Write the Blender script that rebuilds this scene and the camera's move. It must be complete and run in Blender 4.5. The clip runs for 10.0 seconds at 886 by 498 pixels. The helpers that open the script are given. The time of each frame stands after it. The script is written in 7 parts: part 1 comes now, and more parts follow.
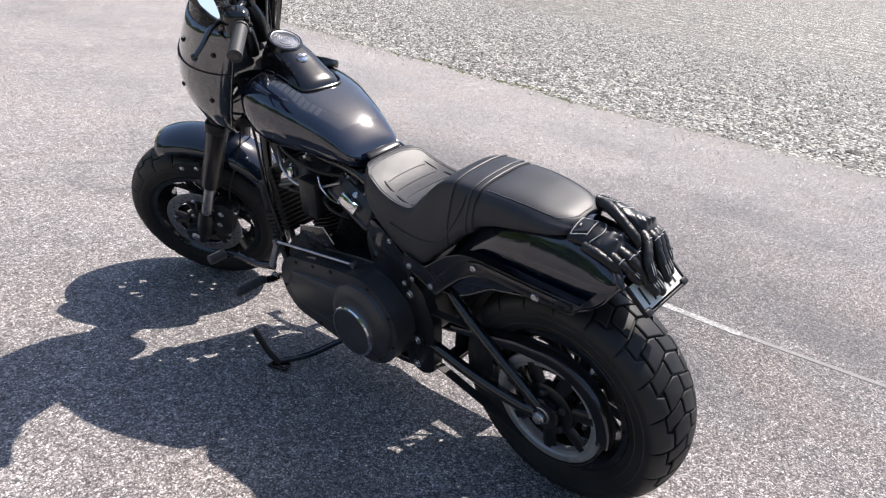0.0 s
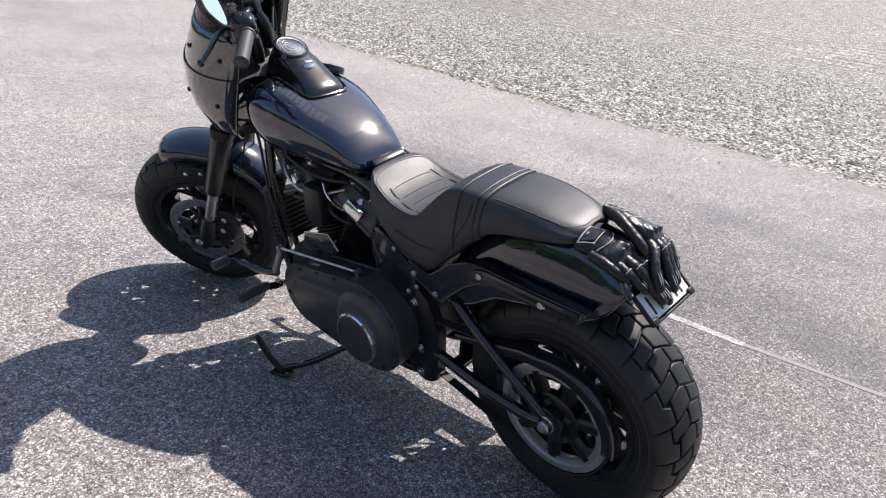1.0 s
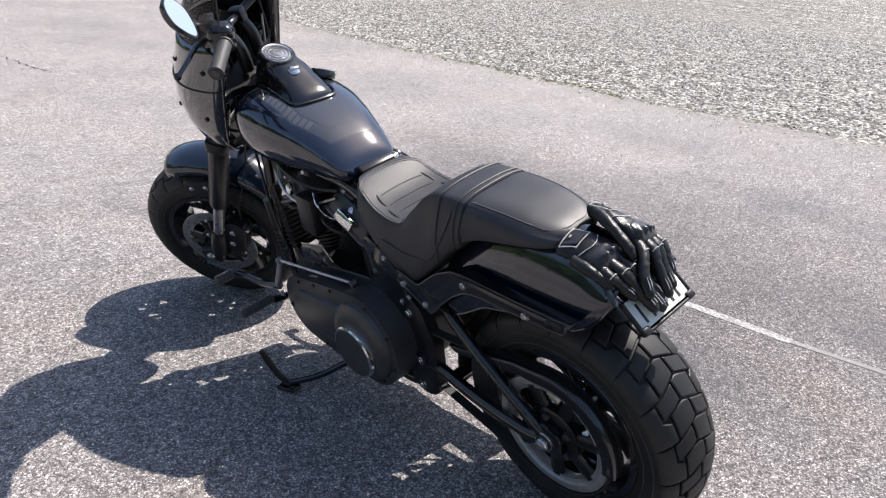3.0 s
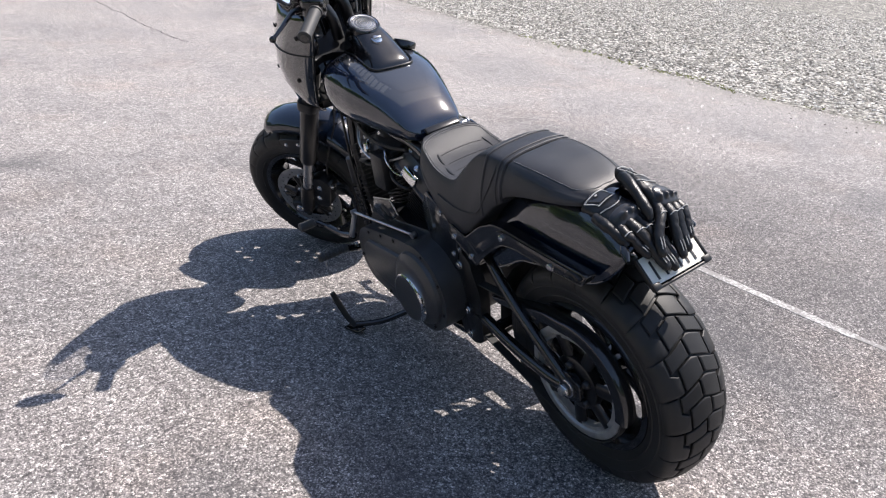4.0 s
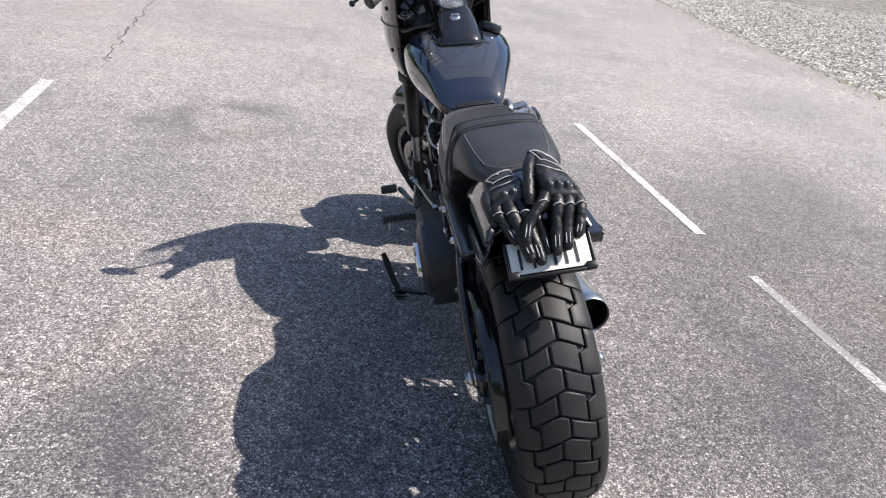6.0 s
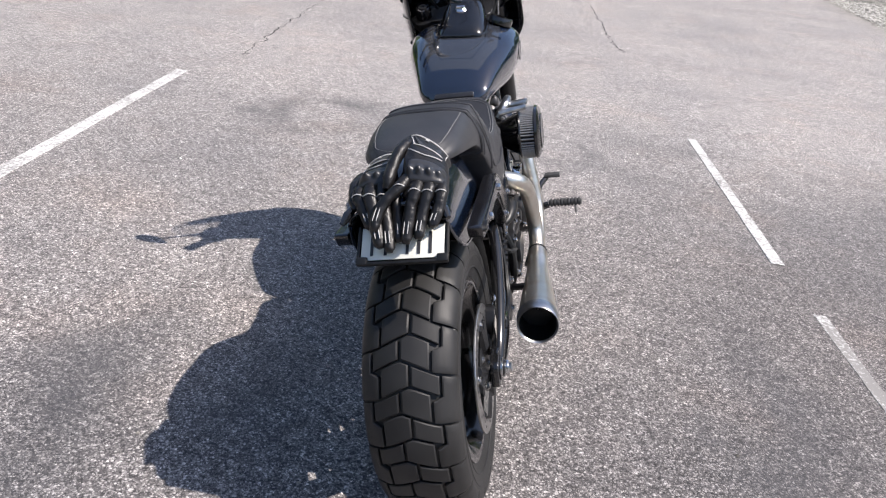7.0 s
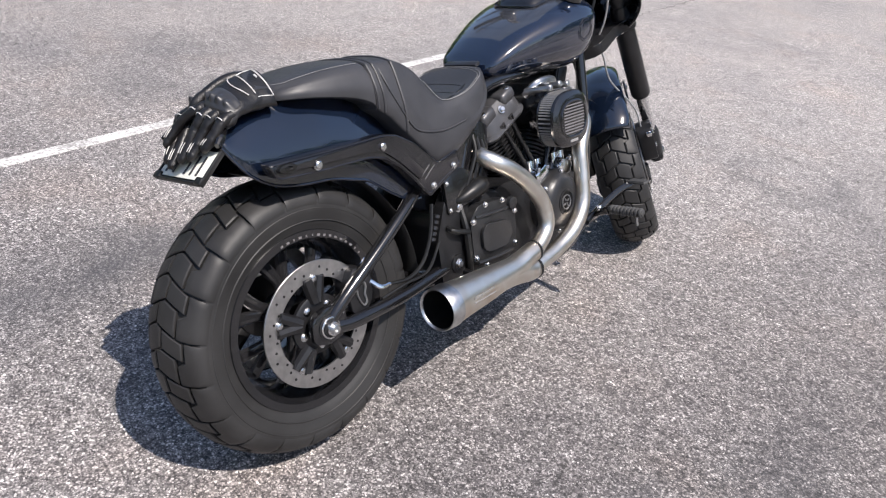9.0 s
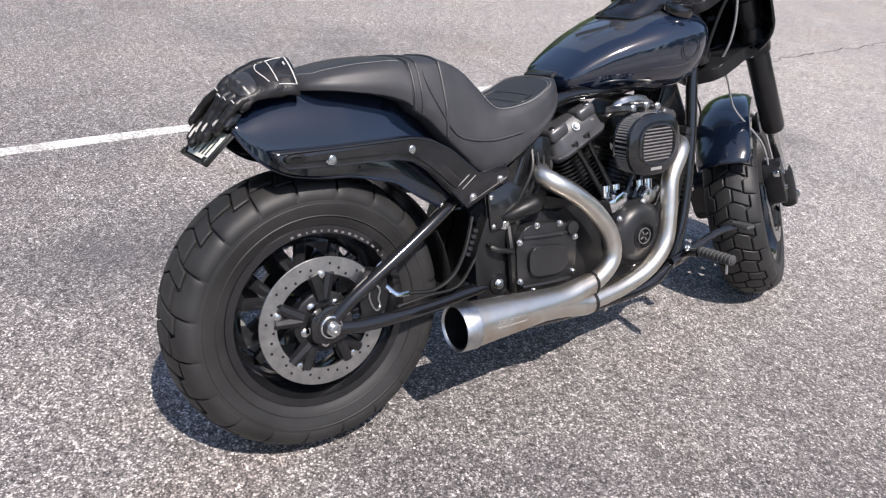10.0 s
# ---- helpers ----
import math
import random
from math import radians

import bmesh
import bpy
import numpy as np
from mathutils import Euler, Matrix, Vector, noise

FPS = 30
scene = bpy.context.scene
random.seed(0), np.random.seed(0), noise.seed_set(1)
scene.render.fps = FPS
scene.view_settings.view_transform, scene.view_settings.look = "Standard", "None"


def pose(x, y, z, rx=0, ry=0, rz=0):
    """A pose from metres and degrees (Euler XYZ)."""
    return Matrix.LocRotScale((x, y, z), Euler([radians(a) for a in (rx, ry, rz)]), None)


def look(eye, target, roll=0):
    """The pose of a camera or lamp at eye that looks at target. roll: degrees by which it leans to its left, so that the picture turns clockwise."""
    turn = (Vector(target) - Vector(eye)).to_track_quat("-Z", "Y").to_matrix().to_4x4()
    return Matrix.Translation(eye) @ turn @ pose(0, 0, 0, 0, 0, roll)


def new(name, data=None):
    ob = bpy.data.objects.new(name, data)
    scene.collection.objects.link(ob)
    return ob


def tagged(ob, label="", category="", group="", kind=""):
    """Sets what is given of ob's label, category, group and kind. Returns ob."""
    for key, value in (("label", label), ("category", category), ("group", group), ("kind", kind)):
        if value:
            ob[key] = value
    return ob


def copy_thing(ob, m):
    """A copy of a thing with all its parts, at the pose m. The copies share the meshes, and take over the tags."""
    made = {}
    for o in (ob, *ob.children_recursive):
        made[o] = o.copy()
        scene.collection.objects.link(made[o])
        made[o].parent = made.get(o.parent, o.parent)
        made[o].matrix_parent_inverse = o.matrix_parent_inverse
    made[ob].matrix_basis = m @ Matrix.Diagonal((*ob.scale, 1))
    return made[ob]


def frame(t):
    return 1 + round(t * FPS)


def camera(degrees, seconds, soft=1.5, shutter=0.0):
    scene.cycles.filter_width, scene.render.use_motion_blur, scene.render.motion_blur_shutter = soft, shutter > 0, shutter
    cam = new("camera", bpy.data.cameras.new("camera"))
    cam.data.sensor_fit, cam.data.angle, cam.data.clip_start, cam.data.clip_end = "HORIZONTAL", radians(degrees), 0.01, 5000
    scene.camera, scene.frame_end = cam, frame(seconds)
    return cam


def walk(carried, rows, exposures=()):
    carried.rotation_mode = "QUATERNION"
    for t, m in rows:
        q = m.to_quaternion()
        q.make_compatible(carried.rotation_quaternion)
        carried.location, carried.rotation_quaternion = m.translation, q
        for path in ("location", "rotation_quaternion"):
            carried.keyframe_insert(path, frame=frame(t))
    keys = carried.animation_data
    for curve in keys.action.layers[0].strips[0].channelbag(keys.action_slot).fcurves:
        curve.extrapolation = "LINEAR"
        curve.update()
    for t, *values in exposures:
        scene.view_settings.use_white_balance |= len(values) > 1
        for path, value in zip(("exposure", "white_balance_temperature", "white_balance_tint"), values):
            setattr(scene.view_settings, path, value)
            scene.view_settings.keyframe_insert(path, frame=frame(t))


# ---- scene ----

# seconds, eye x y z, yaw, pitch, roll
ROWS = [
    (0, -1.7068, -0.8611, 1.4000, -49.33, -21.96, 7.71),
    (0.5, -1.7095, -0.8499, 1.3958, -49.26, -21.55, 8.22),
    (1, -1.7148, -0.8450, 1.3961, -49.34, -21.37, 8.15),
    (1.5, -1.7024, -0.8367, 1.3987, -49.26, -21.32, 7.32),
    (2, -1.6227, -0.8405, 1.3929, -48.62, -21.38, 5.90),
    (3.5, -1.4556, -1.0245, 1.4096, -39.45, -23.02, 3.55),
    (4, -1.4725, -1.1863, 1.4038, -34.49, -23.74, 4.57),
    (4.5, -1.2877, -1.3683, 1.3974, -28.88, -23.80, 5.74),
    (5, -1.1104, -1.5347, 1.4101, -22.48, -23.97, 6.80),
    (5.5, -0.9060, -1.5107, 1.3862, -15.47, -24.04, 7.42),
    (6, -0.5770, -1.5639, 1.3626, -8.12, -24.48, 7.72),
    (7.5, 0.4204, -1.4546, 1.3657, 15.07, -25.40, 6.07),
    (8, 0.7518, -1.3552, 1.3746, 22.89, -25.68, 5.72),
    (8.5, 0.9666, -1.1016, 1.3543, 29.85, -26.60, 6.86),
    (9, 1.1721, -0.9281, 1.3560, 40.36, -27.97, 5.84),
    (9.5, 1.3196, -0.7670, 1.3537, 50.38, -28.56, 5.34),
    (10, 1.3441, -0.5560, 1.3475, 56.95, -28.67, 6.40),
]
cam = camera(61.1, 10.0, 1.2)
walk(cam, [(t, pose(x, y, z, 90 + pitch, 0, yaw) @ pose(0, 0, 0, 0, 0, roll)) for t, x, y, z, yaw, pitch, roll in ROWS],
     [(0, .72), (4.5, .73), (6.0, .70), (7.5, .59), (8.5, .63), (10.0, .65)])

# ---- light ----
LEAN = 13.80
SUN = Vector((0.632, -0.012, 1.0)).normalized()
world = bpy.data.worlds.new("sky")
scene.world = world
world.use_nodes = True
wn = world.node_tree
sky = wn.nodes.new("ShaderNodeTexSky")
sky.sky_type, sky.sun_disc = "NISHITA", False
sky.sun_elevation = math.asin(SUN.z)
sky.sun_rotation = math.atan2(SUN.x, SUN.y)
wn.links.new(sky.outputs[0], wn.nodes["Background"].inputs[0])
wn.nodes["Background"].inputs[1].default_value = 0.125
lamp = bpy.data.lights.new("sun", "SUN")
lamp.energy, lamp.angle, lamp.color = 4.4, radians(0.55), (1.0, 0.95, 0.89)
sun = new("sun", lamp)
sun.matrix_world = look(SUN * 30, (0, 0, 0))
scene.view_settings.use_white_balance = True
scene.view_settings.white_balance_temperature, scene.view_settings.white_balance_tint = 6600, 13.2

# ---- materials ----
def base_material(name):
    m = bpy.data.materials.new(name)
    m.use_nodes = True
    return m, m.node_tree.nodes, m.node_tree.links, m.node_tree.nodes["Principled BSDF"]


def node(ns, kind, data_type=None, blend_type=None, feature=None, **values):
    n = ns.new("ShaderNode" + kind)
    if data_type:
        n.data_type = data_type
    if blend_type:
        n.blend_type = blend_type
    if feature:
        n.feature = feature
    for k, v in values.items():
        n.inputs[k].default_value = v
    return n


def ramp(ns, stops):
    r = ns.new("ShaderNodeValToRGB")
    while len(r.color_ramp.elements) < len(stops):
        r.color_ramp.elements.new(0.5)
    for e, (p, c) in zip(r.color_ramp.elements, stops):
        e.position, e.color = p, (*c, 1) if len(c) == 3 else c
    return r


def surface(name, col, rough=0.5, metal=0.0, var=0.2, scale=30.0, bump=0.1, bscale=400.0, coat=0.0, dust=0.0, spec=0.5, stretch=None, ior=1.5):
    """A surface with colour and gloss that vary at two scales, and a fine relief."""
    m, ns, ln, p = base_material(name)
    tc = ns.new("ShaderNodeTexCoord")
    mp = ns.new("ShaderNodeMapping")
    ln.new(tc.outputs["Object"], mp.inputs[0])
    if stretch:
        mp.inputs["Scale"].default_value = stretch
    n1 = node(ns, "TexNoise", Scale=scale, Detail=4.0)
    n2 = node(ns, "TexNoise", Scale=bscale, Detail=3.0)
    for n in (n1, n2):
        ln.new(mp.outputs[0], n.inputs["Vector"])
    lo, hi = [c * (1 - var) for c in col], [min(1, c * (1 + var) + dust) for c in col]
    r = ramp(ns, [(0.3, lo), (0.72, hi)])
    ln.new(n1.outputs[0], r.inputs[0])
    ln.new(r.outputs[0], p.inputs["Base Color"])
    mr = node(ns, "MapRange")
    mr.inputs["To Min"].default_value, mr.inputs["To Max"].default_value = rough * 0.82, min(1, rough * 1.2)
    ln.new(n1.outputs[0], mr.inputs[0])
    ln.new(mr.outputs[0], p.inputs["Roughness"])
    p.inputs["Metallic"].default_value, p.inputs["Coat Weight"].default_value = metal, coat
    p.inputs["Coat Roughness"].default_value, p.inputs["Coat IOR"].default_value = 0.03, ior
    p.inputs["Specular IOR Level"].default_value = spec
    if bump:
        b = node(ns, "Bump", Strength=bump, Distance=0.001)
        ln.new(n2.outputs[0], b.inputs["Height"])
        ln.new(b.outputs[0], p.inputs["Normal"])
    return m


PAINT = surface("navy black gloss paint", (0.0034, 0.0068, 0.0158), 0.16, 0.0, 0.25, 6, 0.0, 400, 1.0, 0.0, 0.3, None, 1.75)
PAINT.node_tree.nodes["Principled BSDF"].inputs["Coat IOR"].default_value = 1.6
SATIN = surface("satin black steel", (0.008, 0.008, 0.009), 0.30, 0.0, 0.3, 25, 0.06, 500)
GLOSSBLACK = surface("gloss black steel", (0.008, 0.008, 0.009), 0.16, 0.0, 0.2, 20, 0.02, 400, 0.5)
WRINKLE = surface("wrinkle black engine coat", (0.011, 0.011, 0.012), 0.34, 0.0, 0.3, 18, 0.3, 900, 0.0, 0.0, 0.38)
PIANO = surface("deep black gloss lacquer", (0.004, 0.0045, 0.0055), 0.10, 0.0, 0.25, 6, 0.0, 400, 1.0, 0.0, 0.4, None, 2.1)
SLAT = surface("dull grey slat", (0.17, 0.16, 0.16), 0.45, 0.3, 0.2, 60, 0.0)
GREYCOAT = surface("dark grey engine coat", (0.020, 0.020, 0.021), 0.34, 0.2, 0.25, 20, 0.25, 900)
ROCKER = surface("grey rocker coat", (0.062, 0.062, 0.066), 0.34, 0.3, 0.2, 20, 0.2, 900)
SEMIGLOSS = surface("semi-gloss black strut", (0.008, 0.008, 0.010), 0.20, 0.0, 0.25, 20, 0.03, 500, 0.3, 0.0, 0.6)
PLASTIC = surface("black moulded plastic", (0.008, 0.008, 0.008), 0.40, 0.0, 0.3, 20, 0.2, 700, 0.0, 0.0, 0.38)
LEATHER = surface("black seat vinyl", (0.030, 0.030, 0.033), 0.46, 0.0, 0.16, 14, 0.4, 520, 0.0, 0.002, 0.45)
GLOVE = surface("black glove leather", (0.0085, 0.0078, 0.0080), 0.40, 0.0, 0.35, 35, 0.8, 240, 0.0, 0.0, 0.45)
GUARD = surface("moulded rubber knuckle guard", (0.026, 0.026, 0.028), 0.34, 0.0, 0.2, 30, 0.1, 500)
PIPING = surface("off-white piping", (0.50, 0.49, 0.47), 0.55, 0.0, 0.2, 80, 0.1, 600)
THREAD = surface("grey thread", (0.17, 0.17, 0.17), 0.7, 0.0, 0.4, 300, 0.3, 900)
RUBBER = surface("black tyre rubber", (0.0185, 0.018, 0.0178), 0.52, 0.0, 0.26, 9, 0.2, 700, 0.0, 0.004, 0.35)
GRIPRUBBER = surface("ribbed grip rubber", (0.05, 0.05, 0.05), 0.6, 0.0, 0.2, 30, 0.2, 500)
CHROME = surface("chrome", (0.72, 0.72, 0.72), 0.09, 1.0, 0.08, 30, 0.0)
BOLT = surface("zinc bolt", (0.62, 0.62, 0.62), 0.22, 1.0, 0.15, 90, 0.0)
DISC = surface("brushed brake steel", (0.44, 0.43, 0.42), 0.34, 1.0, 0.2, 40, 0.15, 500)
ALLOY = surface("machined alloy", (0.5, 0.5, 0.5), 0.3, 1.0, 0.2, 40, 0.1, 500)
FORKGREY = surface("dark anodised fork", (0.035, 0.035, 0.037), 0.3, 0.5, 0.15, 30, 0.03, 400)
PLATE = surface("white reflective plate", (0.76, 0.75, 0.66), 0.4, 0.0, 0.06, 40, 0.02, 300)
PLATEINK = surface("black plate ink", (0.03, 0.03, 0.035), 0.5, 0.0, 0.2, 40, 0.0)
PRIMARY = surface("dark grey primary coat", (0.040, 0.041, 0.044), 0.38, 0.1, 0.22, 16, 0.25, 900, 0.0, 0.0, 0.6)
PULLEYGREY = surface("worn grey pulley steel", (0.34, 0.34, 0.34), 0.42, 0.5, 0.2, 40, 0.1, 500)
SPOKE = surface("glossy dark alloy spoke", (0.022, 0.022, 0.024), 0.20, 0.35, 0.2, 25, 0.03, 500, 0.4)
BELT = surface("black drive belt", (0.02, 0.02, 0.02), 0.6, 0.0, 0.2, 60, 0.2, 500)
BADGE = surface("dull silver badge", (0.38, 0.37, 0.36), 0.4, 0.5, 0.2, 60, 0.0)
FORKSILVER = surface("satin silver fork slider", (0.30, 0.30, 0.31), 0.28, 0.8, 0.15, 30, 0.03, 400)
WIRE = surface("clear cable sleeve", (0.42, 0.42, 0.42), 0.3, 0.6, 0.1, 60, 0.0)
MIRROR = surface("mirror glass", (0.93, 0.93, 0.93), 0.015, 1.0, 0.0, 10, 0.0)


def steel_material():
    """Brushed stainless with straw and bronze heat tint near the joints."""
    m, ns, ln, p = base_material("brushed stainless exhaust")
    tc = ns.new("ShaderNodeTexCoord")
    n1 = node(ns, "TexNoise", Scale=7.0, Detail=3.0)
    n2 = node(ns, "TexNoise", Scale=420.0, Detail=2.0)
    mp = ns.new("ShaderNodeMapping")
    mp.inputs["Scale"].default_value = (1.0, 0.25, 1.0)
    ln.new(tc.outputs["Object"], n1.inputs["Vector"])
    ln.new(tc.outputs["Object"], mp.inputs[0])
    ln.new(mp.outputs[0], n2.inputs["Vector"])
    r = ramp(ns, [(0.3, (0.62, 0.57, 0.50)), (0.52, (0.70, 0.67, 0.61)), (0.72, (0.54, 0.44, 0.34))])
    ln.new(n1.outputs[0], r.inputs[0])
    ln.new(r.outputs[0], p.inputs["Base Color"])
    mr = node(ns, "MapRange")
    mr.inputs["To Min"].default_value, mr.inputs["To Max"].default_value = 0.26, 0.42
    ln.new(n2.outputs[0], mr.inputs[0])
    ln.new(mr.outputs[0], p.inputs["Roughness"])
    b = node(ns, "Bump", Strength=0.12, Distance=0.0006)
    ln.new(n2.outputs[0], b.inputs["Height"])
    ln.new(b.outputs[0], p.inputs["Normal"])
    p.inputs["Metallic"].default_value = 1.0
    return m


STEEL = steel_material()


def math_node(ns, ln, op, a, b=None, c=None):
    n = ns.new("ShaderNodeMath")
    n.operation = op
    for i, v in enumerate((a, b, c)):
        if v is None:
            continue
        if isinstance(v, (int, float)):
            n.inputs[i].default_value = v
        else:
            ln.new(v, n.inputs[i])
    return n.outputs[0]


def tank_material():
    """Gloss navy with a satin charcoal top panel, a pinstripe and a slanted bar graphic."""
    m, ns, ln, p = base_material("tank paint with charcoal panel")
    tc = ns.new("ShaderNodeTexCoord")
    sp = ns.new("ShaderNodeSeparateXYZ")
    ln.new(tc.outputs["Object"], sp.inputs[0])
    x, y = sp.outputs[0], sp.outputs[1]
    M = lambda op, a, b=None, c=None: math_node(ns, ln, op, a, b, c)
    ax = M("ABSOLUTE", x)
    # half-width of the panel shrinks towards the seat
    edge = M("MULTIPLY_ADD", M("MAXIMUM", M("SUBTRACT", 0.92, y), 0.0), -0.40, 0.122)
    d = M("MINIMUM", M("SUBTRACT", edge, ax), M("SUBTRACT", y, 0.800))
    inside = M("GREATER_THAN", d, 0.0)
    line = M("MULTIPLY", M("GREATER_THAN", d, 0.040), M("LESS_THAN", d, 0.0422))
    # bars
    s = M("FRACT", M("MULTIPLY_ADD", ax, 16.0, M("MULTIPLY", y, 48.0)))
    band = M("MULTIPLY", M("GREATER_THAN", d, 0.005), M("LESS_THAN", d, 0.035))
    span = M("MULTIPLY", M("GREATER_THAN", y, 0.87), M("LESS_THAN", y, 1.16))
    bars = M("MULTIPLY", M("MULTIPLY", band, span), M("MULTIPLY", M("GREATER_THAN", s, 0.3), M("LESS_THAN", x, 0.0)))
    dark = bars
    c1 = node(ns, "Mix", data_type="RGBA")
    ln.new(inside, c1.inputs[0])
    c1.inputs[6].default_value, c1.inputs[7].default_value = (0.005, 0.009, 0.021, 1), (0.030, 0.033, 0.040, 1)
    c2 = node(ns, "Mix", data_type="RGBA")
    ln.new(dark, c2.inputs[0])
    ln.new(c1.outputs[2], c2.inputs[6])
    c2.inputs[7].default_value = (0.058, 0.060, 0.065, 1)
    c3 = node(ns, "Mix", data_type="RGBA")
    ln.new(line, c3.inputs[0])
    ln.new(c2.outputs[2], c3.inputs[6])
    c3.inputs[7].default_value = (0.002, 0.002, 0.003, 1)
    ln.new(c3.outputs[2], p.inputs["Base Color"])
    ln.new(M("MULTIPLY_ADD", inside, 0.04, 0.10), p.inputs["Roughness"])
    p.inputs["Coat Weight"].default_value, p.inputs["Coat Roughness"].default_value = 1.0, 0.035
    p.inputs["Coat IOR"].default_value, p.inputs["Specular IOR Level"].default_value = 1.8, 0.2
    return m


TANKPAINT = tank_material()


def screen_material():
    """Thin smoked acrylic: lets tinted light straight through, with a gloss."""
    m, ns, ln, p = base_material("smoked windscreen")
    clear = ns.new("ShaderNodeBsdfTransparent")
    clear.inputs[0].default_value = (0.78, 0.78, 0.79, 1)
    gloss = ns.new("ShaderNodeBsdfGlossy")
    gloss.inputs["Roughness"].default_value = 0.03
    fr = ns.new("ShaderNodeFresnel")
    fr.inputs[0].default_value = 1.4
    mix = ns.new("ShaderNodeMixShader")
    ln.new(fr.outputs[0], mix.inputs[0])
    ln.new(clear.outputs[0], mix.inputs[1])
    ln.new(gloss.outputs[0], mix.inputs[2])
    ln.new(mix.outputs[0], ns["Material Output"].inputs[0])
    return m


SCREEN = screen_material()
DIALGLASS = surface("dial face", (0.36, 0.36, 0.36), 0.20, 0.7, 0.3, 60, 0.0, 300, 0.6)

# dark marks on the paving: rings (centre, radius, half-width, strength) and streaks (centre, half-axes, strength)
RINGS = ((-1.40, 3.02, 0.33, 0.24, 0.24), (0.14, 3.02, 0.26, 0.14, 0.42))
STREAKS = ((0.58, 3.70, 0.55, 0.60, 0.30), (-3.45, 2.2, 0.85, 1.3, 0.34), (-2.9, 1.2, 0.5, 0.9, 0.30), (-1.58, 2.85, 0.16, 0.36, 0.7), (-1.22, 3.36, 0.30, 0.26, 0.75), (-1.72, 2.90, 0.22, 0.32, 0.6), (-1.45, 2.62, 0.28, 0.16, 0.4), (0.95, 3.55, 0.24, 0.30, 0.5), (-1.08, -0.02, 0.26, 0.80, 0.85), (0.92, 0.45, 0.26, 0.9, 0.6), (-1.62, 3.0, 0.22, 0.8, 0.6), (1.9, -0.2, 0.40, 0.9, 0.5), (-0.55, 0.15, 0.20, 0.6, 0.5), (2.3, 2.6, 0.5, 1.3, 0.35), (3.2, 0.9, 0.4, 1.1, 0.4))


def ground_material():
    """Exposed-aggregate asphalt that gives way to loose gravel past the paving's edge."""
    m, ns, ln, p = base_material("chip asphalt and gravel")
    M = lambda op, a, b=None, c=None: math_node(ns, ln, op, a, b, c)
    geo = ns.new("ShaderNodeNewGeometry")
    pos = geo.outputs["Position"]
    sp = ns.new("ShaderNodeSeparateXYZ")
    ln.new(pos, sp.inputs[0])

    def noise_of(scale, detail=3.0, rough=0.55):
        n = node(ns, "TexNoise", Scale=scale, Detail=detail, Roughness=rough)
        ln.new(pos, n.inputs["Vector"])
        return n.outputs[0]

    def cells(scale, feature="F1"):
        v = node(ns, "TexVoronoi", feature=feature, Scale=scale)
        ln.new(pos, v.inputs["Vector"])
        return v

    def mix(f, a, b, kind="MIX"):
        n = node(ns, "Mix", data_type="RGBA", blend_type=kind)
        for sock, v in ((n.inputs[0], f), (n.inputs[6], a), (n.inputs[7], b)):
            if isinstance(v, (int, float)):
                sock.default_value = v
            elif isinstance(v, tuple):
                sock.default_value = (*v, 1)
            else:
                ln.new(v, sock)
        return n.outputs[2]

    # asphalt chips of two sizes
    c1, c2 = cells(185.0), cells(330.0)
    s1, s2 = ns.new("ShaderNodeSeparateColor"), ns.new("ShaderNodeSeparateColor")
    ln.new(c1.outputs["Color"], s1.inputs[0])
    ln.new(c2.outputs["Color"], s2.inputs[0])
    stones = [(0.0, (0.060, 0.057, 0.058)), (0.28, (0.128, 0.122, 0.122)), (0.58, (0.225, 0.215, 0.211)), (0.82, (0.385, 0.370, 0.358)), (1.0, (0.70, 0.68, 0.655))]
    r1, r2 = ramp(ns, stones), ramp(ns, stones)
    ln.new(s1.outputs[0], r1.inputs[0])
    ln.new(s2.outputs[1], r2.inputs[0])
    pick = M("GREATER_THAN", s1.outputs[2], 0.45)
    chips = mix(pick, r2.outputs[0], r1.outputs[0])
    tar = ramp(ns, [(0.0, (1, 1, 1)), (0.5, (0.92, 0.92, 0.92)), (0.85, (0.42, 0.41, 0.42))])
    ln.new(M("MULTIPLY", c1.outputs["Distance"], 1.15), tar.inputs[0])
    chips = mix(0.8, chips, tar.outputs[0], "MULTIPLY")
    # patches, old wear and dark marks; the paving grows paler with y
    big = ramp(ns, [(0.3, (0.70, 0.70, 0.72)), (0.52, (1.0, 0.985, 0.975)), (0.72, (1.18, 1.14, 1.11))])
    ln.new(noise_of(0.7, 5.0, 0.6), big.inputs[0])
    paving = mix(1.0, chips, big.outputs[0], "MULTIPLY")
    paler_y = node(ns, "MapRange")
    paler_y.inputs["From Min"].default_value, paler_y.inputs["From Max"].default_value = 0.6, 5.0
    paler_y.inputs["To Min"].default_value, paler_y.inputs["To Max"].default_value = 0.0, 1.0
    ln.new(M("MULTIPLY_ADD", noise_of(0.5, 3.0), 1.5, sp.outputs[1]), paler_y.inputs[0])
    paving = mix(paler_y.outputs[0], paving, mix(0.25, mix(1.0, paving, (1.30, 1.28, 1.25), "MULTIPLY"), (0.36, 0.35, 0.335)))
    fine = ramp(ns, [(0.25, (0.72, 0.71, 0.72)), (0.5, (1.0, 0.985, 0.98)), (0.75, (1.2, 1.2, 1.2))])
    ln.new(noise_of(7.0, 6.0, 0.75), fine.inputs[0])
    paving = mix(1.0, paving, fine.outputs[0], "MULTIPLY")
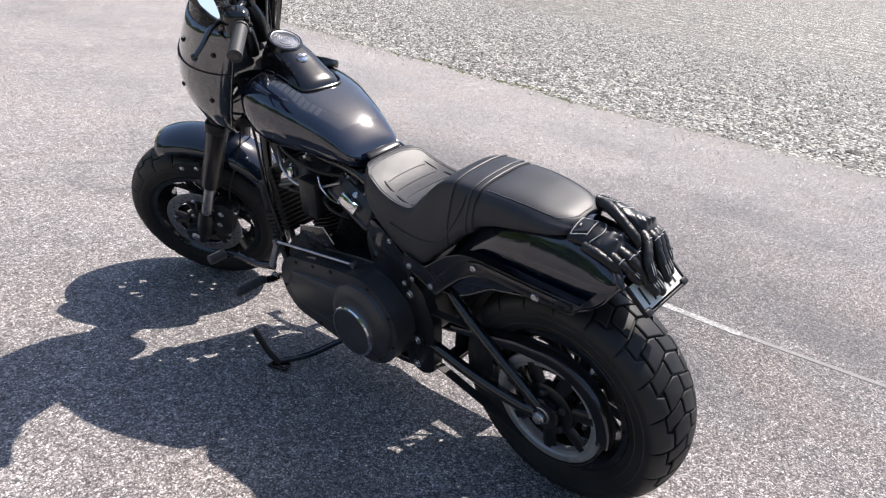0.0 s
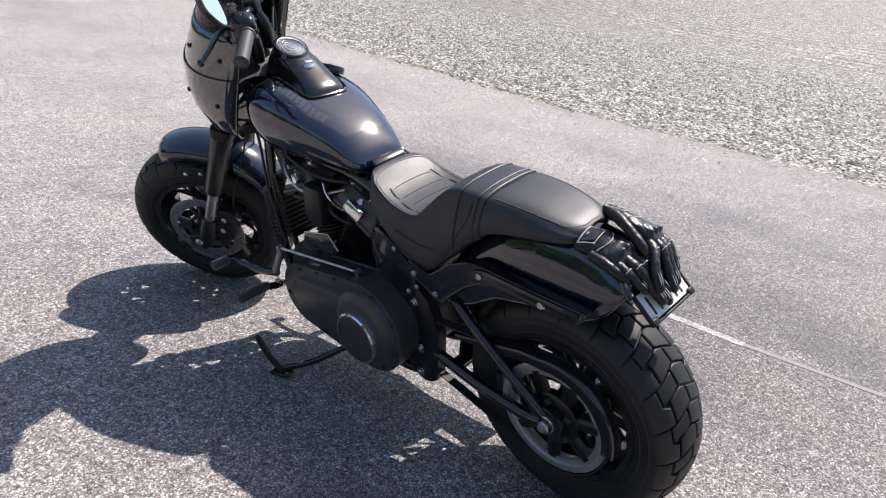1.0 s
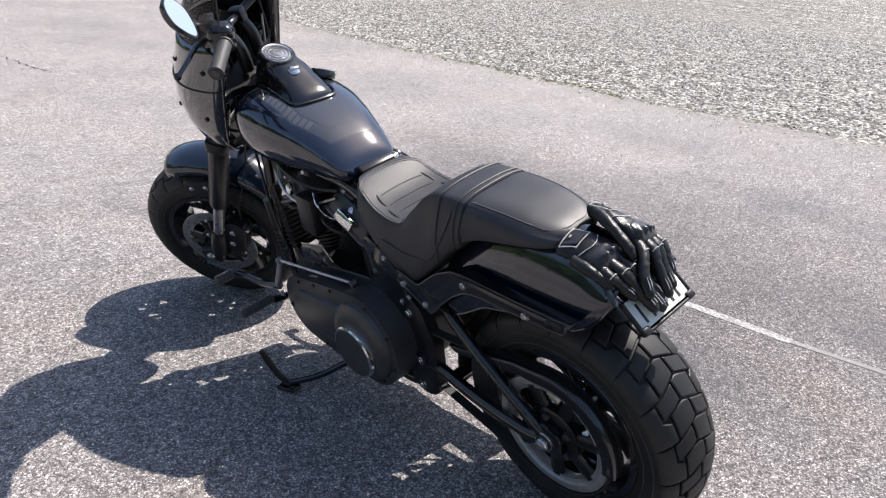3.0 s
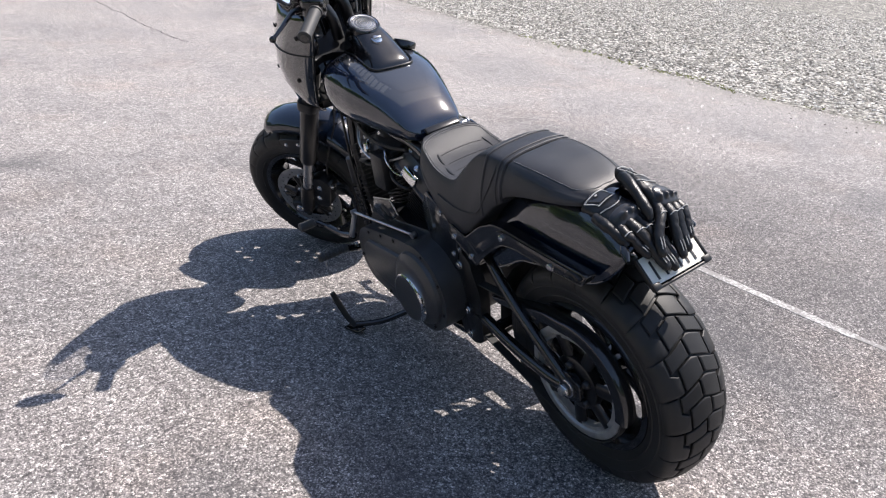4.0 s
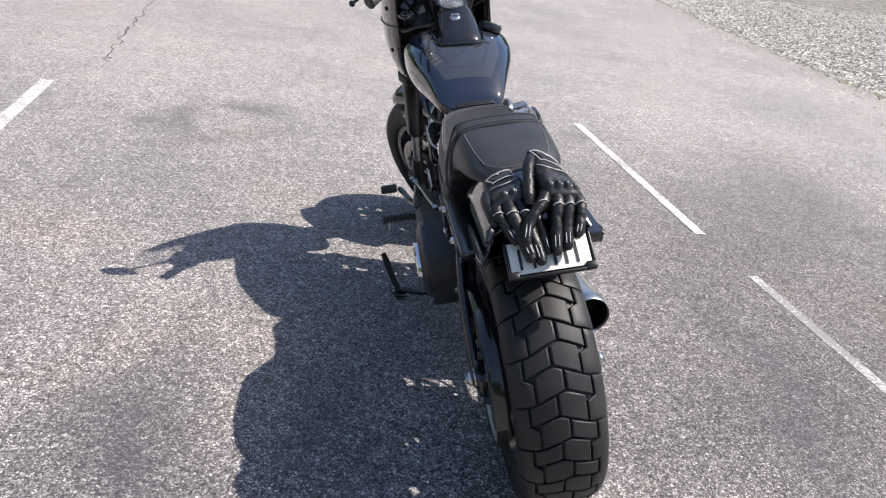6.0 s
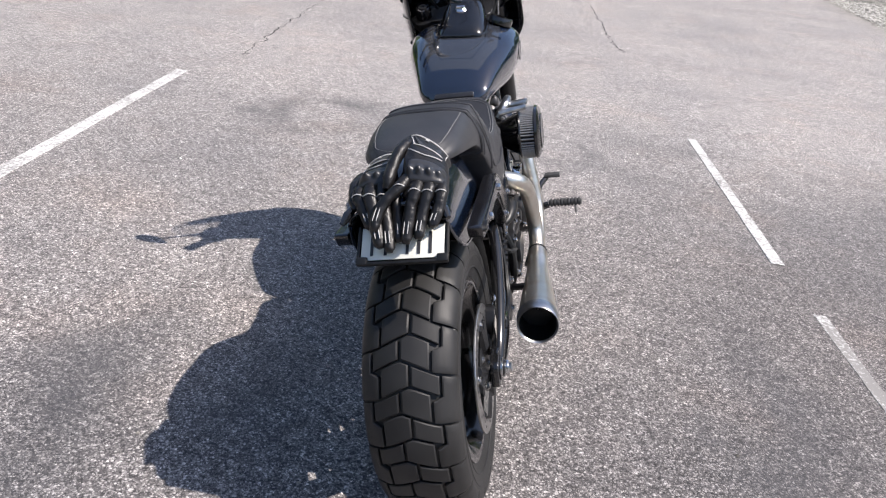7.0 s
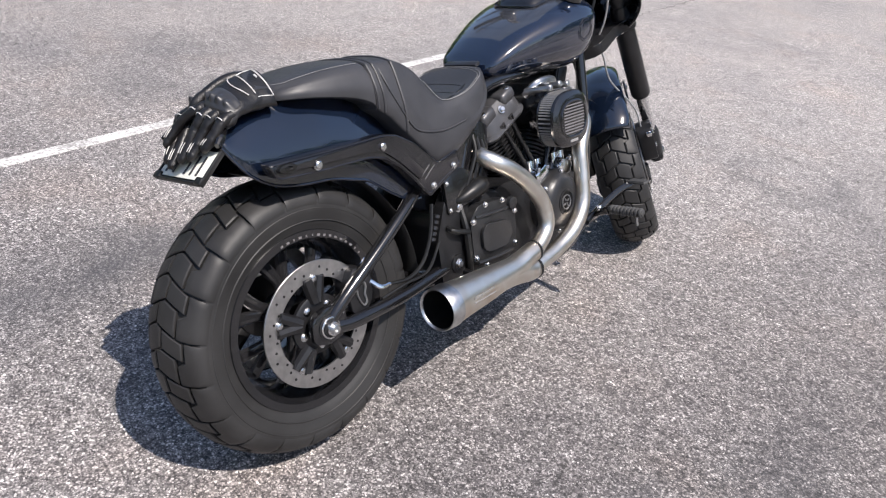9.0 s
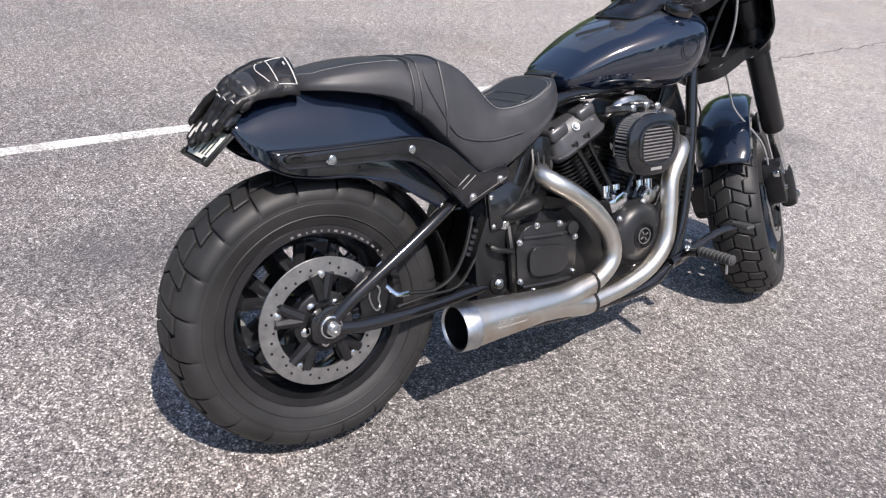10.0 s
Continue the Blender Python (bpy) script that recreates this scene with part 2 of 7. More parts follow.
    # clusters of dark and pale chips, coarse enough to be seen from afar
    for scale, lo, hi in ((95.0, 0.74, 1.32), (55.0, 0.66, 1.40), (24.0, 0.80, 1.20)):
        speck = ramp(ns, [(0.34, (lo, lo, lo)), (0.5, (1, 1, 1)), (0.68, (hi, hi, hi))])
        ln.new(noise_of(scale, 2.0, 0.6), speck.inputs[0])
        paving = mix(1.0, paving, speck.outputs[0], "MULTIPLY")
    rust = ramp(ns, [(0.52, (1, 1, 1)), (0.72, (1.05, 0.99, 0.95))])
    ln.new(noise_of(1.3, 4.0, 0.65), rust.inputs[0])
    paving = mix(1.0, paving, rust.outputs[0], "MULTIPLY")
    # darkening painted into the bay beside the machine, for glare that shifts with view
    bx, by = M("DIVIDE", M("SUBTRACT", sp.outputs[0], 1.5), 1.5), M("DIVIDE", M("SUBTRACT", sp.outputs[1], 1.0), 2.4)
    bay = M("SUBTRACT", 1.25, M("ADD", M("SQRT", M("ADD", M("MULTIPLY", bx, bx), M("MULTIPLY", by, by))), M("MULTIPLY_ADD", noise_of(1.1, 4.0, 0.6), 1.0, -0.5)))
    bay = M("MINIMUM", M("MAXIMUM", bay, 0.0), 1.0)
    paving = mix(bay, paving, mix(1.0, paving, (0.63, 0.62, 0.62), "MULTIPLY"))
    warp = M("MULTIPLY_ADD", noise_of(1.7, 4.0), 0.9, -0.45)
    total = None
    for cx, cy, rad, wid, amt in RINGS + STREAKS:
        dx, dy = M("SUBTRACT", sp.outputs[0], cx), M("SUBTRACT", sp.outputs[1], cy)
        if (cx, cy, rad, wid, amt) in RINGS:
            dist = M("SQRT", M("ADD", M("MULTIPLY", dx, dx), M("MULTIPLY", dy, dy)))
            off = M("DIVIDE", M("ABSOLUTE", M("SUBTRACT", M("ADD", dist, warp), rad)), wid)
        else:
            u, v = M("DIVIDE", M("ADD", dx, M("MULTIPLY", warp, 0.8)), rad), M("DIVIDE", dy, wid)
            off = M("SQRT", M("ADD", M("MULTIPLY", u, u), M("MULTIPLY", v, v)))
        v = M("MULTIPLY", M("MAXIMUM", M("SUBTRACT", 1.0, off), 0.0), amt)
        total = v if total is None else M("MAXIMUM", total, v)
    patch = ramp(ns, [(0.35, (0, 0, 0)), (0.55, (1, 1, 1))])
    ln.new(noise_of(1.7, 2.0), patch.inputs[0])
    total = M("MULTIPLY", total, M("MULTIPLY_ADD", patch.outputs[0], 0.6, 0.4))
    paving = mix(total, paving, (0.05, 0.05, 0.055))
    # gravel
    g1 = cells(24.0)
    sg = ns.new("ShaderNodeSeparateColor")
    ln.new(g1.outputs["Color"], sg.inputs[0])
    rg = ramp(ns, [(0.0, (0.05, 0.046, 0.040)), (0.35, (0.19, 0.178, 0.158)), (0.7, (0.45, 0.43, 0.385)), (1.0, (0.80, 0.77, 0.70))])
    ln.new(sg.outputs[0], rg.inputs[0])
    gaps = ramp(ns, [(0.0, (1, 1, 1)), (0.5, (0.85, 0.85, 0.85)), (0.9, (0.16, 0.155, 0.15))])
    ln.new(M("MULTIPLY", g1.outputs["Distance"], 1.25), gaps.inputs[0])
    gravel = mix(1.0, rg.outputs[0], gaps.outputs[0], "MULTIPLY")
    clumps = ramp(ns, [(0.3, (0.55, 0.55, 0.54)), (0.5, (1.0, 1.0, 0.98)), (0.7, (1.35, 1.33, 1.28))])
    ln.new(noise_of(9.0, 5.0, 0.8), clumps.inputs[0])
    gravel = mix(1.0, gravel, clumps.outputs[0], "MULTIPLY")
    ruts = node(ns, "TexWave", Scale=0.42, Distortion=3.0, Detail=3.0)
    ruts.bands_direction = "X"
    ln.new(pos, ruts.inputs["Vector"])
    rut = ramp(ns, [(0.0, (0.70, 0.70, 0.69)), (0.35, (1.0, 1.0, 1.0)), (1.0, (1.1, 1.1, 1.1))])
    ln.new(ruts.outputs["Fac"], rut.inputs[0])
    gravel = mix(1.0, gravel, rut.outputs[0], "MULTIPLY")
    for scale, lo, hi in ((5.0, 0.62, 1.35), (1.4, 0.78, 1.2)):
        heap = ramp(ns, [(0.34, (lo, lo, lo)), (0.5, (1, 1, 1)), (0.66, (hi, hi, hi))])
        ln.new(noise_of(scale, 5.0, 0.75), heap.inputs[0])
        gravel = mix(1.0, gravel, heap.outputs[0], "MULTIPLY")
    side = M("MULTIPLY_ADD", noise_of(2.2, 4.0, 0.7), 0.4, M("SUBTRACT", sp.outputs[0], 5.46))
    side = M("SUBTRACT", side, M("MULTIPLY", M("MAXIMUM", M("SUBTRACT", 3.5, sp.outputs[1]), 0.0), 0.13))
    side = M("SUBTRACT", side, M("MULTIPLY", M("MAXIMUM", M("SUBTRACT", sp.outputs[1], 8.0), 0.0), 0.08))
    isgravel = M("GREATER_THAN", side, 0.0)
    # a strip of dust and weeds along the edge
    near = M("SUBTRACT", 1.0, M("MINIMUM", M("DIVIDE", M("ABSOLUTE", side), 0.5), 1.0))
    col = mix(isgravel, paving, gravel)
    col = mix(M("MULTIPLY", near, 0.35), col, (0.20, 0.185, 0.15))
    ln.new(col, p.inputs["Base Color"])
    p.inputs["Roughness"].default_value = 0.72
    p.inputs["Specular IOR Level"].default_value = 0.4
    h = M("ADD", M("MULTIPLY", c1.outputs["Distance"], -0.6), M("MULTIPLY", c2.outputs["Distance"], -0.3))
    hg = M("MULTIPLY", g1.outputs["Distance"], -4.0)
    hm = node(ns, "Mix", data_type="FLOAT")
    ln.new(isgravel, hm.inputs[0])
    ln.new(h, hm.inputs[2])
    ln.new(hg, hm.inputs[3])
    b = node(ns, "Bump", Strength=0.7, Distance=0.004)
    ln.new(hm.outputs[0], b.inputs["Height"])
    ln.new(b.outputs[0], p.inputs["Normal"])
    return m


GROUND = ground_material()


def line_material(name, wear):
    """White road paint, worn through to the chips."""
    m, ns, ln, p = base_material(name)
    geo = ns.new("ShaderNodeNewGeometry")
    n1 = node(ns, "TexNoise", Scale=70.0, Detail=4.0, Roughness=0.7)
    n2 = node(ns, "TexNoise", Scale=4.0, Detail=2.0)
    for n in (n1, n2):
        ln.new(geo.outputs["Position"], n.inputs["Vector"])
    s = math_node(ns, ln, "SUBTRACT", math_node(ns, ln, "MULTIPLY_ADD", n2.outputs[0], 0.45, n1.outputs[0]), wear)
    r = ramp(ns, [(0.56, (0.22, 0.21, 0.2)), (0.74, (0.56, 0.55, 0.53)), (0.95, (0.70, 0.69, 0.67))])
    ln.new(s, r.inputs[0])
    ln.new(r.outputs[0], p.inputs["Base Color"])
    p.inputs["Roughness"].default_value = 0.8
    b = node(ns, "Bump", Strength=0.5, Distance=0.002)
    ln.new(n1.outputs[0], b.inputs["Height"])
    ln.new(b.outputs[0], p.inputs["Normal"])
    return m


LINE = line_material("worn white road paint", 0.03)
HALFWORN = line_material("half worn road paint", 0.15)
FAINT = line_material("almost worn off road paint", 0.27)
CRACK = surface("dark crack filler", (0.05, 0.048, 0.046), 0.9, 0.0, 0.4, 30, 0.3, 300)
def stone_material():
    """Gravel whose stones differ in tone one by one."""
    m, ns, ln, p = base_material("mixed gravel stone")
    geo = ns.new("ShaderNodeNewGeometry")
    r = ramp(ns, [(0.0, (0.08, 0.074, 0.064)), (0.3, (0.26, 0.245, 0.215)), (0.65, (0.54, 0.515, 0.465)), (1.0, (0.86, 0.83, 0.77))])
    ln.new(geo.outputs["Random Per Island"], r.inputs[0])
    n1 = node(ns, "TexNoise", Scale=120.0, Detail=3.0)
    ln.new(geo.outputs["Position"], n1.inputs["Vector"])
    mx = node(ns, "Mix", data_type="RGBA", blend_type="OVERLAY")
    mx.inputs[0].default_value = 0.5
    ln.new(r.outputs[0], mx.inputs[6])
    ln.new(n1.outputs[0], mx.inputs[7])
    ln.new(mx.outputs[2], p.inputs["Base Color"])
    p.inputs["Roughness"].default_value = 0.85
    return m


STONE = stone_material()
GRASS = surface("green weed", (0.22, 0.25, 0.05), 0.6, 0.0, 0.5, 5, 0.1)
LEAF = surface("tree leaf", (0.12, 0.19, 0.042), 0.55, 0.0, 0.5, 1.5, 0.1)
BARK = surface("tree bark", (0.10, 0.08, 0.06), 0.9, 0.0, 0.4, 6, 0.6, 60)

# ---- shape helpers ----
def finish(bm, angle=0.6):
    bmesh.ops.remove_doubles(bm, verts=bm.verts, dist=1e-6)
    bmesh.ops.recalc_face_normals(bm, faces=bm.faces)
    for f in bm.faces:
        f.smooth = True
    for e in bm.edges:
        if len(e.link_faces) == 2 and e.calc_face_angle(0) > angle:
            e.smooth = False
    return bm


def part(name, bm, material, parent=None, label="", m=None, angle=0.6):
    finish(bm, angle)
    me = bpy.data.meshes.new(name)
    bm.to_mesh(me)
    bm.free()
    me.materials.append(material)
    ob = new(name, me)
    ob.parent = parent
    if m is not None:
        ob.matrix_basis = m
    if label:
        tagged(ob, label)
    return ob


def again(ob, name=None, m=None, parent=None):
    """One more object on the same mesh."""
    o = new(name or ob.name.split(".")[0], ob.data)
    o.parent = parent or ob.parent
    if m is not None:
        o.matrix_basis = m
    if "label" in ob:
        o["label"] = ob["label"]
    return o


def thing(name, label, category, m=None, group="", kind=""):
    ob = new(name)
    if m is not None:
        ob.matrix_basis = m
    return tagged(ob, label, category, group, kind)


def thick(ob, t, offset=-1.0):
    s = ob.modifiers.new("thick", "SOLIDIFY")
    s.thickness, s.offset = t, offset
    return ob


def spline(pts, k=6):
    """Catmull-Rom through the points."""
    p = [Vector(q) for q in pts]
    p = [2 * p[0] - p[1], *p, 2 * p[-1] - p[-2]]
    out = []
    for i in range(1, len(p) - 2):
        a, b, c, d = p[i - 1:i + 3]
        for j in range(k):
            t = j / k
            out.append(0.5 * (2 * b + (c - a) * t + (2 * a - 5 * b + 4 * c - d) * t * t + (3 * b - a - 3 * c + d) * t ** 3))
    return out + [p[-2]]


def tube(bm, pts, r, n=12, k=6, caps=True, flat=(1, 1)):
    """A tube along a spline; r may be one radius or one for each given point."""
    path = spline(pts, k) if k > 1 else [Vector(q) for q in pts]
    rad = [r] * len(path) if isinstance(r, (int, float)) else np.interp(np.linspace(0, len(pts) - 1, len(path)), range(len(pts)), r).tolist()
    t0 = (path[1] - path[0]).normalized()
    side = t0.cross(Vector((0, 0, 1)) if abs(t0.z) < 0.9 else Vector((1, 0, 0))).normalized()
    rings = []
    for i, q in enumerate(path):
        t = (path[min(i + 1, len(path) - 1)] - path[max(i - 1, 0)]).normalized()
        side = (side - t * side.dot(t)).normalized()
        up = t.cross(side)
        rings.append([bm.verts.new(q + rad[i] * (flat[0] * math.cos(a) * side + flat[1] * math.sin(a) * up)) for a in (2 * math.pi * j / n for j in range(n))])
    bridge(bm, rings, caps)
    return bm


def bridge(bm, rings, caps=True, closed=True):
    for a, b in zip(rings, rings[1:]):
        n = len(a)
        for j in range(n if closed else n - 1):
            bm.faces.new((a[j], a[(j + 1) % n], b[(j + 1) % n], b[j]))
    if caps:
        bm.faces.new(rings[0])
        bm.faces.new(list(reversed(rings[-1])))
    return bm


def loft(rings, caps=True, closed=True, bm=None):
    bm = bm or bmesh.new()
    return bridge(bm, [[bm.verts.new(p) for p in ring] for ring in rings], caps, closed)


def lathe(profile, c=(0, 0, 0), n=48, axis="x", bm=None, caps=True):
    """Turns (along, radius) pairs round an axis through c."""
    bm = bm or bmesh.new()
    rings = []
    for x, r in profile:
        ring = []
        for j in range(n):
            a = 2 * math.pi * j / n
            u, v = r * math.cos(a), r * math.sin(a)
            o = {"x": (x, u, v), "y": (v, x, u), "z": (u, v, x)}[axis]
            ring.append(bm.verts.new(Vector(c) + Vector(o)))
        rings.append(ring)
    return bridge(bm, rings, caps)


def rod(bm, a, b, r, n=12, r2=None):
    return tube(bm, (a, b), (r, r if r2 is None else r2), n, 1)


def slab(outline, x0, x1, bevel=0.0, seg=2, bm=None):
    """A plate: an outline in (y, z), from x0 to x1, with rounded edges."""
    own = bmesh.new()
    a = [own.verts.new((x0, y, z)) for y, z in outline]
    b = [own.verts.new((x1, y, z)) for y, z in outline]
    bridge(own, [a, b])
    if bevel:
        bmesh.ops.bevel(own, geom=own.edges[:], offset=bevel, segments=seg, affect="EDGES", profile=0.5, clamp_overlap=True)
    return merge(bm, own) if bm else own


def box(c, s, bevel=0.0, turn=(0, 0, 0), bm=None, seg=2):
    own = bmesh.new()
    bmesh.ops.create_cube(own, size=1.0, matrix=pose(*c, *turn) @ Matrix.Diagonal((*s, 1)))
    if bevel:
        bmesh.ops.bevel(own, geom=own.edges[:], offset=bevel, segments=seg, affect="EDGES", profile=0.5, clamp_overlap=True)
    return merge(bm, own) if bm else own


def merge(bm, other, m=None):
    vs = {v: bm.verts.new(m @ v.co if m else v.co) for v in other.verts}
    for f in other.faces:
        bm.faces.new([vs[v] for v in f.verts])
    other.free()
    return bm


def rounded(pts, r, n=4):
    """The outline with its corners rounded."""
    out, k = [], len(pts)
    for i in range(k):
        p, a, b = Vector(pts[i]), Vector(pts[i - 1]), Vector(pts[(i + 1) % k])
        da, db = a - p, b - p
        d = min(r, da.length * 0.45, db.length * 0.45)
        s, e = p + da.normalized() * d, p + db.normalized() * d
        for j in range(n + 1):
            t = j / n
            out.append(tuple((1 - t) ** 2 * s + 2 * t * (1 - t) * p + t * t * e))
    return out


def each(name, bm, material, parent, places, label="", kind=""):
    """The same piece at several poses under one parent."""
    first = part(name, bm, material, parent, label, places[0])
    if kind:
        tagged(first, kind=kind)
    return [first] + [again(first, m=m) for m in places[1:]]


def facing(c, d):
    """A pose at c whose z looks along d."""
    return Matrix.Translation(Vector(c)) @ Vector(d).to_track_quat("Z", "Y").to_matrix().to_4x4()


def bolts(name, places, r, h, parent, material=None, label="", washer=True):
    """Bolt heads, one object each, at (centre, direction)."""
    return each(name, hexbolt(bmesh.new(), (0, 0, 0), (0, 0, 1), r, h, washer), material or BOLT, parent, [facing(c, d) for c, d in places], label)


def hexbolt(bm, c, d, r, h, washer=True):
    """A bolt head at c that faces along d."""
    d = Vector(d).normalized()
    c = Vector(c)
    if washer:
        rod(bm, c - d * 0.002, c + d * 0.0015, r * 1.35, 16)
    tube(bm, (c, c + d * h * 0.8, c + d * h), (r, r, r * 0.75), 10, 1)
    return bm

# ---- ground ----
def ground_sheet():
    bm = bmesh.new()
    xs = [-600, -60, -15, -5, -2, 0, 2, 5, 15, 20, 60, 600]
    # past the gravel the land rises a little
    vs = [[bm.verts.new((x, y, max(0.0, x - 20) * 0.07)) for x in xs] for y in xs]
    for a, b in zip(vs, vs[1:]):
        for i in range(len(xs) - 1):
            bm.faces.new((a[i], a[i + 1], b[i + 1], b[i]))
    return tagged(part("ground", bm, GROUND), "grey chip asphalt lot that runs into pale loose gravel", "ground", kind="structure")


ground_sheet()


def painted_line(a, b, width, paint=None):
    a, b = Vector((*a, 0)), Vector((*b, 0))
    d = (b - a).normalized()
    s = Vector((-d.y, d.x, 0))
    n = max(2, int((b - a).length / 0.06))
    bm = bmesh.new()
    rings = []
    for i in range(n + 1):
        c = a + (b - a) * i / n
        w = width / 2 * (1 + 0.10 * noise.noise(c * 9))
        z = Vector((0, 0, 0.004 if paint is None else 0.002))
        rings.append([bm.verts.new(c - s * w), bm.verts.new(c - s * w * 0.96 + z), bm.verts.new(c + s * w * 0.96 + z), bm.verts.new(c + s * w)])
    bridge(bm, rings, False, False)
    return tagged(part("bay_line", bm, paint or LINE), "worn white painted parking bay line on the asphalt", "road marking", "bay lines", "structure")


painted_line((1.068, 3.82), (1.212, 1.81), 0.062)
painted_line((1.275, 1.358), (1.40, 0.05), 0.052, HALFWORN)
painted_line((1.40, 0.05), (1.62, -1.3), 0.034, FAINT)
painted_line((-2.60, 3.58), (-2.10, -0.6), 0.08)
painted_line((-2.10, -0.6), (-1.96, -1.9), 0.08)


def crack(pts, r):
    rnd = random.Random(len(pts) * 7 + int(abs(pts[0][0]) * 100))
    path = spline([(x, y, 0.0) for x, y in pts], 14)
    bm = bmesh.new()
    rings = []
    for i, q in enumerate(path):
        d = (path[min(i + 1, len(path) - 1)] - path[max(0, i - 1)]).normalized()
        s = Vector((-d.y, d.x, 0))
        q = q + s * rnd.uniform(-0.03, 0.03)
        w = r * rnd.uniform(0.3, 1.4)
        rings.append([bm.verts.new(q - s * w + Vector((0, 0, 0.001))), bm.verts.new(q + Vector((0, 0, 0.003))), bm.verts.new(q + s * w + Vector((0, 0, 0.001)))])
    bridge(bm, rings, False, False)
    return tagged(part("pavement_crack", bm, CRACK), "thin dark crack across the grey asphalt", "crack", "cracks", "structure")


crack([(-2.44, 4.25), (-2.52, 4.7), (-2.70, 5.9), (-2.87, 7.25), (-3.1, 9.0)], 0.0055)
crack([(0.75, 7.1), (0.66, 7.5), (0.58, 8.4), (0.39, 11.1)], 0.008)


def stones_stuff():
    """Loose gravel past the edge, and chips that strayed onto the paving."""
    rnd = random.Random(5)
    bm_v, bm_f = [], []

    def stone(x, y, r):
        i = len(bm_v)
        ry = r * rnd.uniform(0.6, 1.0)
        rz = r * rnd.uniform(0.4, 0.65)
        t = rnd.uniform(0, 6.28)
        c, s = math.cos(t), math.sin(t)
        for px, py, pz in ((1, 0, 0), (0.2, 1, 0.1), (-1, 0.15, 0), (-0.1, -1, 0.05), (0.1, 0.1, 1), (0, 0, -0.6)):
            px, py = px * r * rnd.uniform(0.8, 1.2), py * ry * rnd.uniform(0.8, 1.2)
            bm_v.append((x + c * px - s * py, y + s * px + c * py, rz * 0.25 + pz * rz))
        bm_f.extend((i + a, i + b, i + d) for a, b, d in ((0, 1, 4), (1, 2, 4), (2, 3, 4), (3, 0, 4), (1, 0, 5), (2, 1, 5), (3, 2, 5), (0, 3, 5)))

    def edge(y):
        return 5.28 + max(0.0, 3.5 - y) * 0.13 + max(0.0, y - 8.0) * 0.08 + 0.18 * noise.noise(Vector((0, y * 1.3, 0)))

    for _ in range(60000):
        y = rnd.uniform(-2.5, 20.0)
        stone(edge(y) + 10.0 * rnd.random() ** 1.25 + abs(rnd.gauss(0, 0.16)), y, rnd.uniform(0.010, 0.026))
    for _ in range(1700):
        y = rnd.uniform(-1.0, 12.0)
        stone(edge(y) - 1.0 * rnd.random() ** 2.4, y, rnd.uniform(0.004, 0.014))
    for _ in range(260):
        stone(rnd.uniform(-3.5, 5.0), rnd.uniform(-1.2, 9.0), rnd.uniform(0.003, 0.009))
    for x, y, r in ((6.45, 1.05, 0.07), (6.58, 1.0, 0.05), (4.0, 1.4, 0.016), (4.69, 4.86, 0.014), (-0.05, 2.35, 0.012)):
        stone(x, y, r)
    me = bpy.data.meshes.new("loose_gravel")
    me.from_pydata(bm_v, [], bm_f)
    me.materials.append(STONE)
    return tagged(new("loose_gravel", me), "pale grey loose gravel stones beside the asphalt", "gravel", kind="stuff")


stones_stuff()


def weeds_stuff():
    rnd = random.Random(9)
    v, f = [], []
    for _ in range(70):
        y = rnd.choice((rnd.gauss(4.1, 0.6), rnd.gauss(5.6, 0.5), rnd.uniform(1, 8)))
        x = 5.28 + max(0.0, 3.5 - y) * 0.13 + 0.18 * noise.noise(Vector((0, y * 1.3, 0))) + rnd.gauss(0.02, 0.05)
        for _ in range(7):
            a, l = rnd.uniform(0, 6.28), rnd.uniform(0.012, 0.030)
            bx, by = x + rnd.gauss(0, 0.012), y + rnd.gauss(0, 0.012)
            i = len(v)
            dx, dy = math.cos(a), math.sin(a)
            v += [(bx - dy * 0.003, by + dx * 0.003, 0), (bx + dy * 0.003, by - dx * 0.003, 0), (bx + dx * l * 0.5, by + dy * l * 0.5, l * 0.7), (bx + dx * l, by + dy * l, l * 0.75)]
            f += [(i, i + 1, i + 2), (i + 2, i + 1, i + 3)]
    me = bpy.data.meshes.new("weeds")
    me.from_pydata(v, [], f)
    me.materials.append(GRASS)
    return tagged(new("weeds", me), "small green weeds along the gravel edge", "weeds", kind="stuff")


weeds_stuff()

# ---- motorcycle: root and wheels ----
# forward is +y, right is +x; the machine leans on its side stand
LEANED = pose(0, 0, 0.005, 0, 0, 1.2) @ pose(0, 0, 0, 0, -LEAN, 0)
BIKE = thing("motorcycle", "black cruiser motorcycle with navy gloss tank leaning on its side stand", "motorcycle", LEANED)
AXLE = Vector((0, 0, 0.336))
FRONT = Vector((0, 1.716, 0.335))
STEER_ANGLE = 33.8
RAKE = radians(25.8)
STEER_AXIS = Vector((0, -math.sin(RAKE), math.cos(RAKE)))
STEER_FOOT = Vector((0, 1.752, 0.0))
STEER = Matrix.Translation(STEER_FOOT) @ Matrix.Rotation(radians(STEER_ANGLE), 4, STEER_AXIS) @ Matrix.Translation(-STEER_FOOT)


def tyre_profile(R, half, rc, rim):
    """Half the section from the crown's groove floor to the bead, mirrored."""
    right = []
    for i in range(9):
        a = i / 8 * 0.62
        right.append(((rc - 0.0095) * math.sin(a) * half / 0.097, R - rc + (rc - 0.0095) * math.cos(a)))
    right += [(half * 0.955, R - 0.042), (half * 0.985, R - 0.054), (half * 1.005, R - 0.070), (half * 0.99, R - 0.075), (half * 0.96, R - 0.092), (half * 0.88, rim + 0.014), (half * 0.80, rim + 0.002), (half * 0.78, rim - 0.008)]
    left = [(-x, r) for x, r in reversed(right)]
    return left[:-1] + right


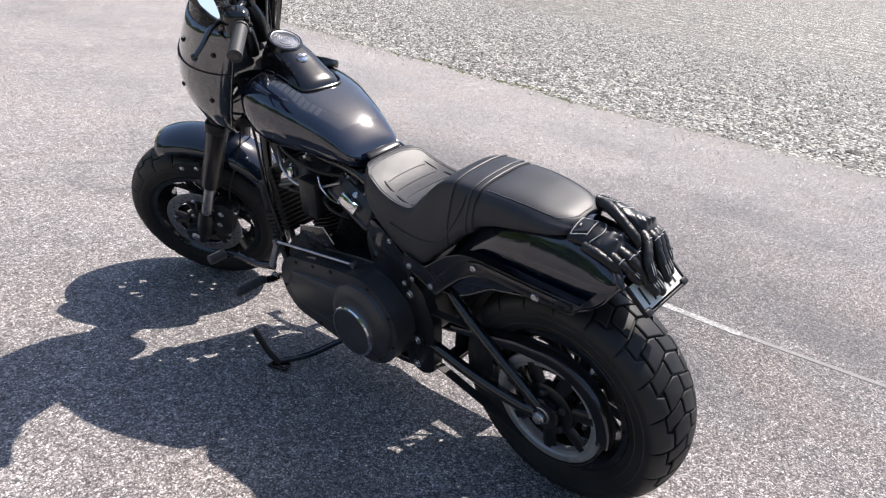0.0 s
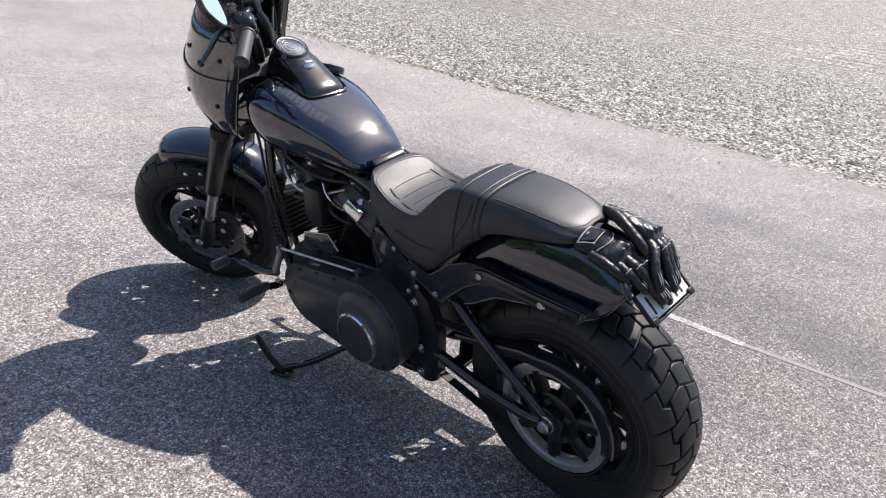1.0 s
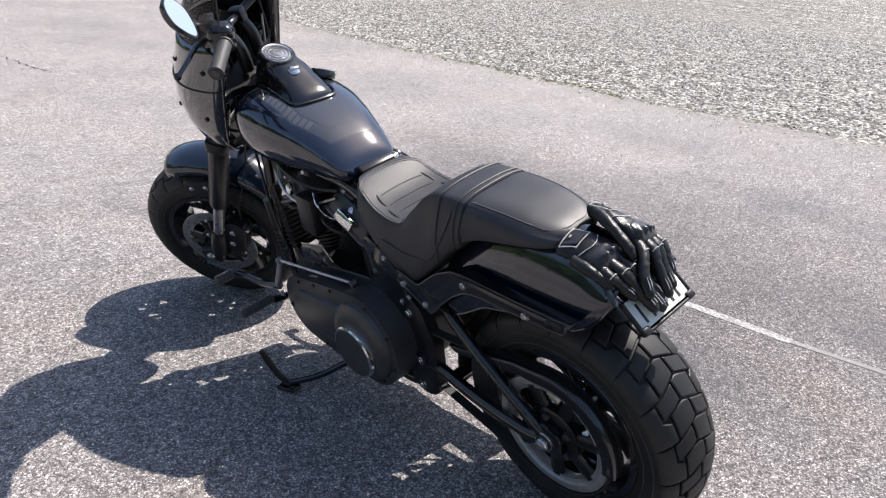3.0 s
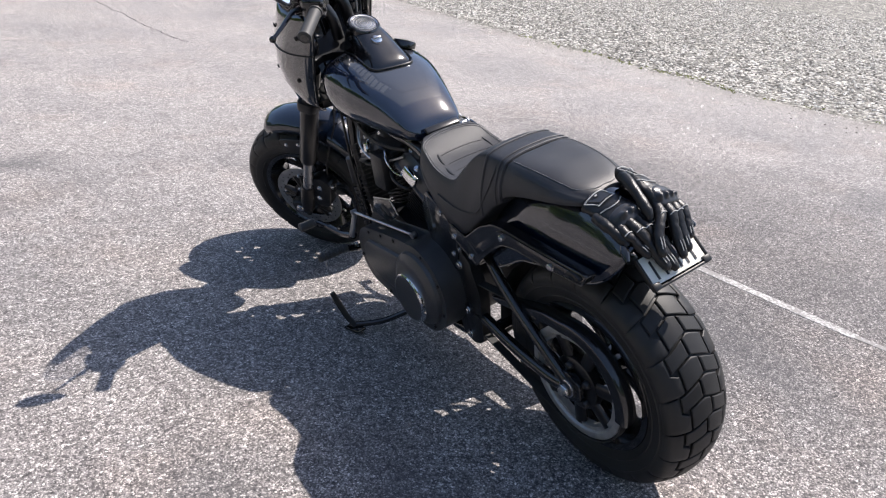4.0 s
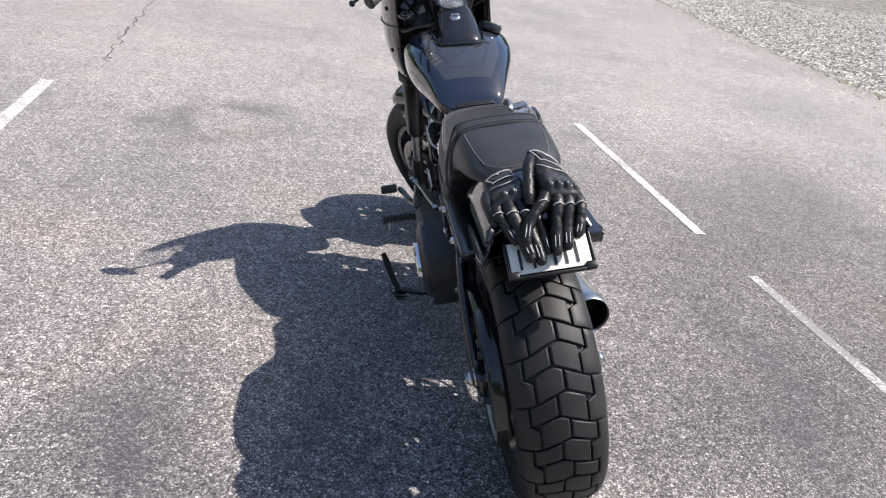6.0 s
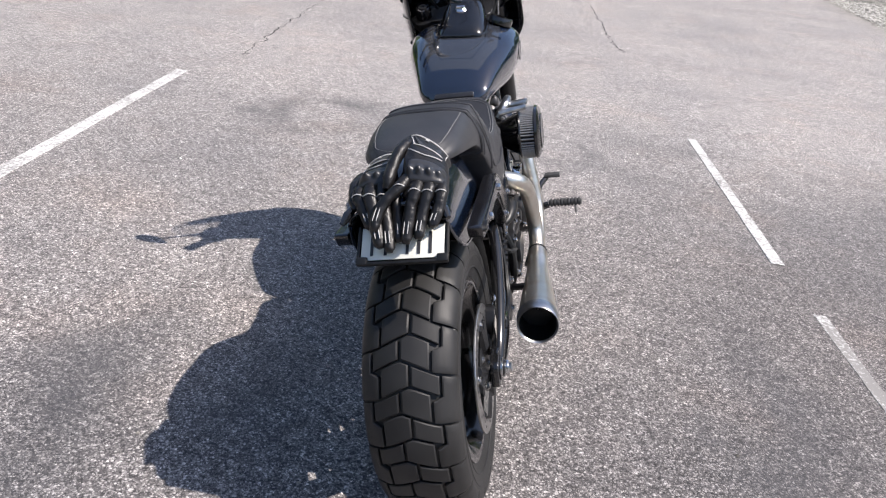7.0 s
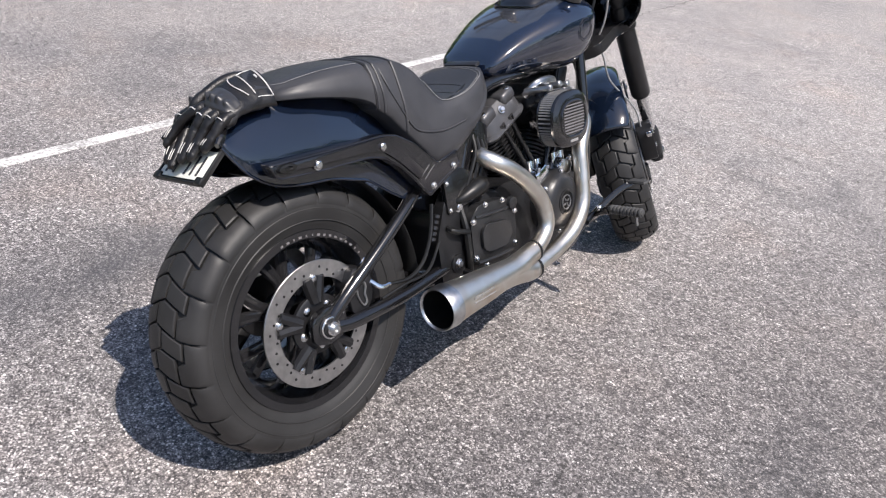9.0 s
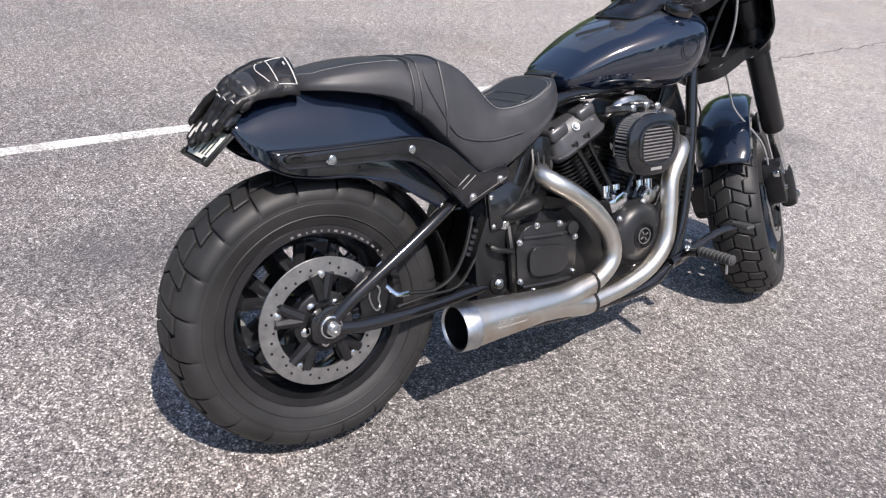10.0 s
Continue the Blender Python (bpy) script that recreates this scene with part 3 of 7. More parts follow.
def tread(R, half, rc, pairs):
    """Arrowhead bands; each is split beside the crown, and shoulder blocks span two bands."""
    bm = bmesh.new()
    p = math.pi / pairs
    k = half / 0.097
    gap = 0.0029
    edge = 0.124

    def at(u, v, depth):
        down = max(0.0, abs(v) - 0.104)
        if down:
            # the shoulder runs on down the sidewall and sinks into it
            r = R - 0.0417 - down - depth * 0.3
            return bm.verts.new((math.copysign(half * (0.990 + 0.012 * min(1.0, down / 0.010)) - depth * 0.6, v), r * math.cos(u), r * math.sin(u)))
        a = v / rc
        r = R - rc + (rc - depth) * math.cos(a)
        drop = max(0.0, abs(v) - 0.088)
        r -= drop * drop * 28
        return bm.verts.new(((rc - depth) * math.sin(a) * k, r * math.cos(u), r * math.sin(u)))

    def apex(n):
        return 0.0105 if n % 2 else -0.0105

    def chevron(n, v):
        """The angle of the n-th cross groove at v across the tread."""
        d = abs(v - apex(n))
        out = max(0.0, abs(v) - 0.072)
        return n * p + (0.42 * min(d, 0.074) + 0.15 * out) / R

    def block(n0, n1, vin, vout, nu, nv, rows=None):
        ss = [0.0, 0.055] + [0.055 + 0.89 * j / nv for j in range(1, nv)] + [0.945, 1.0]
        ts = [0.0, 0.05] + [0.05 + 0.90 * i / nu for i in range(1, nu)] + [0.95, 1.0]
        top, low = [], []
        for s in ss:
            tr, lr = [], []
            for t in ts:
                a, b = vin(t) + math.copysign(gap, vout(t) - vin(t)), vout(t) - math.copysign(gap, vout(t) - vin(t))
                v = a + (b - a) * s
                u0, u1 = chevron(n0, v) + gap / R, chevron(n1, v) - gap / R
                u = u0 + (u1 - u0) * t
                rim = s in (0.0, 1.0) or t in (0.0, 1.0)
                tr.append(at(u, v, 0.0016 if rim else 0.0))
                lr.append(at(u, v, 0.0105) if rim else None)
            top.append(tr)
            low.append(lr)
        bridge(bm, top, False, False)
        J, I = len(ss) - 1, len(ts) - 1
        for j in range(J):
            bm.faces.new((top[j][0], top[j + 1][0], low[j + 1][0], low[j][0]))
            bm.faces.new((top[j][I], low[j][I], low[j + 1][I], top[j + 1][I]))
        for i in range(I):
            bm.faces.new((top[0][i], low[0][i], low[0][i + 1], top[0][i + 1]))
            bm.faces.new((top[J][i], top[J][i + 1], low[J][i + 1], low[J][i]))

    for n in range(2 * pairs):
        split = apex(n + 1)
        long_right = n % 2 == 0
        r_end, l_end = (0.071, 0.052) if long_right else (0.052, 0.071)
        block(n, n + 1, lambda t: split, lambda t: r_end, 3, 4)
        block(n, n + 1, lambda t: split, lambda t: -l_end, 3, 4)
        if long_right:
            block(n, n + 2, lambda t: 0.071 if t < 0.45 else 0.052 if t > 0.55 else 0.061, lambda t: edge, 7, 5)
        else:
            block(n, n + 2, lambda t: -0.071 if t < 0.45 else -0.052 if t > 0.55 else -0.061, lambda t: -edge, 7, 5)
    return bm


def spoke(rim, hub, face):
    """One forked spoke."""
    bm = bmesh.new()
    for d in (-1, 1):
        pts = []
        for r, off in ((hub, 0.08), (hub + (rim - hub) * 0.45, 0.09), (rim, 0.20)):
            b = d * off
            pts.append((face * (1.0 if r < rim else 0.75), r * math.cos(b), r * math.sin(b)))
        tube(bm, pts, (0.015, 0.0125, 0.015), 8, 3, True, (0.75, 1.15))
    return bm


def wheel(name, label, R, half, rc, count, parent, m, sides, pulley):
    rim = 0.212
    root = part(name, lathe([(-0.035, 0.032), (-0.05, 0.045), (-0.03, 0.05), (0.03, 0.05), (0.05, 0.045), (0.035, 0.032)], n=32), GLOSSBLACK, parent, label, m)
    tyre = part("tyre", lathe(tyre_profile(R, half, rc, rim), n=96, caps=False), RUBBER, root, "black rubber tyre with chevron tread blocks")
    part("tread", tread(R, half, rc, count), RUBBER, root, "deep chevron tread blocks", angle=0.5)
    bm = lathe([(-half * 0.80, rim - 0.010), (-half * 0.84, rim + 0.008), (-half * 0.87, rim + 0.006), (-half * 0.86, rim - 0.012), (-half * 0.70, rim - 0.022), (-0.03, rim - 0.045), (0.03, rim - 0.045),
                (half * 0.70, rim - 0.022), (half * 0.86, rim - 0.012), (half * 0.87, rim + 0.006), (half * 0.84, rim + 0.008), (half * 0.80, rim - 0.010)], n=72, caps=False)
    part("rim", bm, GLOSSBLACK, root, "gloss black cast rim")
    each("spoke", spoke(rim - 0.03, 0.045, 0.020), SPOKE, root, [Matrix.Rotation(2 * math.pi * i / 7, 4, "X") for i in range(7)], "gloss black split spoke")
    # moulded marks round the sidewall and the rim
    for s in (-1, 1):
        part("sidewall_ring", lathe([(s * half * 0.955, R - 0.094), (s * (half * 0.955 + 0.0014), R - 0.096), (s * half * 0.945, R - 0.098)], n=96, caps=False), RUBBER, root)
        part("sidewall_ring", lathe([(s * half * 1.0, R - 0.066), (s * (half + 0.0012), R - 0.0675), (s * half * 1.0, R - 0.069)], n=96, caps=False), RUBBER, root)
    bm = bmesh.new()
    rnd = random.Random(3)
    for s in (-1, 1):
        for i in range(15):
            a = -0.95 + i * 0.085
            r = rim - 0.006
            own = box((0, 0, 0), (0.0012, rnd.choice((0.004, 0.007, 0.0085)), 0.005))
            merge(bm, own, Matrix.Rotation(a if s > 0 else math.pi - a, 4, "X") @ pose(s * half * 0.868, 0, r, 0, 0, 0))
    tagged(part("rim_lettering", bm, SLAT, root, "small pale bars of lettering on the rim"), kind="stuff")
    for s in sides:
        brake_disc(root, s, 0.112 if R > 0.33 else 0.090)
    if pulley:
        belt_pulley(root)
    return root


def brake_disc(root, s, x):
    r1, r0 = 0.153, 0.112
    bm = lathe([(s * (x - 0.0025), r0), (s * (x - 0.0025), r1 - 0.001), (s * (x - 0.0015), r1), (s * (x + 0.0015), r1), (s * (x + 0.0025), r1 - 0.001), (s * (x + 0.0025), r0), (s * (x - 0.0025), r0)], n=72, caps=False)
    disc = part("brake_disc", bm, DISC, root, "drilled brushed steel brake disc")
    bm = bmesh.new()
    for i in range(36):
        a = 2 * math.pi * i / 36
        r = 0.120 + 0.0085 * (i % 3)
        for side in (0.0026, -0.0026):
            c = Vector((s * x + side, r * math.cos(a), r * math.sin(a)))
            rod(bm, c - Vector((0.0004, 0, 0)), c + Vector((0.0004, 0, 0)), 0.0032, 10)
    tagged(part("drilling", bm, PLASTIC, root, "small drilled holes"), kind="stuff")
    bm = bmesh.new()
    lathe([(s * (x - 0.012), 0.034), (s * (x - 0.012), 0.070), (s * x, 0.072), (s * (x + 0.003), 0.066), (s * (x + 0.003), 0.034)], n=40, bm=bm)
    carrier = part("disc_carrier", bm, WRINKLE, root, "black disc carrier")
    for i in range(5):
        bm = bmesh.new()
        a = 2 * math.pi * i / 5 + 0.3
        for d in (-0.16, 0.16):
            p0 = (s * x, 0.058 * math.cos(a + d * 0.3), 0.058 * math.sin(a + d * 0.3))
            p1 = (s * x, 0.117 * math.cos(a + d), 0.117 * math.sin(a + d))
            rod(bm, p0, p1, 0.0165, 8, 0.0125)
        rod(bm, (s * x, 0.113 * math.cos(a - 0.26), 0.113 * math.sin(a - 0.26)), (s * x, 0.113 * math.cos(a + 0.26), 0.113 * math.sin(a + 0.26)), 0.0075, 8)
        part("carrier_arm", bm, WRINKLE, carrier)
    turns = [2 * math.pi * i / 5 + 0.3 for i in range(5)]
    bolts("disc_bolt", [((s * (x + 0.003), 0.113 * math.cos(a), 0.113 * math.sin(a)), (s, 0, 0)) for a in turns], 0.0075, 0.005, root, None, "bright disc bolt")
    bolts("carrier_bolt", [((s * (x + 0.003), 0.05 * math.cos(a + 0.63), 0.05 * math.sin(a + 0.63)), (s, 0, 0)) for a in turns], 0.008, 0.006, root, None, "bright carrier bolt")


def belt_pulley(root):
    x = -0.112
    bm = lathe([(x + 0.014, 0.132), (x + 0.014, 0.166), (x - 0.014, 0.166), (x - 0.016, 0.162), (x - 0.015, 0.147), (x - 0.009, 0.143), (x - 0.009, 0.132), (x + 0.014, 0.132)], n=72, caps=False)
    part("pulley_ring", bm, PULLEYGREY, root, "worn grey belt pulley ring")
    part("pulley_hub", lathe([(x + 0.012, 0.03), (x + 0.012, 0.080), (x - 0.010, 0.078), (x - 0.014, 0.070), (x - 0.014, 0.03)], n=36), SATIN, root, "black pulley hub")
    arm = rod(bmesh.new(), (0, 0.060, 0), (0, 0.140, 0), 0.019, 12, 0.022)
    for v in arm.verts:
        v.co.x = x + v.co.x * 0.5
    each("pulley_arm", arm, SATIN, root, [Matrix.Rotation(2 * math.pi * i / 7 + 0.2, 4, "X") for i in range(7)], "broad black pulley arm")
    for i in range(5):
        a = 2 * math.pi * i / 5 + 0.1
        nut = lathe([(0, 0.0125), (0.009, 0.0125), (0.015, 0.009), (0.017, 0.003)], n=16)
        part("pulley_nut", nut, FORKGREY, root, "domed dark pulley nut", pose(x - 0.012, 0.058 * math.cos(a), 0.058 * math.sin(a), 0, 0, 180))


wheel("rear_wheel", "wide rear wheel with chevron tyre and black rim", 0.338, 0.101, 0.150, 20, BIKE, Matrix.Translation(AXLE), (1,), True)
wheel("front_wheel", "front wheel with chevron tyre turned to the left", 0.328, 0.084, 0.150, 20, BIKE, STEER @ Matrix.Translation(FRONT), (-1, 1), False)

# ---- motorcycle: fender, seat, tank ----
def interp(table, y, col):
    t = sorted(table)
    return float(np.interp(y, [r[0] for r in t], [r[col] for r in t]))


def smooth_table(table, y, col):
    t = sorted(table)
    k = np.clip(np.searchsorted([r[0] for r in t], y) - 1, 0, len(t) - 2)
    rows = [t[max(0, k - 1)], t[k], t[k + 1], t[min(len(t) - 1, k + 2)]]
    u = (y - rows[1][0]) / (rows[2][0] - rows[1][0])
    a, b, c, d = (r[col] for r in rows)
    m1 = (c - a) / max(1e-6, rows[2][0] - rows[0][0]) * (rows[2][0] - rows[1][0])
    m2 = (d - b) / max(1e-6, rows[3][0] - rows[1][0]) * (rows[2][0] - rows[1][0])
    return (2 * u ** 3 - 3 * u * u + 1) * b + (u ** 3 - 2 * u * u + u) * m1 + (3 * u * u - 2 * u ** 3) * c + (u ** 3 - u * u) * m2


FENDER = [(0.37, 0.690, 0.545, 0.118), (0.33, 0.755, 0.550, 0.120), (0.28, 0.815, 0.575, 0.120), (0.20, 0.855, 0.632, 0.120), (0.10, 0.874, 0.660, 0.119), (0.0, 0.874, 0.668, 0.117),
          (-0.06, 0.866, 0.682, 0.115), (-0.10, 0.852, 0.705, 0.112), (-0.135, 0.834, 0.742, 0.106), (-0.158, 0.818, 0.782, 0.098)]


def rear_fender():
    ys = np.linspace(0.37, -0.158, 40)
    rings = []
    for y in ys:
        zt, zl, hw = (interp(FENDER, y, c) for c in (1, 2, 3))
        ring = []
        zs = zl + min(0.030, (zt - zl) * 0.2)
        for i in range(8):
            ring.append((-hw, y, zl + (zs - zl) * i / 8))
        for i in range(25):
            a = math.pi * i / 24
            ex = 1.06
            ring.append((-hw * math.copysign(abs(math.cos(a)) ** ex, math.cos(a)), y, zs + (zt - zs) * math.sin(a)))
        for i in range(8):
            ring.append((hw, y, zl + (zs - zl) * (7 - i) / 8))
        rings.append(ring)
    ob = part("rear_fender", loft(rings, False, False), PAINT, BIKE, "bobbed gloss navy-black rear fender", angle=1.2)
    thick(ob, 0.004)
    # rolled lip along the lower edge
    for s in (-1, 1):
        bm = bmesh.new()
        tube(bm, [(s * interp(FENDER, y, 3), y, interp(FENDER, y, 2)) for y in np.linspace(0.37, -0.158, 16)], 0.0035, 8, 3)
        part("fender_lip", bm, PAINT, ob)
    # inner guard over the tyre
    rings = []
    for i in range(26):
        a = radians(-8 + 104 * i / 25)
        r = 0.352
        c = AXLE + Vector((0, r * math.cos(a), r * math.sin(a)))
        rings.append([(x, c.y, c.z) for x in (-0.10, -0.05, 0.05, 0.10)])
    g = part("inner_guard", loft(rings, False, False), PLASTIC, ob, "black plastic inner guard")
    thick(g, 0.003)
    return ob


rear_fender()

STRUT = [(-0.098, 0.737), (-0.080, 0.704), (0.03, 0.697), (0.175, 0.695), (0.225, 0.684), (0.275, 0.648), (0.32, 0.602), (0.366, 0.552), (0.49, 0.610), (0.482, 0.648), (0.405, 0.628), (0.325, 0.700), (0.268, 0.731), (0.225, 0.738), (0.05, 0.736)]


def fender_strut(s):
    out = rounded(STRUT, 0.010, 3)
    ob = part("fender_strut", slab(out, s * 0.128, s * 0.158, 0.006, 3), SEMIGLOSS, BIKE, "satin black fender strut cover")
    part("strut_rim", tube(bmesh.new(), [(s * 0.1572, 0.20 + (y - 0.20) * 0.985, 0.70 + (z - 0.70) * 0.93 - 0.001) for y, z in out + out[:1]], 0.0022, 6, 1), SEMIGLOSS, ob)
    # raised inner rail
    inner = rounded([(-0.05, 0.731), (-0.045, 0.712), (0.18, 0.708), (0.225, 0.697), (0.27, 0.664), (0.335, 0.604), (0.350, 0.628), (0.29, 0.684), (0.24, 0.722), (0.2, 0.732)], 0.008, 3)
    part("strut_rail", slab(inner, s * 0.156, s * 0.163, 0.003, 2), SEMIGLOSS, ob)
    bolts("strut_bolt", [((s * 0.161, y, 0.712), (s, 0, 0)) for y in (0.217, 0.026)], 0.0092, 0.009, ob, None, "bright button-head bolt")
    bolts("tab_bolt", [((s * 0.157, y, z), (s, 0, 0)) for y, z in ((0.382, 0.578), (0.462, 0.612))], 0.0072, 0.007, ob, None, "bright button-head bolt")
    # blanked indicator hole
    bm = lathe([(s * 0.158, 0.017), (s * 0.166, 0.015), (s * 0.167, 0.008), (s * 0.163, 0.005)], (0, 0, 0), 20)
    for v in bm.verts:
        v.co = Vector((v.co.x, v.co.y * 1.5 - 0.053, v.co.z * 0.62 + 0.722))
    part("blanking_plug", bm, PLASTIC, ob)
    # two embossed strokes on the tab
    each("embossed_stroke", rod(bmesh.new(), (s * 0.158, 0.335, 0.606), (s * 0.158, 0.372, 0.634), 0.0016, 6), FORKGREY, ob, [Matrix.Translation((0, 0.018 * k, -0.004 * k)) for k in (0, 1)])
    return ob


for side in (-1, 1):
    fender_strut(side)

# centre height, edge height, half-width, skirt bottom, skirt half-width, bend height
SEAT = [(0.700, 0.833, 0.828, 0.058, 0.800, 0.066, 0.812), (0.692, 0.835, 0.829, 0.082, 0.786, 0.092, 0.800), (0.675, 0.830, 0.826, 0.098, 0.766, 0.112, 0.782), (0.650, 0.816, 0.813, 0.114, 0.742, 0.128, 0.758), (0.615, 0.795, 0.795, 0.123, 0.714, 0.138, 0.732), (0.58, 0.781, 0.783, 0.129, 0.690, 0.144, 0.718), (0.545, 0.773, 0.776, 0.132, 0.668, 0.148, 0.710),
        (0.500, 0.768, 0.772, 0.132, 0.642, 0.150, 0.707), (0.468, 0.777, 0.780, 0.129, 0.628, 0.150, 0.709), (0.436, 0.818, 0.816, 0.121, 0.624, 0.150, 0.717), (0.402, 0.864, 0.856, 0.111, 0.644, 0.147, 0.738), (0.374, 0.888, 0.877, 0.106, 0.670, 0.145, 0.764), (0.345, 0.901, 0.888, 0.106, 0.699, 0.142, 0.794), (0.31, 0.905, 0.892, 0.107, 0.735, 0.138, 0.822), (0.285, 0.906, 0.893, 0.107, 0.762, 0.135, 0.835), (0.245, 0.906, 0.892, 0.107, 0.790, 0.131, 0.848)]
PILLION = [(0.246, 0.902, 0.888, 0.107, 0.794, 0.129, 0.850), (0.235, 0.907, 0.893, 0.107, 0.806, 0.127, 0.854), (0.19, 0.908, 0.894, 0.107, 0.824, 0.124, 0.860), (0.12, 0.904, 0.891, 0.102, 0.838, 0.118, 0.864), (0.06, 0.895, 0.883, 0.092, 0.846, 0.107, 0.866), (0.02, 0.886, 0.874, 0.074, 0.848, 0.088, 0.864), (-0.005, 0.874, 0.864, 0.050, 0.848, 0.060, 0.858), (-0.018, 0.860, 0.856, 0.022, 0.848, 0.026, 0.853)]


def seat_point(table, y, f, crown=3.0):
    """A point of the seat's top at f of the half-width."""
    zc, ze, hw = (smooth_table(table, y, c) for c in (1, 2, 3))
    return Vector((f * hw, y, zc + (ze + 0.002 - zc) * abs(f / 0.94) ** crown))


def seat_ring(table, y, crown, n=17):
    """One section of a pad: top, a sloping flank down to the bend, then the skirt."""
    zc, ze, hw, zb, hb, zm = (smooth_table(table, y, c) for c in (1, 2, 3, 4, 5, 6))
    top = [(f * hw * 0.94, y, zc + (ze + 0.002 - zc) * abs(f) ** crown) for f in np.linspace(-1, 1, n)]
    d = ze - zm
    hm = hw + (hb - hw) * 0.78
    right = [(hw - 0.001, y, ze - min(0.006, d * 0.2)), (hw + (hm - hw) * 0.30, y, ze - d * 0.30), (hw + (hm - hw) * 0.62, y, ze - d * 0.60), (hw + (hm - hw) * 0.90, y, ze - d * 0.88), (hm, y, zm),
             (hm + (hb - hm) * 0.7, y, zm - (zm - zb) * 0.22), (hb, y, zm - (zm - zb) * 0.55), (hb - 0.001, y, zb + (zm - zb) * 0.1), (hb - 0.006, y, zb)]
    return [(-x, q, z) for x, q, z in reversed(right)] + top + right


def cushion(table, n, crown):
    return loft([seat_ring(table, y, crown) for y in np.linspace(table[0][0], table[-1][0], n)], True, True)


def seat():
    ob = part("seat", cushion(SEAT, 64, 3.0), LEATHER, BIKE, "black stitched vinyl solo seat with raised back", angle=0.9)
    pad = part("pillion_pad", cushion(PILLION, 34, 4.5), LEATHER, BIKE, "black vinyl pillion pad", angle=0.62)
    # seam round the rider's cushion
    lift = Vector((0, 0, 0.0008))
    for f, r in ((0.90, 0.0009), (0.955, 0.0011)):
        bm = bmesh.new()
        pts = [seat_point(SEAT, y, -f) + lift for y in np.linspace(0.425, 0.635, 14)]
        hw = smooth_table(SEAT, 0.635, 3)
        for a in np.linspace(math.pi, 0, 13)[1:-1]:
            y = 0.635 + (0.042 + (f - 0.90) * 0.15) * math.sin(a) ** 0.8
            pts.append(seat_point(SEAT, y, f * hw * math.cos(a) / smooth_table(SEAT, y, 3)) + lift)
        pts += [seat_point(SEAT, y, f) + lift for y in np.linspace(0.635, 0.425, 14)]
        tube(bm, pts, r, 5, 3)
        part("seam", bm, THREAD, ob, "grey double stitching")
    # three pressed cross bands, each ending in a short slot at both sides
    for y0 in (0.616, 0.576, 0.536, 0.496):
        pts = [seat_point(SEAT, y0 - 0.006 * abs(g) ** 3, g * 0.60) for g in np.linspace(-1, 1, 11)]
        part("pressed_line", tube(bmesh.new(), pts, 0.0011, 6, 2), PLASTIC, ob)
    for y0, f0 in ((0.596, 0.69), (0.533, 0.75), (0.474, 0.78)):
        for s in (-1, 1):
            pts = [seat_point(SEAT, y0 + 0.022, s * (f0 - 0.02)), seat_point(SEAT, y0 + 0.008, s * f0), seat_point(SEAT, y0 - 0.008, s * (f0 + 0.01)), seat_point(SEAT, y0 - 0.022, s * f0)]
            part("pressed_slot", tube(bmesh.new(), pts, (0.0022, 0.0042, 0.0042, 0.0022), 8, 4, True, (1.0, 0.6)), PLASTIC, ob)
    # fold from the band down the flank and along the skirt
    for s in (-1, 1):
        pts = [(s * x, y, z) for x, y, z in ((0.1085, 0.283, 0.880), (0.120, 0.283, 0.862), (0.132, 0.293, 0.826), (0.139, 0.320, 0.775), (0.142, 0.340, 0.742), (0.144, 0.362, 0.722), (0.1465, 0.400, 0.711), (0.1475, 0.447, 0.706), (0.1475, 0.494, 0.710), (0.146, 0.540, 0.717))]
        part("flank_fold", tube(bmesh.new(), pts, 0.0028, 8, 4), LEATHER, ob)
    # welts of the band between the two pads, over the top and down both flanks
    for y, r in ((0.328, 0.0042), (0.268, 0.0032), (0.250, 0.0036)):
        pts = [Vector(q) for q in seat_ring(SEAT, y, 3.0, 9)][1:-1]
        part("seat_welt", tube(bmesh.new(), pts, r, 8, 2), LEATHER, ob)
    bm = bmesh.new()
    pts = [seat_point(PILLION, y, -0.86, 4.5) + lift for y in np.linspace(0.23, 0.03, 10)]
    pts += [seat_point(PILLION, 0.006, g, 4.5) + lift for g in (-0.5, 0, 0.5)]
    pts += [seat_point(PILLION, y, 0.86, 4.5) + lift for y in np.linspace(0.03, 0.23, 10)]
    tube(bm, pts, 0.0008, 5, 3)
    part("seam", bm, THREAD, pad, "grey stitching")
    # dull metal tongue between seat and tank
    part("seat_tongue", box((0, 0.708, 0.838), (0.12, 0.024, 0.012), 0.005, (25, 0, 0)), FORKGREY, ob, "grey tongue at the seat's nose")
    return ob


seat()

TANK = [(0.724, 0.827, 0.798, 0.062), (0.737, 0.852, 0.791, 0.092), (0.767, 0.878, 0.785, 0.109), (0.808, 0.907, 0.780, 0.122), (0.861, 0.937, 0.780, 0.138), (0.923, 0.964, 0.781, 0.157), (0.984, 0.986, 0.780, 0.173),
        (1.045, 1.001, 0.776, 0.181), (1.098, 1.007, 0.780, 0.184), (1.145, 1.005, 0.794, 0.175), (1.187, 0.994, 0.813, 0.147), (1.217, 0.977, 0.828, 0.112), (1.234, 0.959, 0.843, 0.073)]
# the tank sits a little more upright than the frame's rear
TANKSET = Matrix.Translation((0, 0, 0.9)) @ Matrix.Rotation(radians(4.0), 4, "Y") @ Matrix.Translation((-0.003, 0, -0.9))


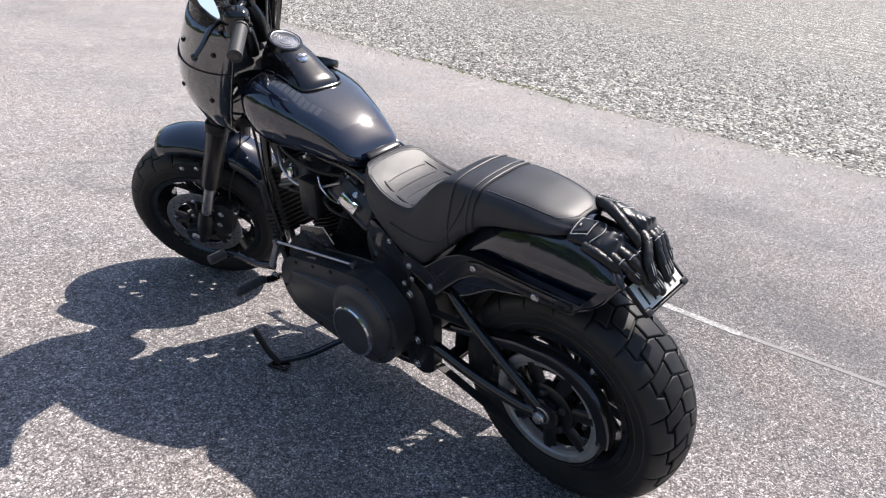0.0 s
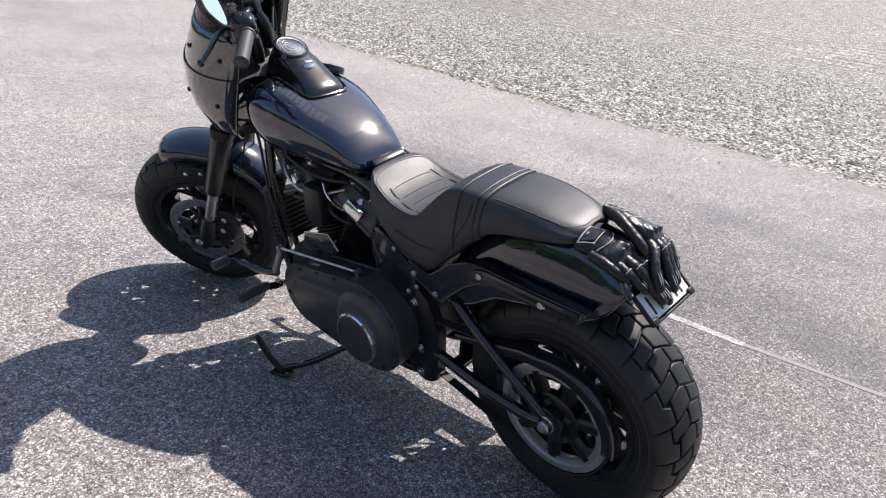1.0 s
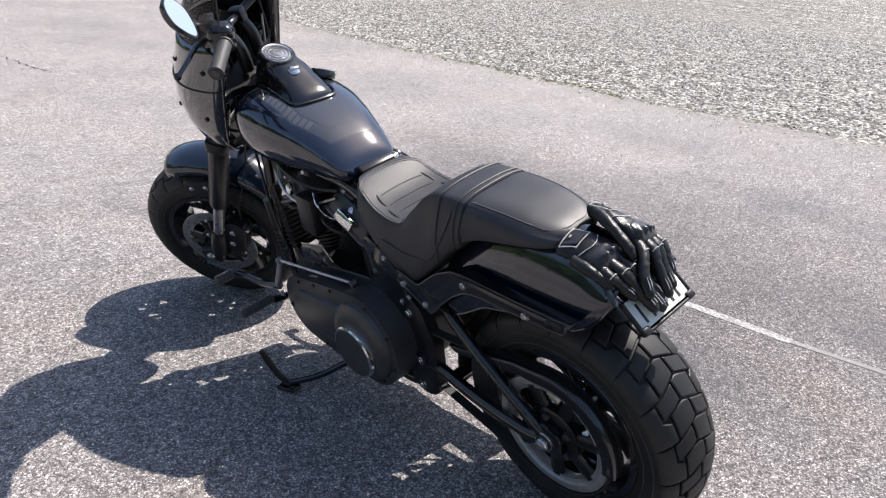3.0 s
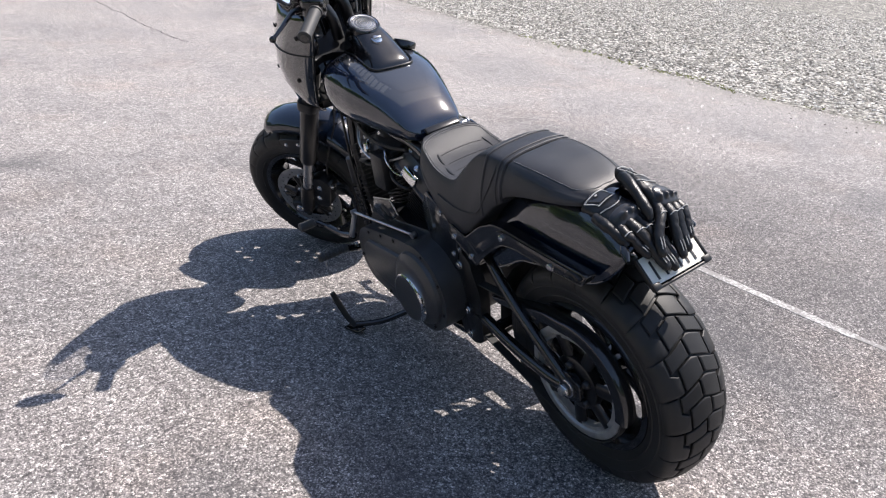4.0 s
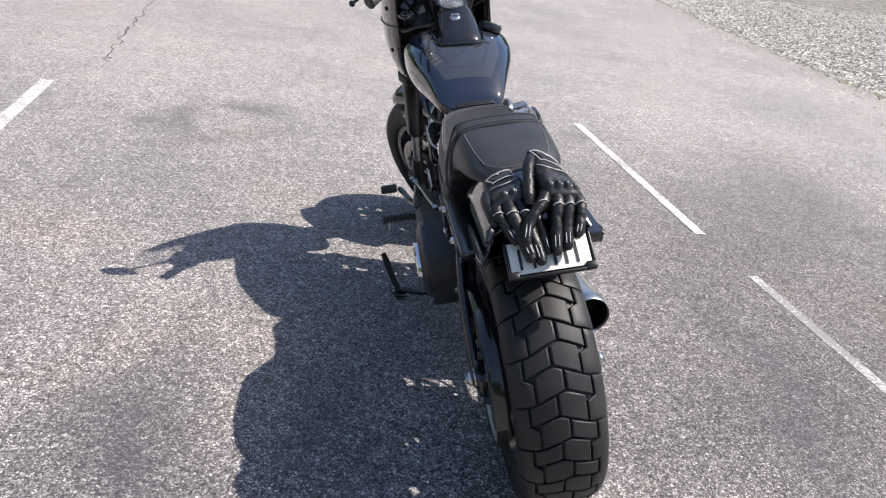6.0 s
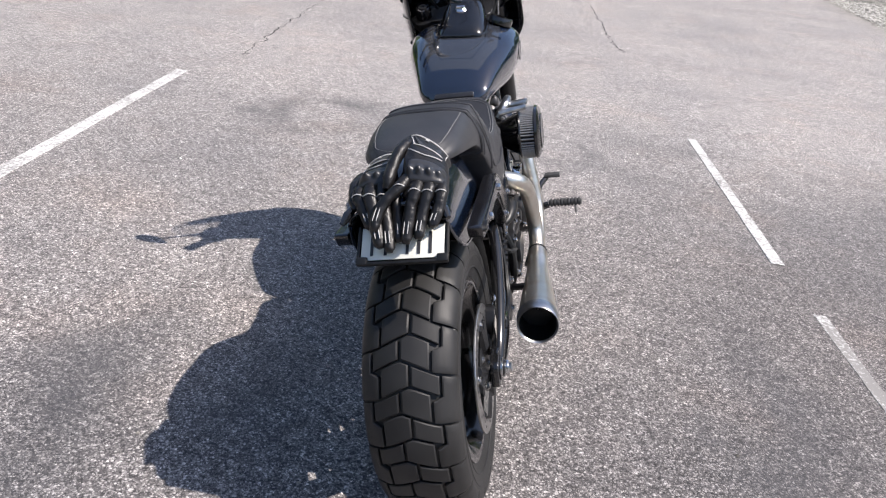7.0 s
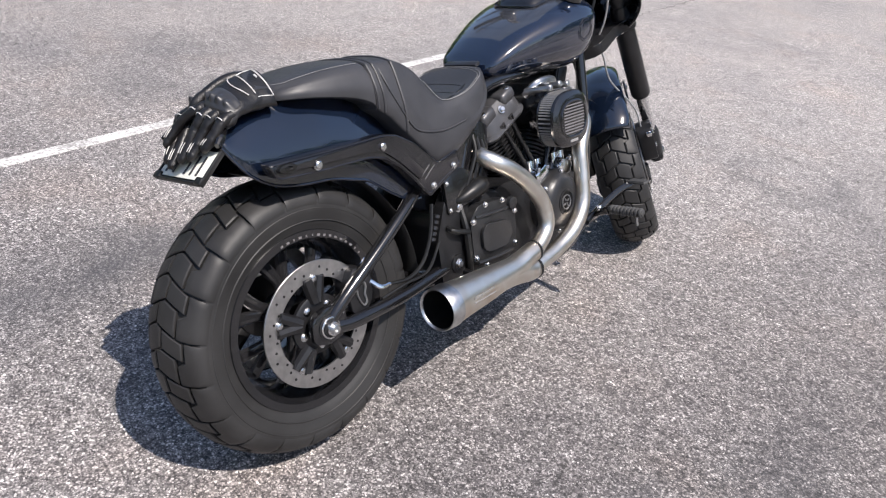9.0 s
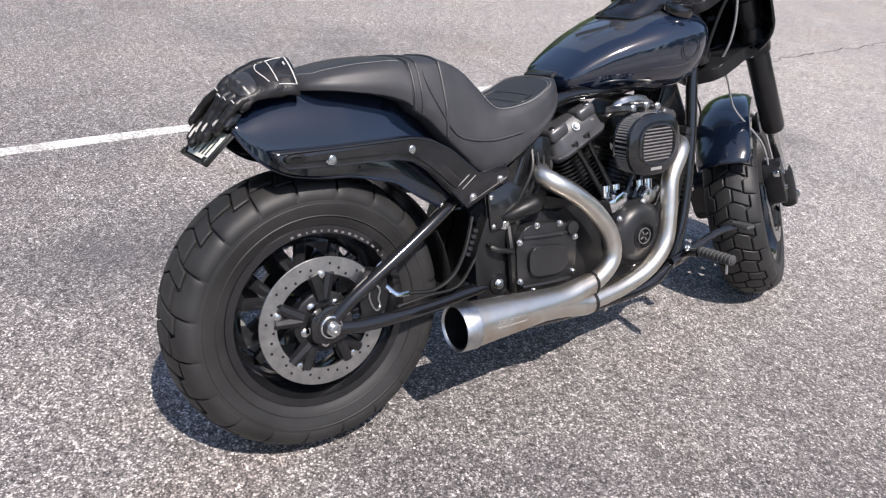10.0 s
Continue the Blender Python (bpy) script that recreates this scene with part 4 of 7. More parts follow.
def tank_top(y, x):
    zt, zb, hw = (smooth_table(TANK, y, c) for c in (1, 2, 3))
    zw = zb + (zt - zb) * 0.64
    f = min(0.999, abs(x) / hw)
    return zw + (zt - zw) * (1 - f ** 2.47) ** (1 / 2.37)


def fuel_tank():
    rings = []
    for y in [0.724, 0.727, 0.731, *np.linspace(0.737, 1.225, 40), 1.234]:
        zt, zb, hw = (smooth_table(TANK, y, c) for c in (1, 2, 3))
        zw = zb + (zt - zb) * 0.64
        ring = []
        n = 64
        for j in range(n):
            a = 2 * math.pi * j / n
            c, s = math.cos(a), math.sin(a)
            if s >= 0:
                x, z = math.copysign(abs(c) ** (2 / 2.47), c) * hw, zw + (zt - zw) * s ** (2 / 2.37)
            else:
                x, z = math.copysign(abs(c) ** (2 / 3.2), c) * hw, zw - (zw - zb) * abs(s) ** (2 / 2.2)
            ring.append((x, y, z))
        rings.append(ring)
    ob = part("fuel_tank", loft(rings), TANKPAINT, BIKE, "gloss navy teardrop fuel tank with charcoal panel", TANKSET, 1.3)
    # console
    rings = []
    for y, hw, h in ((1.222, 0.030, 0.030), (1.212, 0.052, 0.075), (1.175, 0.068, 0.094), (1.125, 0.072, 0.086), (1.080, 0.078, 0.066), (1.045, 0.080, 0.046), (1.010, 0.080, 0.032), (0.985, 0.077, 0.024), (0.968, 0.072, 0.018), (0.958, 0.060, 0.012), (0.952, 0.026, 0.004)):
        ring = []
        for g in np.linspace(-1, 1, 15):
            x = g * hw
            ring.append((x, y, tank_top(y, x) - 0.004 + (h + 0.004) * (1 - abs(g) ** 3.2) ** 0.6))
        ring += [(x, y, tank_top(y, x) - 0.012) for x in (hw * 0.9, 0, -hw * 0.9)]
        rings.append(ring)
    con = part("console", loft(rings), GLOSSBLACK, BIKE, "gloss black tank console", TANKSET, 1.0)
    foot = [(1.150, 0.071), (1.100, 0.077), (1.045, 0.081), (1.000, 0.081), (0.972, 0.076), (0.957, 0.062), (0.950, 0.030)]
    foot = [(x, y) for y, x in foot] + [(-x, y) for y, x in reversed(foot)]
    part("console_lip", tube(bmesh.new(), [(x, y, tank_top(y, x) + 0.003) for x, y in foot], 0.0048, 8, 4), GLOSSBLACK, con)
    tilt = pose(-0.008, 1.124, 1.086, 24, 0, 0)
    bm = lathe([(-0.012, 0.055), (0.004, 0.055), (0.008, 0.052), (0.008, 0.045), (0.004, 0.043)], n=40, axis="z")
    part("dial_bezel", bm, GLOSSBLACK, con, "gloss black dial bezel", tilt)
    part("bezel_ring", lathe([(0.0072, 0.0465), (0.0092, 0.0455), (0.0088, 0.0435), (0.005, 0.0425)], n=40, axis="z", caps=False), CHROME, con, "thin chrome bezel ring", tilt)
    bm = lathe([(0.0, 0.044), (0.005, 0.042), (0.007, 0.01), (0.007, 0.002)], n=40, axis="z")
    part("dial_face", bm, DIALGLASS, con, "glazed round dial", tilt)
    for r in (0.036, 0.026, 0.014):
        part("dial_ring", lathe([(0.0062, r), (0.0078, r - 0.001), (0.0062, r - 0.002)], n=36, axis="z", caps=False), BADGE, con, "silver dial ring", tilt)
    bm = lathe([(0, 0.019), (0.008, 0.018), (0.012, 0.013), (0.012, 0.004)], n=24, axis="z")
    box((0, 0, 0.014), (0.030, 0.008, 0.010), 0.003, bm=bm)
    part("ignition_knob", bm, CHROME, con, "chrome ignition knob", pose(-0.006, 1.050, 1.044, 26, 0, 0))
    # filler cap beside the console
    bm = lathe([(-0.01, 0.040), (0.006, 0.040), (0.013, 0.036), (0.015, 0.015), (0.015, 0.002)], n=36, axis="z")
    part("filler_cap", bm, GLOSSBLACK, ob, "low black filler cap", pose(0.120, 1.088, tank_top(1.088, 0.120) + 0.010, -2, 20, 0))
    # seam along the tank's foot
    for s in (-1, 1):
        bm = bmesh.new()
        tube(bm, [(s * smooth_table(TANK, y, 3) * 0.42, y, smooth_table(TANK, y, 2) + 0.006) for y in np.linspace(0.76, 1.18, 12)], 0.0035, 6, 2)
        part("tank_seam", bm, GLOSSBLACK, ob)
    # round outline badge on the right flank
    bm = bmesh.new()
    for c0, r in ((0.0, 0.034), (0.0, 0.027)):
        tube(bm, [(smooth_table(TANK, 1.08 + r * math.cos(a), 3) * 0.995 + 0.001, 1.08 + r * math.cos(a), 0.905 + r * math.sin(a)) for a in np.linspace(0, 2 * math.pi, 21)], 0.0008, 5, 1)
    part("flank_badge", bm, FORKGREY, ob, "dark ring badge on the tank flank")
    return ob


fuel_tank()

# ---- motorcycle: frame, swingarm, engine ----
def frame_rails():
    for s in (-1, 1):
        bm = bmesh.new()
        tube(bm, [(s * 0.03, 1.26, 0.93), (s * 0.055, 1.235, 0.82), (s * 0.075, 1.225, 0.60), (s * 0.085, 1.20, 0.38), (s * 0.09, 1.14, 0.24), (s * 0.095, 1.00, 0.185), (s * 0.10, 0.6, 0.185), (s * 0.11, 0.46, 0.24)], 0.0175, 12, 5)
        part("down_tube", bm, GLOSSBLACK, BIKE, "gloss black frame tube")
        bm = bmesh.new()
        tube(bm, [(s * 0.055, 1.22, 0.90), (s * 0.07, 1.0, 0.80), (s * 0.08, 0.72, 0.78), (s * 0.105, 0.60, 0.72), (s * 0.115, 0.53, 0.58), (s * 0.115, 0.47, 0.42), (s * 0.115, 0.45, 0.30)], 0.017, 12, 5)
        part("seat_rail", bm, GLOSSBLACK, BIKE, "gloss black frame tube")
        # pivot casting
        out = rounded([(0.41, 0.23), (0.40, 0.42), (0.44, 0.52), (0.50, 0.56), (0.53, 0.50), (0.52, 0.36), (0.53, 0.24), (0.47, 0.20)], 0.02, 3)
        ob = part("pivot_casting", slab(out, s * 0.10, s * 0.135, 0.006, 2), WRINKLE, BIKE, "black frame casting at the swingarm pivot")
        bm = lathe([(s * 0.134, 0.026), (s * 0.140, 0.025), (s * 0.141, 0.016), (s * 0.136, 0.014)], (0, 0.468, 0.335), 24)
        part("pivot_cap", bm, SATIN, ob)
        bolts("pivot_bolt", [((s * 0.141, 0.468, 0.335), (s, 0, 0)), ((s * 0.136, 0.478, 0.235), (s, 0, 0)), ((s * 0.136, 0.49, 0.49), (s, 0, 0))], 0.011, 0.009, ob, None, "bright pivot bolt")


frame_rails()


def swingarm():
    bm = bmesh.new()
    for s in (-1, 1):
        tube(bm, [(s * 0.142, 0.0, 0.338), (s * 0.146, 0.06, 0.388), (s * 0.140, 0.20, 0.475), (s * 0.122, 0.33, 0.552), (s * 0.08, 0.42, 0.60)], 0.0165, 12, 5)
        tube(bm, [(s * 0.142, 0.0, 0.330), (s * 0.143, 0.08, 0.318), (s * 0.135, 0.25, 0.318), (s * 0.118, 0.44, 0.330)], 0.0175, 12, 5)
        out = rounded([(-0.045, 0.305), (-0.045, 0.365), (0.0, 0.385), (0.05, 0.375), (0.06, 0.31), (0.0, 0.292)], 0.015, 3)
        slab(out, s * 0.131, s * 0.150, 0.004, 2, bm)
    rod(bm, (-0.115, 0.35, 0.322), (0.115, 0.35, 0.322), 0.018, 12)
    rod(bm, (-0.10, 0.40, 0.585), (0.10, 0.40, 0.585), 0.02, 12)
    ob = part("swingarm", bm, GLOSSBLACK, BIKE, "triangulated gloss black swingarm")
    for s in (-1, 1):
        part("axle_washer", lathe([(s * 0.149, 0.030), (s * 0.153, 0.030), (s * 0.154, 0.024), (s * 0.154, 0.012)], (0, 0, 0.336), 28), FORKGREY, ob)
    for s in (-1, 1):
        part("nut_washer", lathe([(s * 0.152, 0.0265), (s * 0.157, 0.0265), (s * 0.158, 0.0250), (s * 0.158, 0.0225), (s * 0.155, 0.0215)], (0, 0, 0.336), 32), BOLT, ob, "bright axle washer")
        part("nut_collar", lathe([(s * 0.155, 0.0215), (s * 0.160, 0.0205), (s * 0.160, 0.018)], (0, 0, 0.336), 28), FORKGREY, ob)
        bm = bmesh.new()
        hexa = [(0.0188 * math.cos(math.pi * k / 3 + 0.3), 0.336 + 0.0188 * math.sin(math.pi * k / 3 + 0.3)) for k in range(6)]
        slab(hexa, s * 0.159, s * 0.171, 0.0012, 1, bm)
        part("axle_nut", bm, BOLT, ob, "bright hexagon axle nut")
        part("axle_end", lathe([(s * 0.170, 0.0115), (s * 0.177, 0.0115), (s * 0.178, 0.0100), (s * 0.178, 0.0060), (s * 0.173, 0.0055), (s * 0.173, 0.001)], (0, 0, 0.336), 20), ALLOY, ob, "hollow axle end")
        bolts("adjuster_bolt", [((s * 0.150, 0.044, 0.318), (s, 0, 0)), ((s * 0.150, 0.040, 0.362), (s, 0, 0))], 0.0065, 0.007, ob)
    # rear caliper with hose
    out = rounded([(0.085, 0.33), (0.075, 0.40), (0.10, 0.445), (0.15, 0.43), (0.155, 0.36), (0.13, 0.325)], 0.014, 3)
    cal = part("rear_caliper", slab(out, 0.090, 0.138, 0.006, 2), WRINKLE, BIKE, "black rear brake caliper")
    bm = bmesh.new()
    tube(bm, [(0.140, 0.112, 0.352), (0.140, 0.103, 0.378), (0.140, 0.108, 0.402), (0.140, 0.122, 0.406), (0.140, 0.131, 0.392), (0.140, 0.126, 0.372), (0.140, 0.130, 0.352), (0.140, 0.121, 0.344), (0.140, 0.112, 0.352)], 0.0028, 6, 4)
    part("caliper_outline", bm, ALLOY, cal, "bright outline on the caliper")
    bm = bmesh.new()
    tube(bm, [(0.135, 0.15, 0.395), (0.15, 0.17, 0.375), (0.15, 0.20, 0.372)], 0.006, 8, 4)
    tube(bm, [(0.13, 0.125, 0.43), (0.135, 0.135, 0.45), (0.13, 0.15, 0.455)], 0.005, 8, 3)
    part("hose_union", bm, CHROME, cal, "bright hose union")
    bm = bmesh.new()
    tube(bm, [(0.15, 0.20, 0.372), (0.15, 0.27, 0.365), (0.145, 0.33, 0.39), (0.14, 0.37, 0.45), (0.125, 0.40, 0.52)], 0.005, 8, 5)
    tube(bm, [(0.15, 0.17, 0.345), (0.152, 0.25, 0.355), (0.148, 0.34, 0.36), (0.14, 0.40, 0.42)], 0.004, 8, 5)
    part("brake_hose", bm, PLASTIC, cal, "thin black brake hose")
    bm = bmesh.new()
    for i in range(5):
        rod(bm, (0.142, 0.372 + 0.006 * i, 0.43 + 0.014 * i), (0.142, 0.375 + 0.006 * i, 0.438 + 0.014 * i), 0.008, 10)
    part("hose_coil", bm, FORKGREY, cal, "short grey coil on the hose")
    # belt guard and belt on the left
    line = [AXLE + 0.190 * Vector((0, math.cos(a), math.sin(a))) for a in np.linspace(radians(186), radians(78), 24).tolist()]
    line += [Vector((0, 0.11, 0.515)), Vector((0, 0.19, 0.492)), Vector((0, 0.27, 0.470)), Vector((0, 0.34, 0.452))]
    rings = []
    for q in line:
        n = (q - AXLE).normalized()
        section = ((-0.096, 0.0), (-0.128, 0.001), (-0.134, -0.003), (-0.136, -0.010), (-0.136, -0.033), (-0.132, -0.033), (-0.131, -0.011), (-0.127, -0.005), (-0.096, -0.004))
        rings.append([Vector((x, q.y, q.z)) + n * h for x, h in section])
    part("belt_guard", loft(rings), GLOSSBLACK, BIKE, "curved gloss black belt guard over the pulley", None, 0.7)
    rings = []
    front, fr, rr = Vector((0, 0.60, 0.365)), 0.058, 0.169
    tilt = math.atan2(front.z - AXLE.z, front.y)
    dist = (front - AXLE).length
    phi = math.acos((rr - fr) / dist)
    path = [AXLE + rr * Vector((0, math.cos(a), math.sin(a))) for a in np.linspace(tilt + phi, tilt + 2 * math.pi - phi, 44).tolist()]
    path += [front + fr * Vector((0, math.cos(a), math.sin(a))) for a in np.linspace(tilt - phi, tilt + phi, 20).tolist()]
    path.append(path[0])
    for i, q in enumerate(path):
        c = AXLE if i < 44 or i == 64 else front
        n = (q - c).normalized()
        rings.append([q + Vector((-0.104, 0, 0)), q + Vector((-0.130, 0, 0)), q + Vector((-0.130, 0, 0)) + n * 0.004, q + Vector((-0.104, 0, 0)) + n * 0.004])
    part("drive_belt", loft(rings, False), BELT, BIKE, "black toothed drive belt")


swingarm()

CRANK = Vector((0, 0.92, 0.375))


def cylinder_unit(sign, label):
    """A finned barrel, head and rocker cover; leans by sign * 22.5 degrees."""
    t = pose(CRANK.x, CRANK.y - 0.012, CRANK.z, -22.5 if sign > 0 else 26.5, 0, 0)
    bm = bmesh.new()
    lathe([(0.10, 0.052), (0.27, 0.052)], n=28, axis="z", bm=bm)
    ob = part("cylinder", bm, WRINKLE, BIKE, label, t, 0.5)
    r = 0.076
    o = rounded([(-r, -r * 0.92), (r, -r * 0.92), (r, r * 0.92), (-r, r * 0.92)], 0.045, 5)
    fin = loft([[(x, y, 0) for x, y in o], [(x * 1.004, y * 1.004, 0.0028) for x, y in o], [(x, y, 0.0048) for x, y in o]])
    each("fin", fin, WRINKLE, ob, [Matrix.Translation((0, 0, 0.112 + i * 0.0125)) for i in range(13)], "thin black cooling fin")
    # head
    bm = bmesh.new()
    for i in range(4):
        o = rounded([(-0.080, -0.072), (0.080, -0.072), (0.080, 0.072), (-0.080, 0.072)], 0.03, 4)
        z = 0.278 + i * 0.012
        bridge(bm, [[bm.verts.new((x, y, z)) for x, y in o], [bm.verts.new((x, y, z + 0.006)) for x, y in o]])
    box((0, 0, 0.30), (0.13, 0.12, 0.06), 0.01, bm=bm)
    part("cylinder_head", bm, WRINKLE, ob, "finned black cylinder head", None, 0.5)
    # rocker cover: flanged foot, sloping flanks, two blocks with a dip between them
    rings = []
    for z, sx, sy in ((0.300, 0.100, 0.082), (0.310, 0.112, 0.096), (0.318, 0.116, 0.098), (0.324, 0.114, 0.097), (0.328, 0.107, 0.092), (0.356, 0.101, 0.088), (0.374, 0.092, 0.080), (0.386, 0.080, 0.066), (0.390, 0.060, 0.046)):
        rings.append([(x, y + 0.006, z) for x, y in rounded([(-sx, -sy), (sx * 0.82, -sy), (sx, -sy * 0.70), (sx, sy * 0.70), (sx * 0.82, sy), (-sx, sy)], 0.020, 4)])
    cover = part("rocker_cover", loft(rings), ROCKER, ob, "grey rocker cover", None, 0.45)
    for y, w in ((-0.046, 0.066), (0.056, 0.064)):
        part("cover_block", box((0.012, y, 0.377), (0.176, w, 0.040), 0.014, seg=3), ROCKER, cover)
    spots = [((x, y, 0.390), (x * 5, 0, 1)) for x in (-0.070, 0.084) for y in (-0.058, 0.070)]
    spots += [((0.099, 0.006, 0.366), (1, 0, 0.6)), ((-0.088, 0.006, 0.374), (-0.6, 0, 1))]
    bolts("cover_bolt", spots, 0.0085, 0.009, cover, None, "bright cover bolt")
    # bright cover end on the left
    part("cover_end", box((-0.116, 0.0, 0.356), (0.022, 0.072, 0.036), 0.007, (0, 24, 0)), CHROME, cover, "bright chrome cover end")
    # pushrod tubes on the right
    for d in (-0.022, 0.022):
        bm = bmesh.new()
        rod(bm, (0.102, d, 0.335), (0.118, d * 0.6 - sign * 0.02, 0.10), 0.0085, 12)
        rod(bm, (0.102, d, 0.335), (0.103, d, 0.315), 0.0125, 12)
        rod(bm, (0.116, d * 0.65 - sign * 0.018, 0.125), (0.118, d * 0.6 - sign * 0.02, 0.10), 0.0125, 12)
        part("pushrod_tube", bm, GLOSSBLACK, ob, "gloss black pushrod tube")
    # plug and lead
    bm = bmesh.new()
    tube(bm, [(-0.085, 0.0, 0.305), (-0.125, sign * 0.01, 0.31), (-0.14, sign * -0.05, 0.30), (-0.11, sign * -0.12, 0.28)], 0.0055, 8, 5)
    part("plug_lead", bm, PLASTIC, ob, "black plug lead")
    return ob


cylinder_unit(1, "black finned front cylinder")
cylinder_unit(-1, "black finned rear cylinder")


def crankcase():
    out = rounded([(0.62, 0.24), (0.60, 0.46), (0.70, 0.50), (0.84, 0.49), (0.92, 0.52), (1.0, 0.49), (1.10, 0.44), (1.13, 0.34), (1.09, 0.25), (0.98, 0.20), (0.74, 0.20)], 0.03, 3)
    ob = part("crankcase", slab(out, -0.115, 0.118, 0.012, 3), WRINKLE, BIKE, "black wrinkle-coated crankcase")
    # cam cover
    c = (0, 0.935, 0.392)
    prof = [(0.115, 0.100), (0.150, 0.096), (0.172, 0.084), (0.182, 0.070), (0.184, 0.040), (0.184, 0.003)]
    bm = lathe(prof, c, 48)
    cam_cover = part("cam_cover", bm, GREYCOAT, BIKE, "round dark grey cam cover")
    bm = bmesh.new()
    lathe([(0.183, 0.040), (0.1865, 0.039), (0.1865, 0.034), (0.184, 0.033)], c, 40, bm=bm)
    part("cover_ring", bm, SATIN, cam_cover)
    bm = bmesh.new()
    lathe([(0.184, 0.0235), (0.1866, 0.0230), (0.1866, 0.0205), (0.184, 0.0200)], c, 36, bm=bm, caps=False)
    for a in (0.5, 2.1, 3.7, 5.2):
        box((0.1855, c[1] + 0.010 * math.cos(a), c[2] + 0.010 * math.sin(a)), (0.002, 0.010, 0.004), 0, (math.degrees(a), 0, 0), bm)
    part("cover_badge", bm, FORKSILVER, cam_cover, "small dull round badge")
    bolts("cover_bolt", [((0.160, c[1] + 0.093 * math.cos(a), c[2] + 0.093 * math.sin(a)), (1, 0, 0)) for a in (0.4 + i * math.pi / 3 for i in range(6))], 0.007, 0.008, cam_cover)
    # lifter blocks
    for y, t in ((0.865, 24), (0.99, -24)):
        ob = part("lifter_block", box((0.128, y, 0.492), (0.052, 0.066, 0.044), 0.009, (t, 0, 0)), CHROME, BIKE, "bright chrome lifter block")
        bolts("lifter_bolt", [((0.150, y + d, 0.510), (0.5, 0, 1)) for d in (-0.022, 0.022)], 0.007, 0.010, ob)
        for d in (-0.018, 0.018):
            part("lifter_tower", rod(bmesh.new(), (0.118, y + d, 0.50), (0.114, y + d, 0.535), 0.014, 14), CHROME, ob)
    # gearbox
    out = rounded([(0.50, 0.27), (0.48, 0.44), (0.53, 0.50), (0.66, 0.50), (0.72, 0.44), (0.72, 0.26), (0.62, 0.22)], 0.025, 3)
    gb = part("gearbox", slab(out, -0.10, 0.125, 0.010, 2), WRINKLE, BIKE, "black gearbox case")
    out = rounded([(0.515, 0.325), (0.510, 0.445), (0.545, 0.482), (0.675, 0.472), (0.710, 0.430), (0.705, 0.320), (0.660, 0.292), (0.560, 0.296)], 0.022, 3)
    tc = part("gearbox_cover", slab(out, 0.124, 0.158, 0.010, 3), GREYCOAT, BIKE, "dark grey gearbox end cover")
    out = rounded([(0.545, 0.360), (0.545, 0.405), (0.565, 0.425), (0.660, 0.412), (0.675, 0.390), (0.668, 0.350), (0.640, 0.338), (0.565, 0.342)], 0.014, 3)
    part("raised_panel", slab(out, 0.156, 0.170, 0.005, 2), GREYCOAT, tc)
    bolts("cover_bolt", [((0.158, y, z), (1, 0, 0)) for y, z in ((0.522, 0.335), (0.520, 0.44), (0.575, 0.476), (0.650, 0.470), (0.703, 0.425), (0.698, 0.330), (0.565, 0.304))], 0.0066, 0.008, tc, None, "bright cover bolt")
    for y0, z0, y1, z1 in ((0.530, 0.450, 0.690, 0.442), (0.530, 0.318, 0.690, 0.312)):
        part("cover_rib", tube(bmesh.new(), [(0.157, y0, z0), (0.161, (y0 + y1) / 2, (z0 + z1) / 2), (0.157, y1, z1)], 0.006, 8, 4), GREYCOAT, tc)
    part("cover_boss", lathe([(0.156, 0.020), (0.168, 0.018), (0.170, 0.012), (0.170, 0.002)], (0, 0.690, 0.452), 20), GREYCOAT, tc)
    part("starter_boot", tube(bmesh.new(), [(0.118, 0.470, 0.503), (0.142, 0.492, 0.510), (0.150, 0.530, 0.522), (0.148, 0.570, 0.530), (0.140, 0.590, 0.532)], (0.006, 0.012, 0.020, 0.026, 0.022), 16, 5), PLASTIC, gb, "black rubber terminal boot")
    bm = bmesh.new()
    tube(bm, [(0.13, 0.505, 0.48), (0.15, 0.50, 0.42), (0.15, 0.505, 0.34), (0.13, 0.52, 0.27)], 0.010, 8, 4)
    part("breather_hose", tube(bmesh.new(), [(0.10, 0.46, 0.45), (0.15, 0.44, 0.44), (0.16, 0.50, 0.42)], 0.007, 8, 4), PLASTIC, gb, "black rubber hose")
    part("breather_hose", bm, PLASTIC, gb, "black rubber hose")
    # starter and oil filter shapes above the gearbox
    bm = lathe([(0.02, 0.036), (0.118, 0.036), (0.128, 0.030), (0.130, 0.004)], (0, 0.60, 0.535), 28)
    part("starter_motor", bm, WRINKLE, BIKE, "black starter motor")
    bm = lathe([(0, 0.036), (0.09, 0.038), (0.10, 0.034), (0.102, 0.004)], (0.02, 1.135, 0.30), 28, axis="y")
    part("oil_filter", bm, GLOSSBLACK, BIKE, "black oil filter")
    # side box behind the rear cylinder
    out = rounded([(0.475, 0.455), (0.46, 0.60), (0.53, 0.645), (0.60, 0.70), (0.645, 0.69), (0.640, 0.56), (0.60, 0.475)], 0.02, 3)
    sb = part("oil_tank", slab(out, -0.118, 0.128, 0.012, 3), GLOSSBLACK, BIKE, "gloss black box under the seat")
    out = rounded([(0.445, 0.475), (0.435, 0.575), (0.50, 0.60), (0.575, 0.560), (0.565, 0.50)], 0.012, 3)
    eb = part("module_box", slab(out, 0.126, 0.142, 0.006, 2), GLOSSBLACK, BIKE, "black module cover")
    bolts("module_bolt", [((0.142, y, z), (1, 0, 0)) for y, z in ((0.452, 0.49), (0.445, 0.565))], 0.0048, 0.005, eb)
